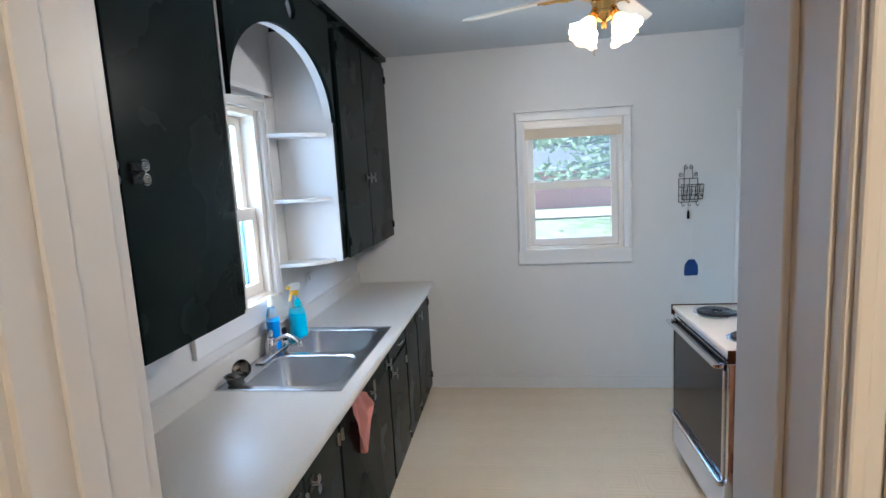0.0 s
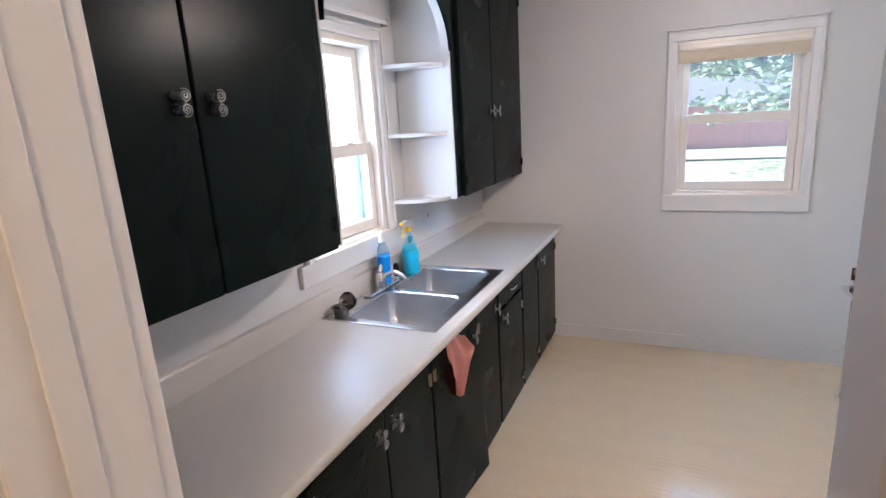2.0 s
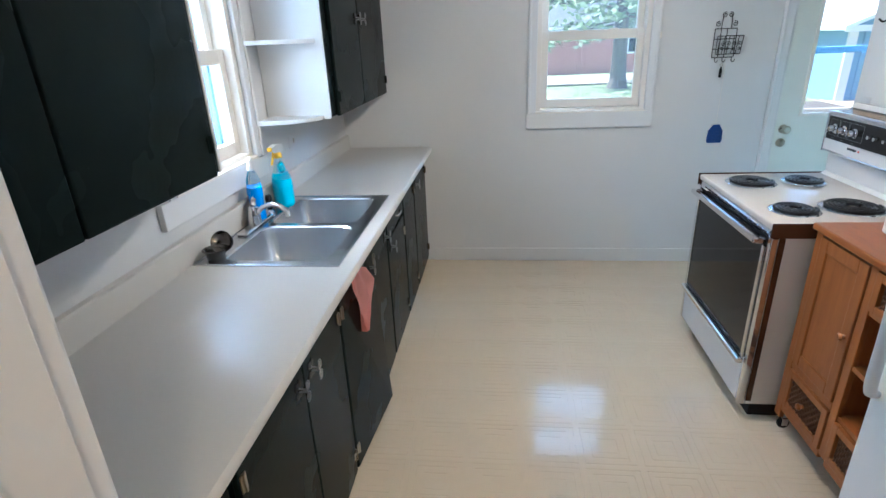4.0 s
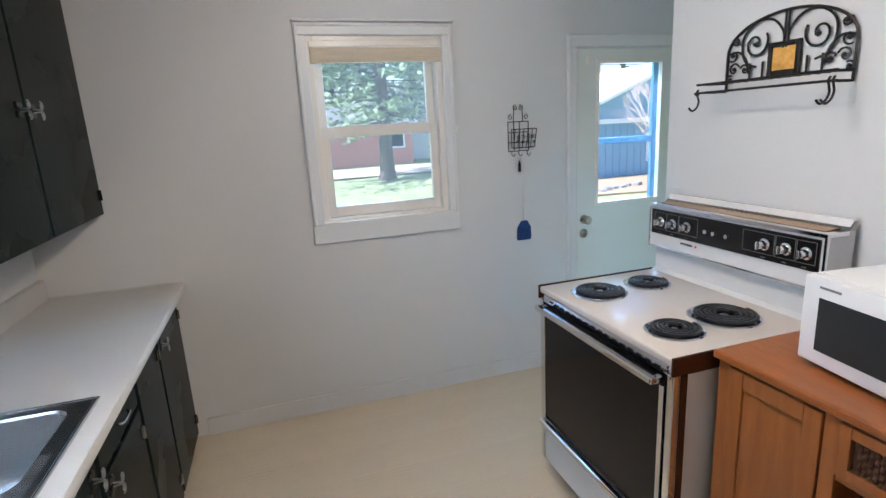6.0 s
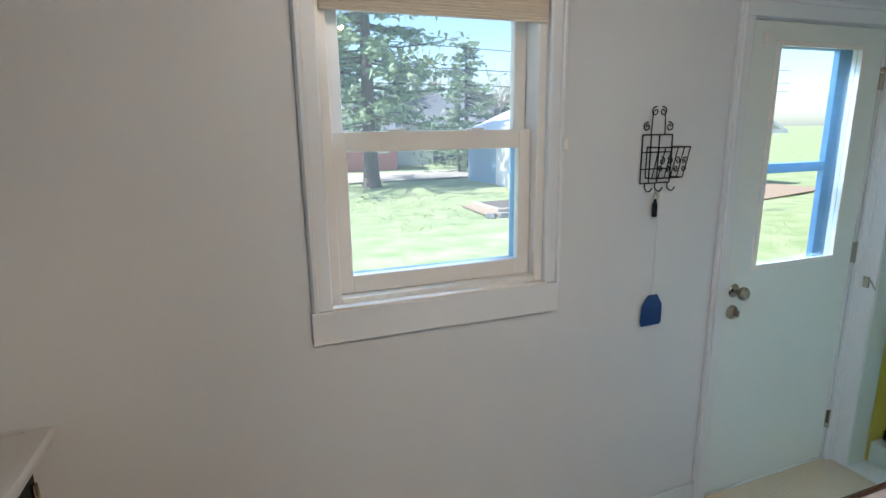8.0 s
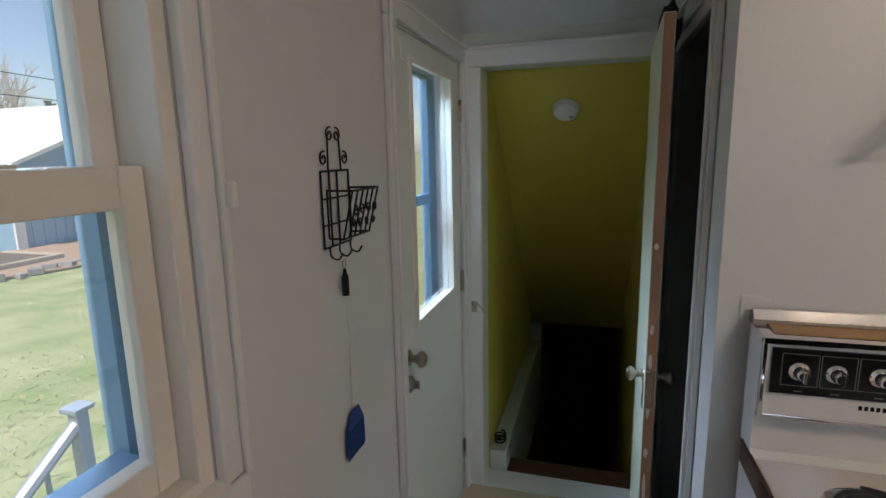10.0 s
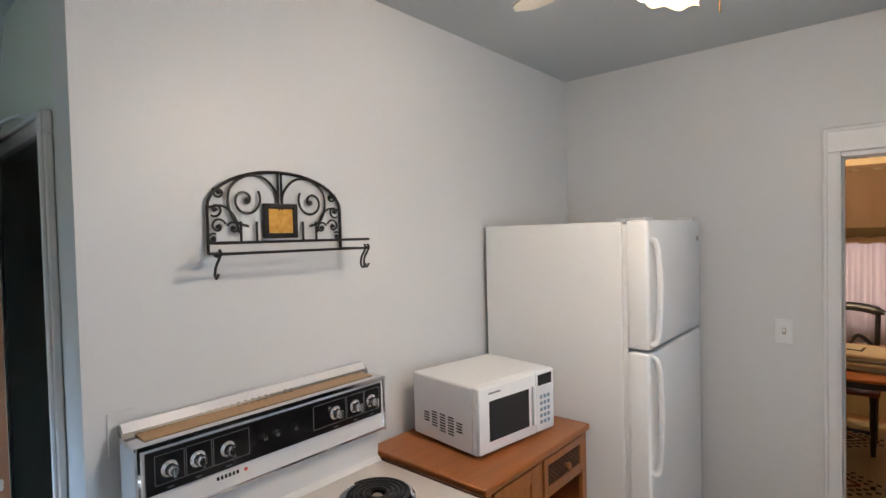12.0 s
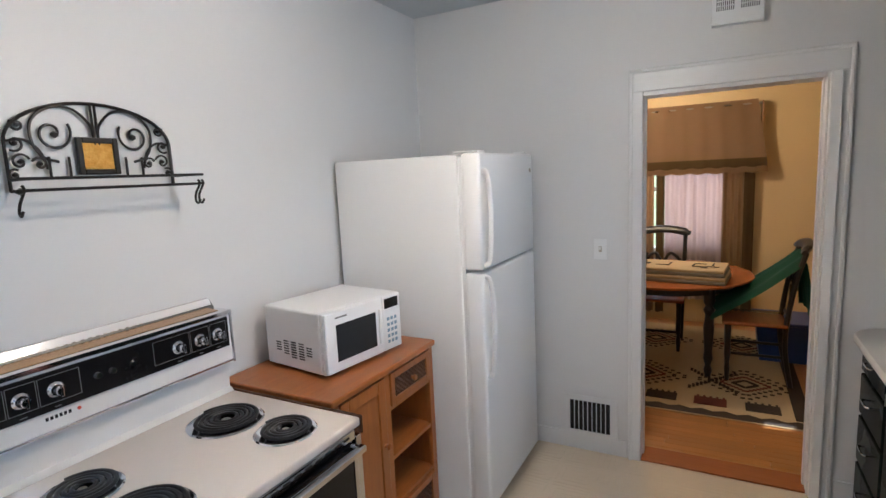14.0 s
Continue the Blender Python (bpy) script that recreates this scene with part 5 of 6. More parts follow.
hw = (y1 - y0) / 2
archp = [rp(-hw, zb)] + [rp(-hw, zs)] + [rp(hw * math.cos(a), zs + (za - zs) * math.sin(a)) for a in [math.pi * (1 - k / 20) for k in range(1, 20)]] + [rp(hw, zs), rp(hw, zb)]
part("frame", tube(archp, 0.0055, 8, flat=0.8), IRON, rack, smooth=True)
for s in (-1, 1):
    bm = bmesh.new()
    big = [rp(s * u, v) for u, v in spiral(0.118, 1.765, 0.012, 0.052, radians(200), -1.15, 30)]
    tube(big, 0.004, 6, bm)
    lathe([(0, -0.011), (0.010, -0.004), (0.010, 0.004), (0, 0.011)], rp(s * 0.112, 1.762), seg=10, bm=bm)
    tube(smooth_line([rp(s * 0.006, 1.735), rp(s * 0.012, 1.79), rp(s * 0.055, 1.835), rp(s * 0.115, 1.838), rp(s * 0.165, 1.80), rp(s * 0.172, 1.745), rp(s * 0.15, 1.70), rp(s * 0.11, 1.685)], 5), 0.0042, 6, bm)
    for cu, cv, r, a0, tr in ((0.205, 1.685, 0.024, 90, 1.2), (0.158, 1.68, 0.020, 90, -1.2), (0.212, 1.735, 0.022, -90, 1.1), (0.20, 1.785, 0.018, 0, 1.1), (0.222, 1.65, 0.016, 90, 1.1)):
        tube([rp(s * u, v) for u, v in spiral(cu, cv, 0.004, r, radians(a0), tr, 18)], 0.0034, 6, bm)
        lathe([(0, -0.007), (0.007, -0.003), (0.007, 0.003), (0, 0.007)], rp(s * cu, cv), seg=8, bm=bm)
    tube(smooth_line([rp(s * hw, 1.74), rp(s * 0.19, 1.745), rp(s * 0.155, 1.715), rp(s * 0.14, 1.665)], 5), 0.0038, 6, bm)
    tube([rp(s * 0.135, 1.70), rp(s * 0.135, 1.64)], 0.004, 6, bm)
    tube([rp(s * 0.083, 1.70), rp(s * 0.083, 1.64)], 0.004, 6, bm)
    part("scroll", bm, IRON, rack, smooth=True)
bm = bmesh.new()
tube([rp(-0.006, za), rp(-0.006, 1.765)], 0.004, 6, bm), tube([rp(0.006, za), rp(0.006, 1.765)], 0.004, 6, bm)
part("centre_bar", bm, IRON, rack, smooth=True)
part("tile_frame", boxes([(RXW - 0.008, RXW + 0.006, yc - 0.060, yc - 0.044, 1.682, 1.792), (RXW - 0.008, RXW + 0.006, yc + 0.044, yc + 0.060, 1.682, 1.792), (RXW - 0.008, RXW + 0.006, yc - 0.044, yc + 0.044, 1.682, 1.698), (RXW - 0.008, RXW + 0.006, yc - 0.044, yc + 0.044, 1.776, 1.792)], 0.003), IRON, rack)
part("tile", box(RXW - 0.003, RXW + 0.003, yc - 0.0435, yc + 0.0435, 1.6985, 1.7755, 0.001), AMBER, rack)
XF = 2.665
bars = [([(RXW, y, z), (XF, y, z)], 0.0046) for z in (1.672, 1.642) for y in (y1, y0)]
bars += [([(XF, y1 + 0.03, z), (XF, y0 - 0.035, z)], 0.0044) for z in (1.672, 1.642)]
bars += [([(RXW, y1 - 0.034 * (k + 1) + 0.005, 1.672), (XF, y1 - 0.034 * (k + 1) + 0.005, 1.672)], 0.0022) for k in range(14)]
for line, rad in bars:
    part("shelf_bar", tube(line, rad, 6), IRON, rack, smooth=True)
part("end_ball", lathe([(0, -0.010), (0.010, -0.004), (0.010, 0.004), (0, 0.010)], (XF, y1 + 0.028, 1.640), seg=10), IRON, rack, smooth=True)
for y in (y1 + 0.022, y0 - 0.028, y0 - 0.014):
    hk = smooth_line([(XF, y, 1.654), (XF - 0.007, y, 1.644), (XF, y + 0.002, 1.629), (XF + 0.010, y + 0.006, 1.609), (XF + 0.006, y + 0.012, 1.587), (XF - 0.010, y + 0.016, 1.577), (XF - 0.026, y + 0.018, 1.589)], 4)
    part("s_hook", tube(hk, 0.0038, 7), IRON, rack, smooth=True)


def plate(name, label, face, axis, c, z, w=0.07, h=0.115, kindof="switch"):
    """A switch or socket plate on a wall."""
    o = thing(name, (c, face, z) if axis == "y" else (face, c, z), label, "switch" if kindof == "switch" else "socket")
    s = 1 if axis == "y" else -1
    def r(a0, a1, d0, d1, z0, z1):
        lo, hi = sorted((face + s * d0, face + s * d1))
        return (c + a0, c + a1, lo, hi, z + z0, z + z1) if axis == "y" else (lo, hi, c + a0, c + a1, z + z0, z + z1)
    part("plate", boxes([r(-w / 2, w / 2, 0.0008, 0.005, -h / 2, h / 2)], 0.002), PLASTIC if kindof == "switch" else WALL, o)
    if kindof == "switch":
        part("toggle", boxes([r(-0.005, 0.005, 0.005, 0.016, -0.004, 0.014)], 0.002), PLASTIC, o)
        part("slot", boxes([r(-0.008, 0.008, 0.005, 0.0058, -0.016, 0.016)]), NICKEL, o)
    else:
        part("slots", boxes([r(-0.009, 0.009, 0.005, 0.007, -0.012, 0.012), ]), NICKEL, o)
    return o


plate("light_switch", "white toggle light switch on the wall beside the doorway", S, "y", 1.684, 1.19)
plate("wall_socket", "painted-over wall socket plate above the cooker", W, "x", -0.955, 1.195, 0.07, 0.11, "socket")
run = False
plate("wall_socket", "painted wall socket plate under the wall cabinet, above the worktop", 0.0, "x", -0.98, 1.11, 0.115, 0.07, "socket").matrix_basis = pose(-0.03, -0.98, 1.11, 0, 0, 180)

vent = thing("wall_vent_box", (1.06, S, 2.35), "white box with two slotted grilles, above the doorway", "vent")
part("case", box(0.955, 1.166, S + 0.001, S + 0.045, 2.256, 2.424, 0.004), PLASTIC, vent)
bm = bmesh.new()
for c0 in (0.975, 1.075):
    for k in range(9):
        for j in range(3):
            box(c0 + 0.0085 * k, c0 + 0.004 + 0.0085 * k, S + 0.0452, S + 0.0458, 2.318 + 0.022 * j, 2.336 + 0.022 * j, bm=bm)
part("slots", bm, DARK, vent)
reg = thing("wall_register", (1.74, S, 0.22), "white wall register with a dark opening and thin bars, low down", "register")
part("frame", boxes([(1.59, 1.632, S + 0.0145, S + 0.020, 0.085, 0.335), (1.858, 1.90, S + 0.0145, S + 0.020, 0.085, 0.335), (1.632, 1.858, S + 0.0145, S + 0.020, 0.085, 0.122), (1.632, 1.858, S + 0.0145, S + 0.020, 0.303, 0.335)], 0.002), WALL, reg)
part("backing", box(1.62, 1.865, S + 0.0012, S + 0.006, 0.115, 0.31), DARK, reg)
for k in range(8):
    x = 1.657 + 0.0252 * k
    part("bar", box(x - 0.0016, x + 0.0016, S + 0.012, S + 0.018, 0.119, 0.306), PLASTIC, reg)

# blind rolled up in the small window
bl = thing("roller_blind", (1.665, -0.01, 1.95), "rolled-up cream slatted blind at the small window's top", "blind")
part("headrail", box(1.322, 2.010, -0.012, 0.02, 1.985, 2.022, 0.003), SASH, bl)
SLAT = material("blind_slats", (0.70, 0.60, 0.46), 0.55, bump=0.05)
for k in range(9):
    part("slat", box(1.324, 2.008, -0.022 - 0.0012 * (k % 2), -0.003, 1.912 + 0.0085 * k, 1.9203 + 0.0085 * k, 0.002, None, 1), SLAT, bl)
part("rail_rod", tube([(1.322, -0.02, 1.988), (2.010, -0.02, 1.988)], 0.005, 8), SASH, bl)
hd = thing("sash_cleat", (2.045, -0.03, 1.55), "small painted cord cleat on the window casing", "cleat")
part("body", boxes([(2.064, 2.076, -0.05, -0.033, 1.53, 1.57)], 0.004), SASH, hd)

# ---- things on the worktop ----
run = True
LIQ = material("cyan_liquid", (0.03, 0.66, 0.95), 0.15, bump=0.0)
LIQ2 = material("deep_blue_liquid", (0.02, 0.30, 0.85), 0.15, bump=0.0)
CLEAR = glass("clear_plastic", (0.70, 0.90, 1.0), 0.06)
YELLOW = material("yellow_plastic", (0.85, 0.50, 0.02), 0.35, bump=0.0)


def bottle(name, place, prof, fill, flat, label, mat_fill, wide=1.2):
    o = thing(name, place, label, "bottle")
    x, y, z = place
    for nm, pr, mt in (("bottle", prof, CLEAR), ("liquid", fill, mat_fill)):
        bm = lathe(pr, (0, 0, 0), seg=24)
        bm.transform(Matrix.Translation(place) @ Matrix.Rotation(radians(-50), 4, "Z") @ Matrix.Diagonal((wide, wide * flat, 1.1, 1)))
        part(nm, bm, mt, o, smooth=True).visible_shadow = nm == "liquid"
    return o


SP = (0.085, -1.36, CT + 0.0065)
sprayb = bottle("spray_bottle", SP, [(0, 0), (0.036, 0.0), (0.042, 0.01), (0.043, 0.09), (0.038, 0.125), (0.022, 0.165), (0.014, 0.195), (0.013, 0.215), (0, 0.215)],
                [(0, 0.003), (0.034, 0.003), (0.0395, 0.012), (0.0405, 0.09), (0.037, 0.118), (0, 0.118)], 0.62, "blue cleaner spray bottle with yellow trigger, beside the sink", LIQ, 1.72)
bm = lathe([(0.0, 0.222), (0.018, 0.222), (0.018, 0.240), (0.012, 0.247), (0, 0.248)], SP, seg=16)
part("collar", bm, YELLOW, sprayb, smooth=True)
m = Matrix.Translation((SP[0], SP[1], SP[2] + 0.014)) @ Matrix.Rotation(radians(-105), 4, "Z")
bm = prism([(-0.030, 0.236), (0.030, 0.236), (0.046, 0.250), (0.046, 0.262), (0.020, 0.272), (-0.026, 0.268), (-0.034, 0.250)], -0.011, 0.011, at=lambda u, v, w: (u, w, v))
bm.transform(m)
part("spray_head", bm, PLASTIC, sprayb)
bm = tube(smooth_line([(0.032, 0, 0.245), (0.034, 0, 0.225), (0.044, 0, 0.200), (0.052, 0, 0.185)], 4), 0.005, 8)
bm = box(0.044, 0.058, -0.009, 0.009, 0.246, 0.264, 0.002, bm)
bm.transform(m)
part("trigger", bm, YELLOW, sprayb, smooth=True)
bm = bmesh.new()
for k in range(14):
    a = 2 * math.pi * k / 14
    tube([(0.008 * math.cos(a), -0.0285, 0.07 + 0.008 * math.sin(a)), (0.024 * math.cos(a), -0.0245, 0.07 + 0.030 * math.sin(a))], 0.0013, 5, bm)
bm.transform(Matrix.Translation(SP) @ Matrix.Rotation(radians(40), 4, "Z"))
part("label_print", bm, PLASTIC, sprayb)
DP = (0.066, -1.60, CT + 0.0165)
dish = bottle("dish_soap_bottle", DP, [(0, 0), (0.030, 0.0), (0.033, 0.01), (0.030, 0.06), (0.034, 0.11), (0.028, 0.16), (0.015, 0.19), (0.012, 0.20), (0, 0.20)],
              [(0, 0.003), (0.028, 0.003), (0.0305, 0.012), (0.0280, 0.06), (0.0305, 0.13), (0, 0.13)], 0.68, "clear soap bottle half full of blue liquid, beside the faucet", LIQ2, 1.42)
part("cap", lathe([(0, 0.212), (0.016, 0.212), (0.015, 0.235), (0.010, 0.250), (0.011, 0.260), (0.007, 0.267), (0, 0.267)], DP, seg=16), PLASTIC, dish, smooth=True)
cup = thing("sink_strainer", (0.09, -2.00, CT), "two small steel sink strainers leaning together on the sink's rim", "strainer", "sink strainers")
part("cup", lathe([(0.020, 0.004), (0.032, 0.006), (0.036, 0.028), (0.043, 0.032), (0.045, 0.036), (0.040, 0.036), (0.033, 0.030), (0.028, 0.010), (0.0, 0.008)], (0.085, -2.005, CT + 0.004), seg=24), DARKSTEEL, cup, smooth=True)
m = Matrix.Translation((0.095, -1.955, CT + 0.045)) @ Matrix.Rotation(radians(65), 4, "X")
bm = lathe([(0.020, -0.01), (0.032, -0.008), (0.036, 0.012), (0.041, 0.016), (0.042, 0.020), (0.034, 0.014), (0.0, -0.004)], (0, 0, 0), axis=m, seg=24)
cup2 = thing("sink_strainer", (0.095, -1.955, CT), "small steel sink strainer tipped on its side against another", "strainer", "sink strainers")
part("cup", bm, DARKSTEEL, cup2, smooth=True)

towel = thing("dish_cloth", (0.59, -1.95, 0.8), "crumpled pink dish cloth hanging over the base cabinet's door", "cloth")
bm = bmesh.new()
nu, nv = 18, 26
rows = []
for j in range(nv + 1):
    v = j / nv
    left = -2.055 + 0.10 * v ** 1.4
    right = -1.955 + 0.165 * min(v / 0.62, 1) if v < 0.62 else -1.79 - 0.155 * (v - 0.62) / 0.38
    row = []
    for i in range(nu + 1):
        u = i / nu
        fold = math.sin(u * 13 + v * 2.5) * (0.35 + v) * 0.011
        drop = 0.275 * v - 0.045 * (u if v < 0.62 else u * (1 - v) / 0.38) * min(v / 0.3, 1)
        row.append(bm.verts.new((0.592 + fold + 0.008 * noise.noise(Vector((u * 3, v * 4, 0))), left + (right - left) * u + 0.006 * noise.noise(Vector((u * 2, v * 6, 3))), 0.835 - drop)))
    rows.append(row)
for a, b in zip(rows, rows[1:]):
    for i in range(nu):
        bm.faces.new((a[i], a[i + 1], b[i + 1], b[i]))
geo = bmesh.ops.solidify(bm, geom=bm.faces[:], thickness=0.004)
part("cloth", bm, TOWEL, towel, smooth=True)
run = False

# ---- dining room things ----
RB = DY0
table = thing("round_table", (1.50, -5.13, 0), "round oak-topped dining table on a black turned pedestal leg", "table")
part("tabletop", lathe([(0, 0.718), (0.60, 0.718), (0.635, 0.728), (0.64, 0.742), (0.632, 0.75), (0, 0.75)], (1.50, -5.13, 0), seg=64), OAK, table, smooth=True)
part("apron", lathe([(0.50, 0.717), (0.50, 0.655), (0.485, 0.655), (0.485, 0.717)], (1.50, -5.13, 0), seg=48), BLACKWOOD, table, smooth=True)
for k in range(4):
    a = radians(45 + 90 * k)
    part("leg", lathe([(0, 0.0), (0.022, 0.0), (0.030, 0.05), (0.020, 0.09), (0.034, 0.14), (0.028, 0.20), (0.038, 0.38), (0.026, 0.48), (0.040, 0.52), (0.026, 0.55), (0.040, 0.58), (0.040, 0.717), (0, 0.717)], (1.50 + 0.47 * math.cos(a), -5.13 + 0.47 * math.sin(a), 0.012), seg=16), BLACKWOOD, table, smooth=True)
stack = thing("folded_blanket", (1.40, -4.87, 0.75), "stack of folded cream patterned blankets on the dining table", "blanket", "folded blankets")
CREAM = material("woven_cream", (0.46, 0.36, 0.22), 0.95, scale=20, fine=300, bump=0.3)
GREYW = material("woven_grey", (0.22, 0.20, 0.17), 0.95, scale=20, fine=300, bump=0.3)
DARKW = material("woven_dark", (0.035, 0.025, 0.02), 0.95, scale=20, fine=300, bump=0.3)
RUST = material("woven_rust", (0.14, 0.035, 0.025), 0.95, scale=20, fine=300, bump=0.3)
for k in range(4):
    bm = box(-0.36 + 0.006 * k, 0.36 - 0.012 * k, -0.20, 0.20 - 0.01 * k, 0.001 + 0.026 * k, 0.026 + 0.026 * k, 0.010, seg=3)
    bmesh.ops.subdivide_edges(bm, edges=[e for e in bm.edges if e.calc_length() > 0.2], cuts=6, use_grid_fill=True)
    for v in bm.verts:
        v.co.z += 0.006 * noise.noise(Vector((v.co.x * 6, v.co.y * 6, k))) * (k > 0)
    bm.transform(pose(1.40, -4.87, 0.751, 0, 0, -6))
    part("fold", bm, CREAM if k % 2 else GREYW, stack, smooth=True)
bm = bmesh.new()
for k, (u, v, w, h) in enumerate(((-0.25, 0.05, 0.10, 0.012), (-0.25, -0.05, 0.012, 0.10), (-0.20, 0.09, 0.05, 0.012), (-0.12, 0.0, 0.012, 0.12), (-0.16, 0.06, 0.08, 0.012), (-0.16, -0.06, 0.08, 0.012), (0.05, 0.0, 0.012, 0.14), (0.10, 0.05, 0.09, 0.012), (0.22, 0.0, 0.05, 0.05), (0.28, -0.08, 0.09, 0.012))):
    box(u - w / 2, u + w / 2, v - h / 2, v + h / 2, 0.108, 0.112, bm=bm)
bm.transform(pose(1.40, -4.87, 0.751, 0, 0, -6))
part("pattern", bm, DARKW, stack)


def dining_chair(place, rz, label):
    c = thing("dining_chair", place, label, "chair", "chairs round the table", rz=rz)
    # local: seat faces +y, back at -y
    part("seat", box(-0.21, 0.21, -0.20, 0.21, 0.435, 0.462, 0.012, seg=3), OAK, c, local=True, smooth=True)
    for sx in (-1, 1):
        part("leg", lathe([(0, 0), (0.014, 0), (0.020, 0.10), (0.014, 0.14), (0.022, 0.20), (0.020, 0.36), (0.024, 0.434), (0, 0.434)], (sx * 0.17, 0.17, 0), seg=12), BLACKWOOD, c, local=True, smooth=True)
        part("back_leg", tube(smooth_line([(sx * 0.17, -0.23, 0), (sx * 0.175, -0.19, 0.25), (sx * 0.18, -0.19, 0.45), (sx * 0.185, -0.23, 0.75), (sx * 0.19, -0.285, 0.98)], 4), 0.018, 8), BLACKWOOD, c, local=True, smooth=True)
    part("top_rail", tube(smooth_line([(-0.23, -0.27, 0.985), (-0.12, -0.30, 1.01), (0, -0.31, 1.02), (0.12, -0.30, 1.01), (0.23, -0.27, 0.985)], 5), [0.024] * 2 + [0.040] * 17 + [0.024] * 2, 10, flat=0.6), BLACKWOOD, c, local=True, smooth=True)
    part("back_slat", boxes([(-0.02, 0.02, -0.235, -0.215, 0.46, 0.72), (-0.16, 0.16, -0.215, -0.20, 0.47, 0.50)], 0.004), BLACKWOOD, c, local=True)
    part("back_splat", tube(smooth_line([(-0.17, -0.235, 0.72), (-0.07, -0.25, 0.80), (0, -0.24, 0.72), (0.07, -0.25, 0.80), (0.17, -0.235, 0.72)], 5), 0.015, 8), BLACKWOOD, c, local=True, smooth=True)
    part("stretcher", boxes([(-0.16, 0.16, 0.16, 0.18, 0.16, 0.18), (-0.165, -0.15, -0.19, 0.17, 0.20, 0.22), (0.15, 0.165, -0.19, 0.17, 0.20, 0.22)], 0.003), BLACKWOOD, c, local=True)
    return c


RUGZ = 0.012
dining_chair((1.58, -5.47, RUGZ), 0, "black painted dining chair with oak seat, behind the table")
dining_chair((0.87, -4.93, RUGZ), -90, "black dining chair with oak seat, green cloth over its back")
dining_chair((1.86, -4.63, RUGZ), 195, "black dining chair with oak seat, its back towards the kitchen")
gc = thing("green_cloth", (0.57, -5.0, 0.5), "dark green cloth draped over a dining chair's back", "cloth")
bm = bmesh.new()
rows = []
for j in range(25):
    v = j / 24
    row = []
    for i in range(21):
        u = i / 20 * 2 - 1
        a = (v - 0.5) * 2
        x = 0.595 - 0.06 * a * (1.6 if a < 0 else 1) + 0.45 * max(0, -a) ** 1.3
        z = 0.97 - 0.42 * abs(a) ** 1.1 + 0.02 * noise.noise(Vector((u * 3, v * 4, 1)))
        row.append(bm.verts.new((x + 0.018 * math.sin(u * 9 + v * 3), -4.98 + u * (0.25 + 0.1 * abs(a)), z - 0.05 * u * u)))
    rows.append(row)
for a, b in zip(rows, rows[1:]):
    for i in range(20):
        bm.faces.new((a[i], a[i + 1], b[i + 1], b[i]))
bmesh.ops.solidify(bm, geom=bm.faces[:], thickness=0.005)
part("cloth", bm, GREENCLOTH, gc, smooth=True)
tub = thing("storage_tub", (0.60, -5.5, 0), "dark blue plastic storage tub on the rug", "storage tub")
part("tub", prism([(-0.20, 0), (0.20, 0), (0.23, 0.30), (-0.23, 0.30)], -5.7, -5.3, at=lambda u, v, w: (0.60 + u, w, RUGZ + v)), RUBBERBLUE, tub)
part("lid", box(0.35, 0.85, -5.72, -5.28, RUGZ + 0.301, RUGZ + 0.325, 0.008), RUBBERBLUE, tub)

# rug
rug = thing("rug", (1.2, -5.2, 0), "cream, black and rust woven rug with stepped diamonds and zigzag borders", "rug")
QX0, QX1, QY0, QY1 = 0.57, 2.75, -6.15, -4.08
part("weave", box(QX0, QX1, QY0, QY1, 0.004, 0.010, 0.002), CREAM, rug)
bm, bm2 = bmesh.new(), bmesh.new()
Z0, Z1 = 0.0095, 0.0125
zig = lambda x0, x1, y, amp, n: [(x0 + (x1 - x0) * k / (2 * n), y + (amp if k % 2 else 0)) for k in range(2 * n + 1)]
z = zig(QX0 + 0.01, QX1 - 0.01, QY1 - 0.075, -0.03, 16)
for a, b in zip(z, z[1:]):
    prism([a, b, (b[0], QY1 - 0.01), (a[0], QY1 - 0.01)], Z0, Z1, bm=bm)
for x0, x1, y0, y1 in ((QX0, QX0 + 0.09, QY0, QY1 - 0.12), (QX1 - 0.09, QX1, QY0, QY1 - 0.12)):
    box(x0, x1, y0, y1, Z0, Z1, bm=bm)
for k in range(7):      # stepped bars of the border
    x = QX0 + 0.16 + 0.31 * k
    (box(x, x + 0.20, QY1 - 0.30, QY1 - 0.17, Z0, Z1, bm=(bm, bm2)[k % 2]))
    for j in range(5):
        box(x + 0.01 + 0.04 * j, x + 0.025 + 0.04 * j, QY1 - 0.325, QY1 - 0.30, Z0, Z1, bm=(bm, bm2)[k % 2])
for cx, cy in ((0.92, -4.72), (1.62, -4.72), (2.32, -4.72), (0.92, -5.65), (1.62, -5.65)):
    for r in (0.08, 0.16, 0.24, 0.32):
        n = 7
        for q in range(4):
            for k in range(n):
                f = (k + 0.5) / n
                u, v = [(r * (1 - f), r * f), (-r * f, r * (1 - f)), (-r * (1 - f), -r * f), (r * f, -r * (1 - f))][q]
                box(cx + u - 0.014, cx + u + 0.014, cy + v * 0.9 - 0.012, cy + v * 0.9 + 0.012, Z0, Z1, bm=(bm2 if r == 0.16 else bm))
for k in range(2):
    x = QX0 + 0.55 + 0.70 * k
    for j in range(-6, 7):
        for s in (-1, 1):
            box(x + 0.025 * j, x + 0.025 * j + 0.02, -4.72 + s * 0.03 * j - 0.03, -4.72 + s * 0.03 * j + 0.03, Z0, Z1, bm=bm)
part("dark_pattern", bm, DARKW, rug, kind="stuff")
part("rust_pattern", bm2, RUST, rug, kind="stuff")

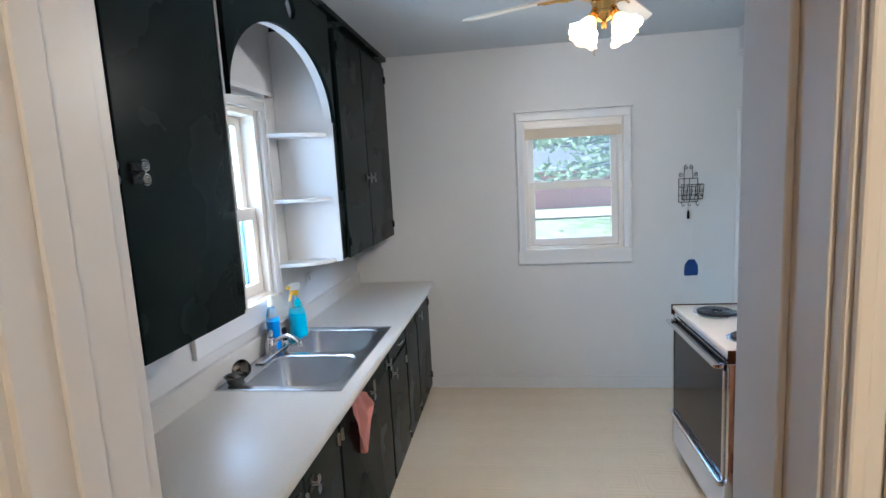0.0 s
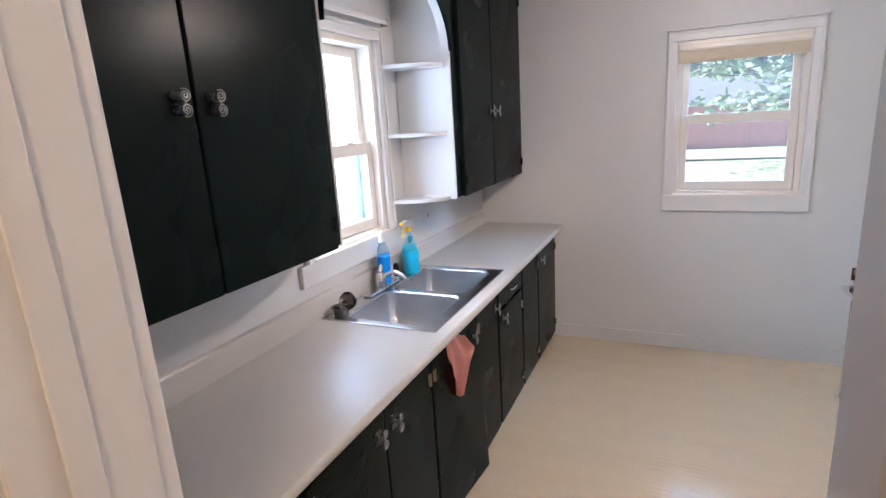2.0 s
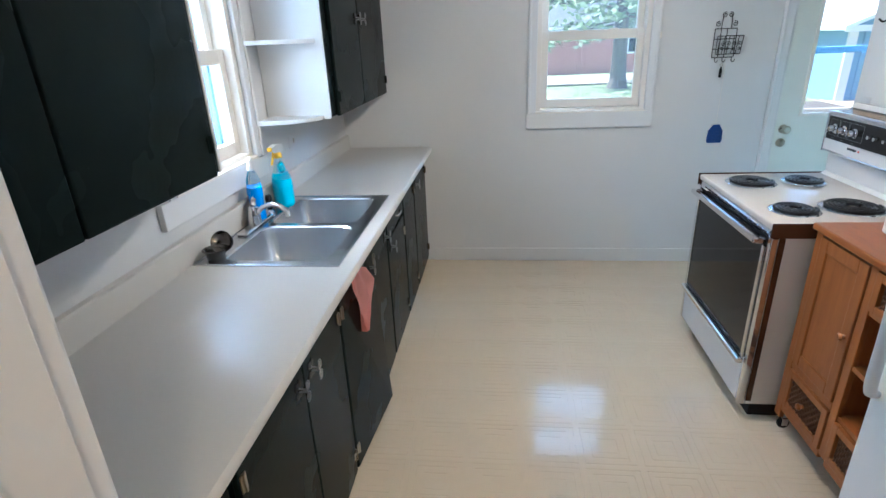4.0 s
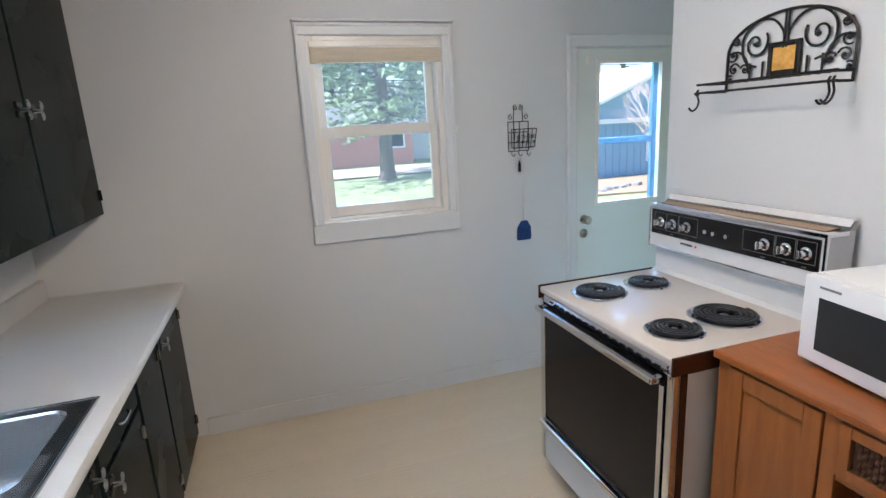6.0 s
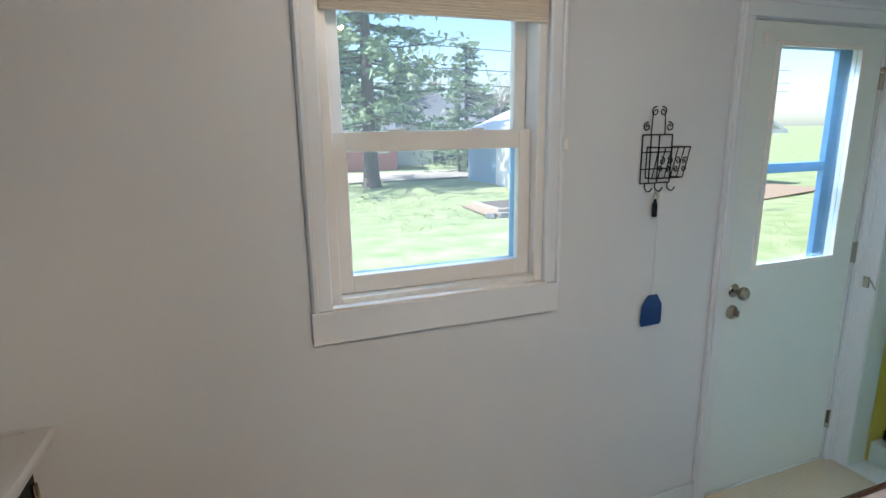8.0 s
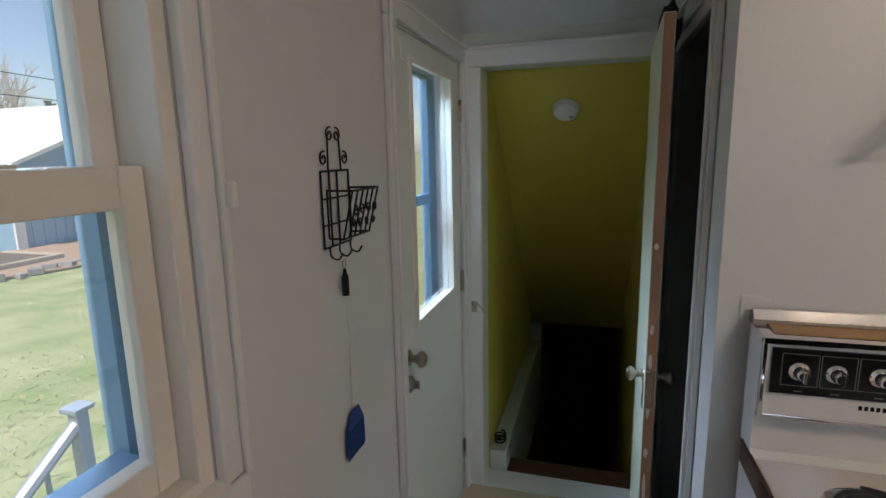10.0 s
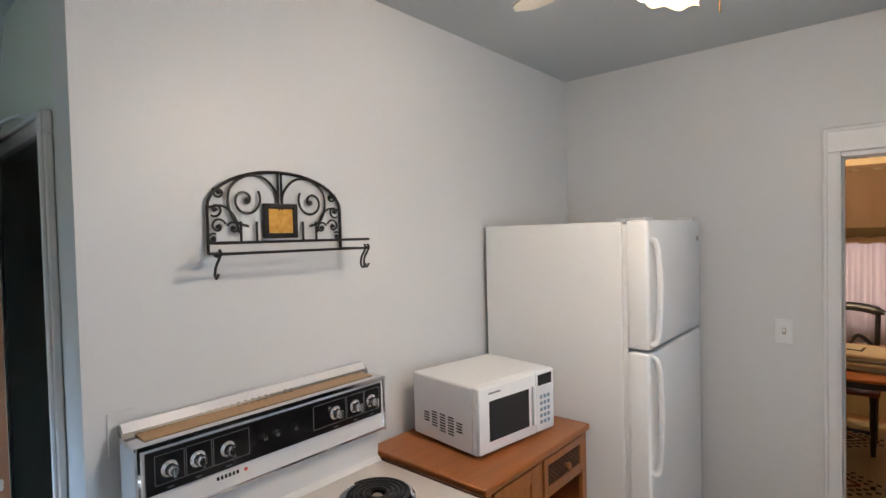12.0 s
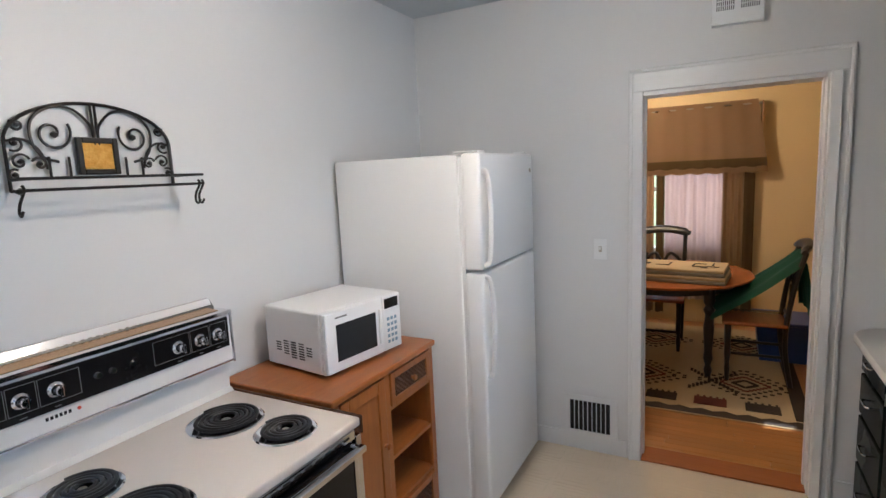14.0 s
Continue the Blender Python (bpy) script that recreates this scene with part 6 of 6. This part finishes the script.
# curtained window of the dining room
structure("window_frame_dining", boxes([(0.98, 1.02, RB - 0.10, RB + 0.02, 0.73, 2.02), (1.88, 1.92, RB - 0.10, RB + 0.02, 0.73, 2.02), (1.02, 1.88, RB - 0.10, RB + 0.02, 0.73, 0.77), (1.02, 1.88, RB - 0.10, RB + 0.02, 1.98, 2.02), (1.02, 1.88, RB - 0.07, RB - 0.03, 1.36, 1.40)], 0.003), TRIM)


def curtain(parent, name, x0, x1, z0, z1, y, mat, folds, depth, seed=0, flare=0.0, label=""):
    bm = bmesh.new()
    nx, nz = folds * 8, 10
    rows = []
    for j in range(nz + 1):
        f = j / nz
        xa, xb = x0 + flare * (-(1 - f)), x1 + flare * (1 - f)
        rows.append([bm.verts.new((xa + (xb - xa) * i / nx, y + depth * (0.5 + 0.5 * (1 - f)) * math.sin(2 * math.pi * folds * i / nx + seed + 0.5 * noise.noise(Vector((i * 0.2, f * 2, seed)))), z0 + (z1 - z0) * f + 0.006 * math.sin(i * 0.9) * (1 - f))) for i in range(nx + 1)])
    for a, b in zip(rows, rows[1:]):
        for i in range(nx):
            bm.faces.new((a[i], a[i + 1], b[i + 1], b[i]))
    bmesh.ops.solidify(bm, geom=bm.faces[:], thickness=0.0015)
    return part(name, bm, mat, parent, label, smooth=True)


SHEER = material("sheer_curtain", (0.50, 0.40, 0.36), 0.9, scale=5, fine=300, bump=0.1)
cu = thing("curtain", (1.35, RB, 1.4), "tan curtains with brown-banded valance and pale sheers, drawn shut", "curtain")
curtain(cu, "valance", 0.83, 2.25, 1.52, 2.19, RB + 0.13, CLOTH_TAN, 9, 0.009, 1, 0.10)
curtain(cu, "valance_band", 0.745, 2.27, 1.575, 1.655, RB + 0.147, CLOTH_BROWN, 9, 0.009, 1, 0.0)
part("rod", tube([(0.79, RB + 0.12, 2.15), (2.27, RB + 0.12, 2.15)], 0.010, 8), NICKEL, cu)
part("valance_return", box(0.785, 0.795, RB + 0.004, RB + 0.13, 1.56, 2.17), CLOTH_TAN, cu)
curtain(cu, "sheer", 1.03, 1.62, 0.25, 2.1, RB + 0.05, SHEER, 7, 0.018, 2)
curtain(cu, "panel", 0.92, 1.10, 0.10, 2.1, RB + 0.075, CLOTH_TAN, 3, 0.018, 3)
curtain(cu, "panel_band", 0.83, 0.92, 0.10, 2.1, RB + 0.085, CLOTH_BROWN, 1, 0.008, 3)
curtain(cu, "panel_band", 1.62, 1.70, 0.10, 2.1, RB + 0.085, CLOTH_BROWN, 1, 0.008, 3)
curtain(cu, "panel", 1.72, 1.84, 0.10, 2.1, RB + 0.075, CLOTH_TAN, 2, 0.018, 3)
curtain(cu, "panel_band", 1.86, 1.95, 0.10, 2.1, RB + 0.085, CLOTH_BROWN, 1, 0.008, 3)
chain = thing("fan_pull_chain", (1.25, -4.6, 2.1), "two small pull chains with pale bell ends, hanging over the table", "pull chain")
for x, z in ((1.275, 2.10), (1.235, 2.13)):
    part("chain", tube([(x, -4.6, z + 0.02), (x, -4.6, H - 0.001)], 0.0012, 5), BRASS, chain)
    part("bell", lathe([(0, 0.03), (0.004, 0.028), (0.009, 0.0), (0, 0.0)], (x, -4.6, z), seg=12), SASH, chain, smooth=True)

# ---- outdoors ----
GZ = -0.62


def ground_sheet():
    bm = bmesh.new()
    n = 60
    xs = [-3000, -300, -60] + [-30 + 90 * k / n for k in range(n + 1)] + [120, 400, 3000]
    ys = [-3000, -60] + [-12 + 90 * k / n for k in range(n + 1)] + [200, 600, 3000]
    g = [[bm.verts.new((x, y, GZ + (0.05 * noise.noise(Vector((x * 0.3, y * 0.3, 0))) if abs(x) < 60 and 1.5 < y < 80 else 0))) for x in xs] for y in ys]
    hole = lambda x0, x1, y0, y1: x1 > 3.6 and x0 < 7.7 and y1 > -1.5 and y0 < 0.3
    for j in range(len(ys) - 1):
        for i in range(len(xs) - 1):
            if not hole(xs[i], xs[i + 1], ys[j], ys[j + 1]):
                bm.faces.new((g[j][i], g[j][i + 1], g[j + 1][i + 1], g[j + 1][i]))
    return bm


structure("ground", ground_sheet(), material("lawn", (0.17, 0.26, 0.075), 0.95, colour2=(0.46, 0.44, 0.28), scale=1.6, fine=26, bump=0.9, amount=1.0))
rng = np.random.default_rng(3)
NB = 60000
gx, gy = rng.uniform(-6, 14, NB), 1.3 + 15 * rng.random(NB) ** 1.6
ga, gh = rng.uniform(0, 6.28, NB), rng.uniform(-0.01, 0.004, NB)
lean = rng.normal(0, 0.06, (NB, 2))
wdt = 0.004 + 0.0008 * gy
gv = np.zeros((NB, 3, 3))
gv[:, 0] = np.c_[gx - wdt * np.cos(ga), gy - wdt * np.sin(ga), np.full(NB, GZ - 0.01)]
gv[:, 1] = np.c_[gx + wdt * np.cos(ga), gy + wdt * np.sin(ga), np.full(NB, GZ - 0.01)]
gv[:, 2] = np.c_[gx + lean[:, 0], gy + lean[:, 1], GZ + 0.02 + gh]
me = bpy.data.meshes.new("grass")
me.from_pydata(gv.reshape(-1, 3).tolist(), [], np.arange(3 * NB).reshape(-1, 3).tolist())
me.materials.append(GRASS)
tagged(new("grass", me), "short patchy spring lawn, green with straw-coloured spots", "grass", kind="stuff")

GRAVEL = material("pale_gravel", (0.42, 0.37, 0.30), 0.95, scale=3, fine=30, bump=0.4)
bm = prism([(-20, 21.6), (0, 21.2), (8, 21.5), (30, 23.5), (30, 27), (8, 26.4), (-20, 26.0)], GZ + 0.04, GZ + 0.075)
structure("road", bm, GRAVEL, "pale gravel drive beyond the lawn")
bm = prism([(6.9, 10.9), (9.3, 9.9), (12, 9.4), (16, 10.0), (20, 11.0), (20, 13.4), (9.0, 13.4), (7.0, 12.9)], GZ + 0.03, GZ + 0.062)
structure("pavement", bm, material("bare_soil", (0.36, 0.26, 0.18), 0.95, scale=3, fine=20, bump=0.5), "bare pinkish soil by the shed")

REDSIDE = material("red_siding", (0.46, 0.20, 0.17), 0.6, bump=0.1)
WHITEPAINT = material("white_siding", (0.72, 0.73, 0.74), 0.6, bump=0.05)
STEELBLUE = material("blue_steel_siding", (0.24, 0.38, 0.53), 0.45, bump=0.03)
ROOFWHITE = material("white_metal_roof", (0.75, 0.76, 0.76), 0.4, bump=0.03)
ROOFGREY = material("grey_shingles", (0.16, 0.16, 0.17), 0.9, scale=4, fine=20, bump=0.4)


def outbuilding(name, label, x0, x1, y0, y1, zw, zr, wall_mat, roof_mat, boards, ridge="x", step=0.2):
    b = thing(name, ((x0 + x1) / 2, (y0 + y1) / 2, GZ), label, "building")
    part("wall", box(x0, x1, y0, y1, GZ - 0.1, zw), wall_mat, b)
    bm = bmesh.new()
    if boards == "lap":
        k = 0
        while GZ + step * (k + 1) < zw:
            own = bmesh.new()
            z = GZ + step * k
            prism([(y0 - 0.004, z + step), (y0 - 0.004, z), (y0 - 0.03, z), (y0 - 0.012, z + step)], x0, x1, at=lambda u, v, w: (w, u, v), bm=bm)
            k += 1
        part("siding", bm, wall_mat, b, kind="stuff")
    elif boards == "rib":
        n = int((x1 - x0) / 0.3)
        for k in range(n):
            box(x0 + 0.3 * k + 0.1, x0 + 0.3 * k + 0.15, y0 - 0.025, y0 - 0.002, GZ, zw, bm=bm)
        part("siding_ribs", bm, wall_mat, b, kind="stuff")
    o = 0.35
    if ridge == "x":
        yr = (y0 + y1) / 2
        part("roof", prism([(y0 - o, zw - 0.05), (yr, zr), (y1 + o, zw - 0.05), (y1 + o, zw + 0.05), (yr, zr + 0.12), (y0 - o, zw + 0.05)], x0 - o, x1 + o, at=lambda u, v, w: (w, u, v)), roof_mat, b)
        part("gable", prism([(y0, zw), (y1, zw), (yr, zr - 0.02)], x0, x1, at=lambda u, v, w: (w, u, v)), wall_mat, b)
    else:
        xr = (x0 + x1) / 2
        part("roof", prism([(x0 - o, zw - 0.05), (xr, zr), (x1 + o, zw - 0.05), (x1 + o, zw + 0.05), (xr, zr + 0.12), (x0 - o, zw + 0.05)], y0 - o, y1 + o, at=lambda u, v, w: (u, w, v)), roof_mat, b)
        part("gable", prism([(x0, zw), (x1, zw), (xr, zr - 0.02)], y0, y1, at=lambda u, v, w: (u, w, v)), wall_mat, b)
    part("fascia", box(x0 - o, x1 + o, y0 - o - 0.03, y0 - o - 0.005, zw - 0.10, zw + 0.06), WHITEPAINT, b)
    return b


shed = outbuilding("blue_shed", "blue steel shed with a white metal roof, at the lawn's edge", 10.8, 20.0, 13.3, 21.2, 1.42, 3.35, STEELBLUE, ROOFWHITE, "rib", ridge="y")
w = part("window", box(14.2, 15.2, 13.25, 13.27, 0.0, 0.85), PANEL, shed)
part("frame", boxes([(14.1, 14.2, 13.23, 13.275, -0.1, 0.95), (15.2, 15.3, 13.23, 13.275, -0.1, 0.95), (14.2, 15.2, 13.23, 13.275, 0.85, 0.95), (14.2, 15.2, 13.23, 13.275, -0.1, 0.0), (14.65, 14.75, 13.23, 13.275, 0.0, 0.85)]), WHITEPAINT, w)
part("corner_post", box(10.74, 10.98, 13.2, 13.27, GZ, 1.38), WHITEPAINT, shed)
part("door", box(10.75, 10.79, 15.6, 18.2, GZ, 1.2), WHITEPAINT, shed)
barn = outbuilding("red_outbuilding", "red board-sided outbuilding beyond the gravel drive", -9.0, 9.4, 28.5, 33, 1.75, 3.1, REDSIDE, ROOFGREY, "lap", step=0.22)
w = part("window", box(8.1, 8.8, 28.42, 28.46, 0.5, 1.2), PANEL, barn)
part("frame", boxes([(8.0, 8.1, 28.40, 28.462, 0.4, 1.3), (8.8, 8.9, 28.40, 28.462, 0.4, 1.3), (8.1, 8.8, 28.40, 28.462, 1.2, 1.3), (8.1, 8.8, 28.40, 28.462, 0.4, 0.5)]), WHITEPAINT, w)
gar = outbuilding("white_garage", "white garage with an open dark doorway, beyond the drive", 9.9, 19.0, 33.0, 40, 2.1, 4.2, WHITEPAINT, ROOFGREY, "lap", step=0.2)
# flat blue-black panel on the wall stands in for the shaded opening
part("doorway", box(13.2, 17.5, 32.93, 32.965, GZ, 1.7), material("doorway_dark", (0.05, 0.07, 0.11), 0.5, bump=0.02), gar)

LEAF = material("spruce_needles", (0.20, 0.27, 0.17), 0.85, colour2=(0.34, 0.38, 0.20), scale=0.8, fine=4, bump=0.2, amount=0.8)
BARK = material("bark", (0.14, 0.11, 0.09), 0.9, scale=4, fine=30, bump=0.6)
TWIG = material("pale_twigs", (0.44, 0.38, 0.30), 0.9, bump=0.2)


def conifer(place, height, spread, base, seed, tufts, label, trunk_r=0.33):
    t = thing("conifer", place, label, "tree", "trees")
    rg = np.random.default_rng(seed)
    part("trunk", lathe([(trunk_r * 1.5, -0.1), (trunk_r * 1.1, 0.25), (trunk_r * 0.9, 1.0), (trunk_r * 0.7, height * 0.45), (0.04, height * 0.97), (0, height)], (0, 0, 0), seg=14), BARK, t, local=True, smooth=True)
    limbs, vs, fs = bmesh.new(), [], []
    tips = []
    nl = int(height * 9)
    for k in range(nl):
        f = (k + rg.random()) / nl
        z = base + (height - base) * f
        L = spread * (1 - f) ** 0.75 * rg.uniform(0.55, 1.1) + 0.25
        a = rg.uniform(0, 6.283)
        d = Vector((math.cos(a), math.sin(a), 0))
        p = [Vector((0, 0, z)) + d * L * s + Vector((0, 0, -0.18 * L * s + 0.22 * L * s * s * rg.uniform(0.2, 1))) for s in (0, 0.35, 0.7, 1.0)]
        tube(p, [0.05, 0.035, 0.022, 0.008], 5, limbs)
        tips.append((p, L))
    part("limbs", limbs, BARK, t, local=True)
    for p, L in tips:
        for s in range(tufts):
            u = rg.uniform(0.2, 1.05)
            i = min(int(u * 3), 2)
            q = p[i].lerp(p[i + 1], min(u * 3 - i, 1)) + Vector(rg.normal(0, 0.10 + 0.10 * L * u * 0.5, 3)) * Vector((1, 1, 0.5))
            ax = Vector(rg.normal(0, 1, 3))
            ax.z = ax.z * 0.35 - 0.2
            ax.normalize()
            sd = ax.cross(Vector(rg.normal(0, 1, 3))).normalized()
            ln, wd = rg.uniform(0.14, 0.32), rg.uniform(0.05, 0.11)
            n = len(vs)
            vs += [q - ax * ln * 0.5, q + sd * wd, q + ax * ln, q - sd * wd]
            fs.append((n, n + 1, n + 2, n + 3))
    me = bpy.data.meshes.new("crown")
    me.from_pydata([tuple(v) for v in vs], [], fs)
    me.materials.append(LEAF)
    o = new("crown", me)
    o.parent = t
    return t


def bare_tree(place, height, seed, label, mat=TWIG, levels=4, r=0.16):
    t = thing("bare_tree", place, label, "tree", "trees")
    rg = np.random.default_rng(seed)
    bm, tw = bmesh.new(), bmesh.new()

    def grow(p, d, L, rad, lv):
        e = p + d * L
        mid = p + d * L * 0.5 + Vector(rg.normal(0, 0.04 * L, 3))
        tube([p, mid, e], [rad, rad * 0.8, rad * 0.55], 5 if lv > 1 else 3, bm if lv >= levels - 1 else tw)
        if lv == 0:
            return
        for k in range(4 if lv > 1 else 5):
            nd = (d + Vector(rg.normal(0, 0.42, 3)) + Vector((0, 0, 0.12))).normalized()
            grow(p.lerp(e, rg.uniform(0.45, 1.0)), nd, L * rg.uniform(0.5, 0.8), rad * 0.5, lv - 1)
    grow(Vector((0, 0, -0.05)), Vector((0.05, 0, 1)), height * 0.36, r, levels)
    part("trunk", bm, BARK if mat is TWIG else mat, t, local=True)
    part("twigs", tw, mat, t, local=True)
    return t


conifer((5.88, 19.8, GZ), 11.5, 5.0, 2.2, 11, 70, "tall old spruce with a thick bare lower trunk, on the lawn")
c2 = conifer((0, 0, 0), 8.5, 3.9, 0.4, 12, 44, "bushy spruce in the far tree line", 0.2)
spots = [(13.8, 28.5, 0.85), (16.6, 27.5, 0.62), (11.9, 25.0, 0.5), (1.5, 40, 1.5), (6.3, 40, 1.5), (4.5, 36.5, 1.2), (8.2, 38, 1.3), (11.5, 36, 1.0), (3.2, 41, 1.4), (10.5, 44, 1.15), (14.5, 46, 0.9), (-4, 42, 1.1), (20, 45, 1.0), (27, 42, 0.9), (-12, 44, 1.2), (36, 44, 1.0)]
for k, (x, y, s) in enumerate(spots):
    m = pose(x, y, GZ, 0, 0, 50 * k) @ Matrix.Scale(s, 4)
    if k == 0:
        c2.matrix_basis = m
    else:
        copy_thing(c2, m)
b1 = bare_tree((12.6, 36.0, GZ), 8.5, 21, "leafless spreading tree in the far tree line")
b2 = bare_tree((0, 0, 0), 7.0, 22, "leafless tree with pale twigs, in the far tree line")
for k, (x, y, s) in enumerate([(15.0, 27.5, 1.1), (20.5, 28.0, 1.25), (26.5, 26.0, 1.3), (19.5, 34.0, 1.0), (24.0, 33.5, 1.25), (34, 33, 1.3), (15.5, 42, 1.4), (8.0, 46, 1.3), (-6, 46, 1.3), (1, 47, 1.2), (40, 36, 1.2), (22, 48, 1.5)]):
    m = pose(x, y, GZ, 0, 0, 77 * k) @ Matrix.Scale(s, 4)
    if k == 0:
        b2.matrix_basis = m
    else:
        copy_thing(b2, m)
BLOSSOM = material("pinkish_twigs", (0.62, 0.50, 0.46), 0.9, bump=0.1)
bush = bare_tree((11.9, 9.9, GZ), 4.4, 31, "low spreading tree with pale pinkish twigs, near the shed", mat=BLOSSOM, levels=5, r=0.06)

# garden bed, steps with railing, wires
bed = thing("garden_bed", (8.75, 11.9, GZ), "raised garden bed edged with weathered timbers and stones", "garden bed")
part("edging", boxes([(7.3, 10.2, 11.0, 11.12, GZ + 0.03, GZ + 0.17), (7.3, 7.42, 11.12, 12.8, GZ + 0.03, GZ + 0.17), (10.08, 10.2, 11.12, 12.8, GZ + 0.03, GZ + 0.17)], 0.02), TWIG, bed)
part("soil", box(7.42, 10.08, 11.12, 12.8, GZ + 0.02, GZ + 0.13), BARK, bed)
STONE = material("grey_stone", (0.28, 0.27, 0.26), 0.9, scale=8, fine=40, bump=0.4, spread=0.2)
first = None
rg = random.Random(9)
for k in range(16):
    x, y = 6.9 + 0.33 * k, 10.6 - 0.5 * math.sin(k * 0.25) + rg.uniform(-0.1, 0.1)
    m = pose(x, y, GZ + 0.03, 0, 0, rg.uniform(0, 360)) @ Matrix.Scale(rg.uniform(0.7, 1.3), 4)
    if first is None:
        first = thing("edging_stone", (0, 0, 0), "rough grey stone block edging the garden bed", "stone", "edging stones")
        bm = box(-0.15, 0.15, -0.10, 0.10, -0.04, 0.14, 0.03)
        for v in bm.verts:
            v.co += Vector(noise.noise_vector(v.co * 9)) * 0.02
        part("stone", bm, STONE, first, local=True)
        first.matrix_basis = m
    else:
        copy_thing(first, m)
RAIL = material("grey_metal_rail", (0.33, 0.36, 0.40), 0.45, 0.3, bump=0.03)
steps = thing("back_steps", (3.0, 0.6, GZ), "small concrete back landing with steps down to the lawn", "steps")
part("landing", box(2.50, 3.95, 0.18, 0.98, GZ - 0.05, -0.06, 0.01), STONE, steps)
part("step", box(2.20, 2.495, 0.18, 0.98, GZ - 0.05, -0.25, 0.01), STONE, steps)
part("step", box(1.90, 2.195, 0.18, 0.98, GZ - 0.05, -0.43, 0.01), STONE, steps)
rail = thing("hand_rail", (2.48, 0.9, -0.06), "grey metal hand rail beside the back steps", "hand rail")
part("post", box(2.475, 2.515, 0.90, 0.94, -0.062, 0.86, 0.004), RAIL, rail)
part("post_cap", box(2.462, 2.528, 0.887, 0.953, 0.861, 0.878, 0.004), RAIL, rail)
part("post", box(1.80, 1.84, 0.90, 0.94, GZ, 0.34, 0.004), RAIL, rail)
part("top_rail", tube([(2.50, 0.92, 0.83), (1.80, 0.92, 0.34)], 0.020, 8), RAIL, rail)
part("bottom_rail", tube([(2.48, 0.92, 0.12), (1.82, 0.92, -0.34)], 0.014, 8), RAIL, rail)
for k in range(5):
    x = 2.38 - 0.115 * k
    part("baluster", tube([(x, 0.92, 0.83 - (2.5 - x) * 0.70), (x, 0.92, 0.13 - (2.5 - x) * 0.70)], 0.008, 6), RAIL, rail)
hoop = thing("wire_hoop", (1.9, 2.2, GZ), "small pale wire hoop stuck in the lawn", "hoop")
part("wire", tube(smooth_line([(1.80, 1.9, GZ - 0.02), (1.80, 1.9, GZ + 0.17), (1.84, 1.9, GZ + 0.2), (2.06, 1.9, GZ + 0.2), (2.10, 1.9, GZ + 0.17), (2.10, 1.9, GZ - 0.02)], 4), 0.008, 6), RAIL, hoop)
for k, (z0, z1) in enumerate(((6.4, 5.6), (5.2, 4.7), (4.2, 4.1))):
    cbl = thing("overhead_wire", (10, 22, 5), "dark overhead wire sagging across the sky", "wire", "overhead wires")
    part("cable", tube([(-20 + 60 * s, 20 + 8 * s, z0 + (z1 - z0) * s - 1.2 * (0.25 - (s - 0.5) ** 2)) for s in [q / 16 for q in range(17)]], 0.02, 5), PANEL, cbl)

# ---- floors made of pieces ----
plank = bmesh.new()
box(-0.5, 0.5, -0.0275, 0.0275, -0.012, 0.0, 0.0012, plank, 1)
pm = bpy.data.meshes.new("board")
plank.to_mesh(pm), plank.free()
pm.materials.append(material("strip_oak", (0.42, 0.19, 0.055), 0.3, colour2=(0.30, 0.12, 0.035), scale=5, fine=40, bump=0.03, stretch=(1, 12, 1), amount=0.8, spread=0.16))
fl = structure("floor_dining", box(DX0 - 0.1, DX1 + 0.1, DY0 - 0.1, DY1 + 0.006, -0.06, -0.013), DARK)
rg = random.Random(2)
for j in range(12):
    y = DY1 - 0.03 - 0.057 * j
    x = DX0 + 0.5 - rg.uniform(0, 0.6)
    while x < 2.9:
        o = new("board", pm)
        o.parent = fl
        o.matrix_basis = pose(x, y, 0)
        x += 1.002
bm = bmesh.new()
for j in range(12, 50):
    y = DY1 - 0.03 - 0.057 * j
    x = DX0 + 0.5 - rg.uniform(0, 0.6)
    while x < DX1 + 0.4:
        box(x - 0.5, min(x + 0.5, DX1), y - 0.0275, y + 0.0275, -0.012, 0.0, bm=bm)
        x += 1.002
part("far_boards", bm, pm.materials[0], fl, kind="stuff")

# embossed linoleum: square blocks, each with a nested line figure
TS = 0.229
lino = material("linoleum", (0.67, 0.565, 0.42), 0.10, specular=0.6, coat=0.35, colour2=(0.60, 0.50, 0.36), scale=1.3, fine=14, bump=0.05, amount=0.8, spread=0.0)
tile = bmesh.new()
g = 0.0


def frame_lines(a, b, h):
    for r in ((-b, b, -b, -a), (-b, b, a, b), (-b, -a, -a, a), (a, b, -a, a)):
        box(*r, 0.0, h, bm=tile)


q = TS / 2 - g
for a, b, h in ((q - 0.012, q, 0.0030), (q - 0.038, q - 0.016, 0.0031), (0.042, 0.064, 0.0030), (0.0, 0.0, 0)):
    if b:
        frame_lines(a, b, h)
box(-0.036, 0.036, -0.036, 0.036, 0.0, 0.0027, bm=tile)
box(-q, q, -q, q, -0.001, 0.0022, bm=tile)
tm = bpy.data.meshes.new("tile")
tile.to_mesh(tm), tile.free()
tm.materials.append(lino)
floor_ob = bpy.data.objects["floor"]
n = 0
for j in range(15):
    for i in range(17):
        x, y = 0.60 + TS * (i - 0.0), -TS / 2 - TS * j - 0.002
        if x > 3.78 or (x > W + 0.0 and y < -0.87 + TS / 2) or x < 0.55 or y < S + 0.05:
            continue
        o = new("tile", tm)
        o.parent = floor_ob
        o.matrix_basis = pose(x, y, 0)
        n += 1
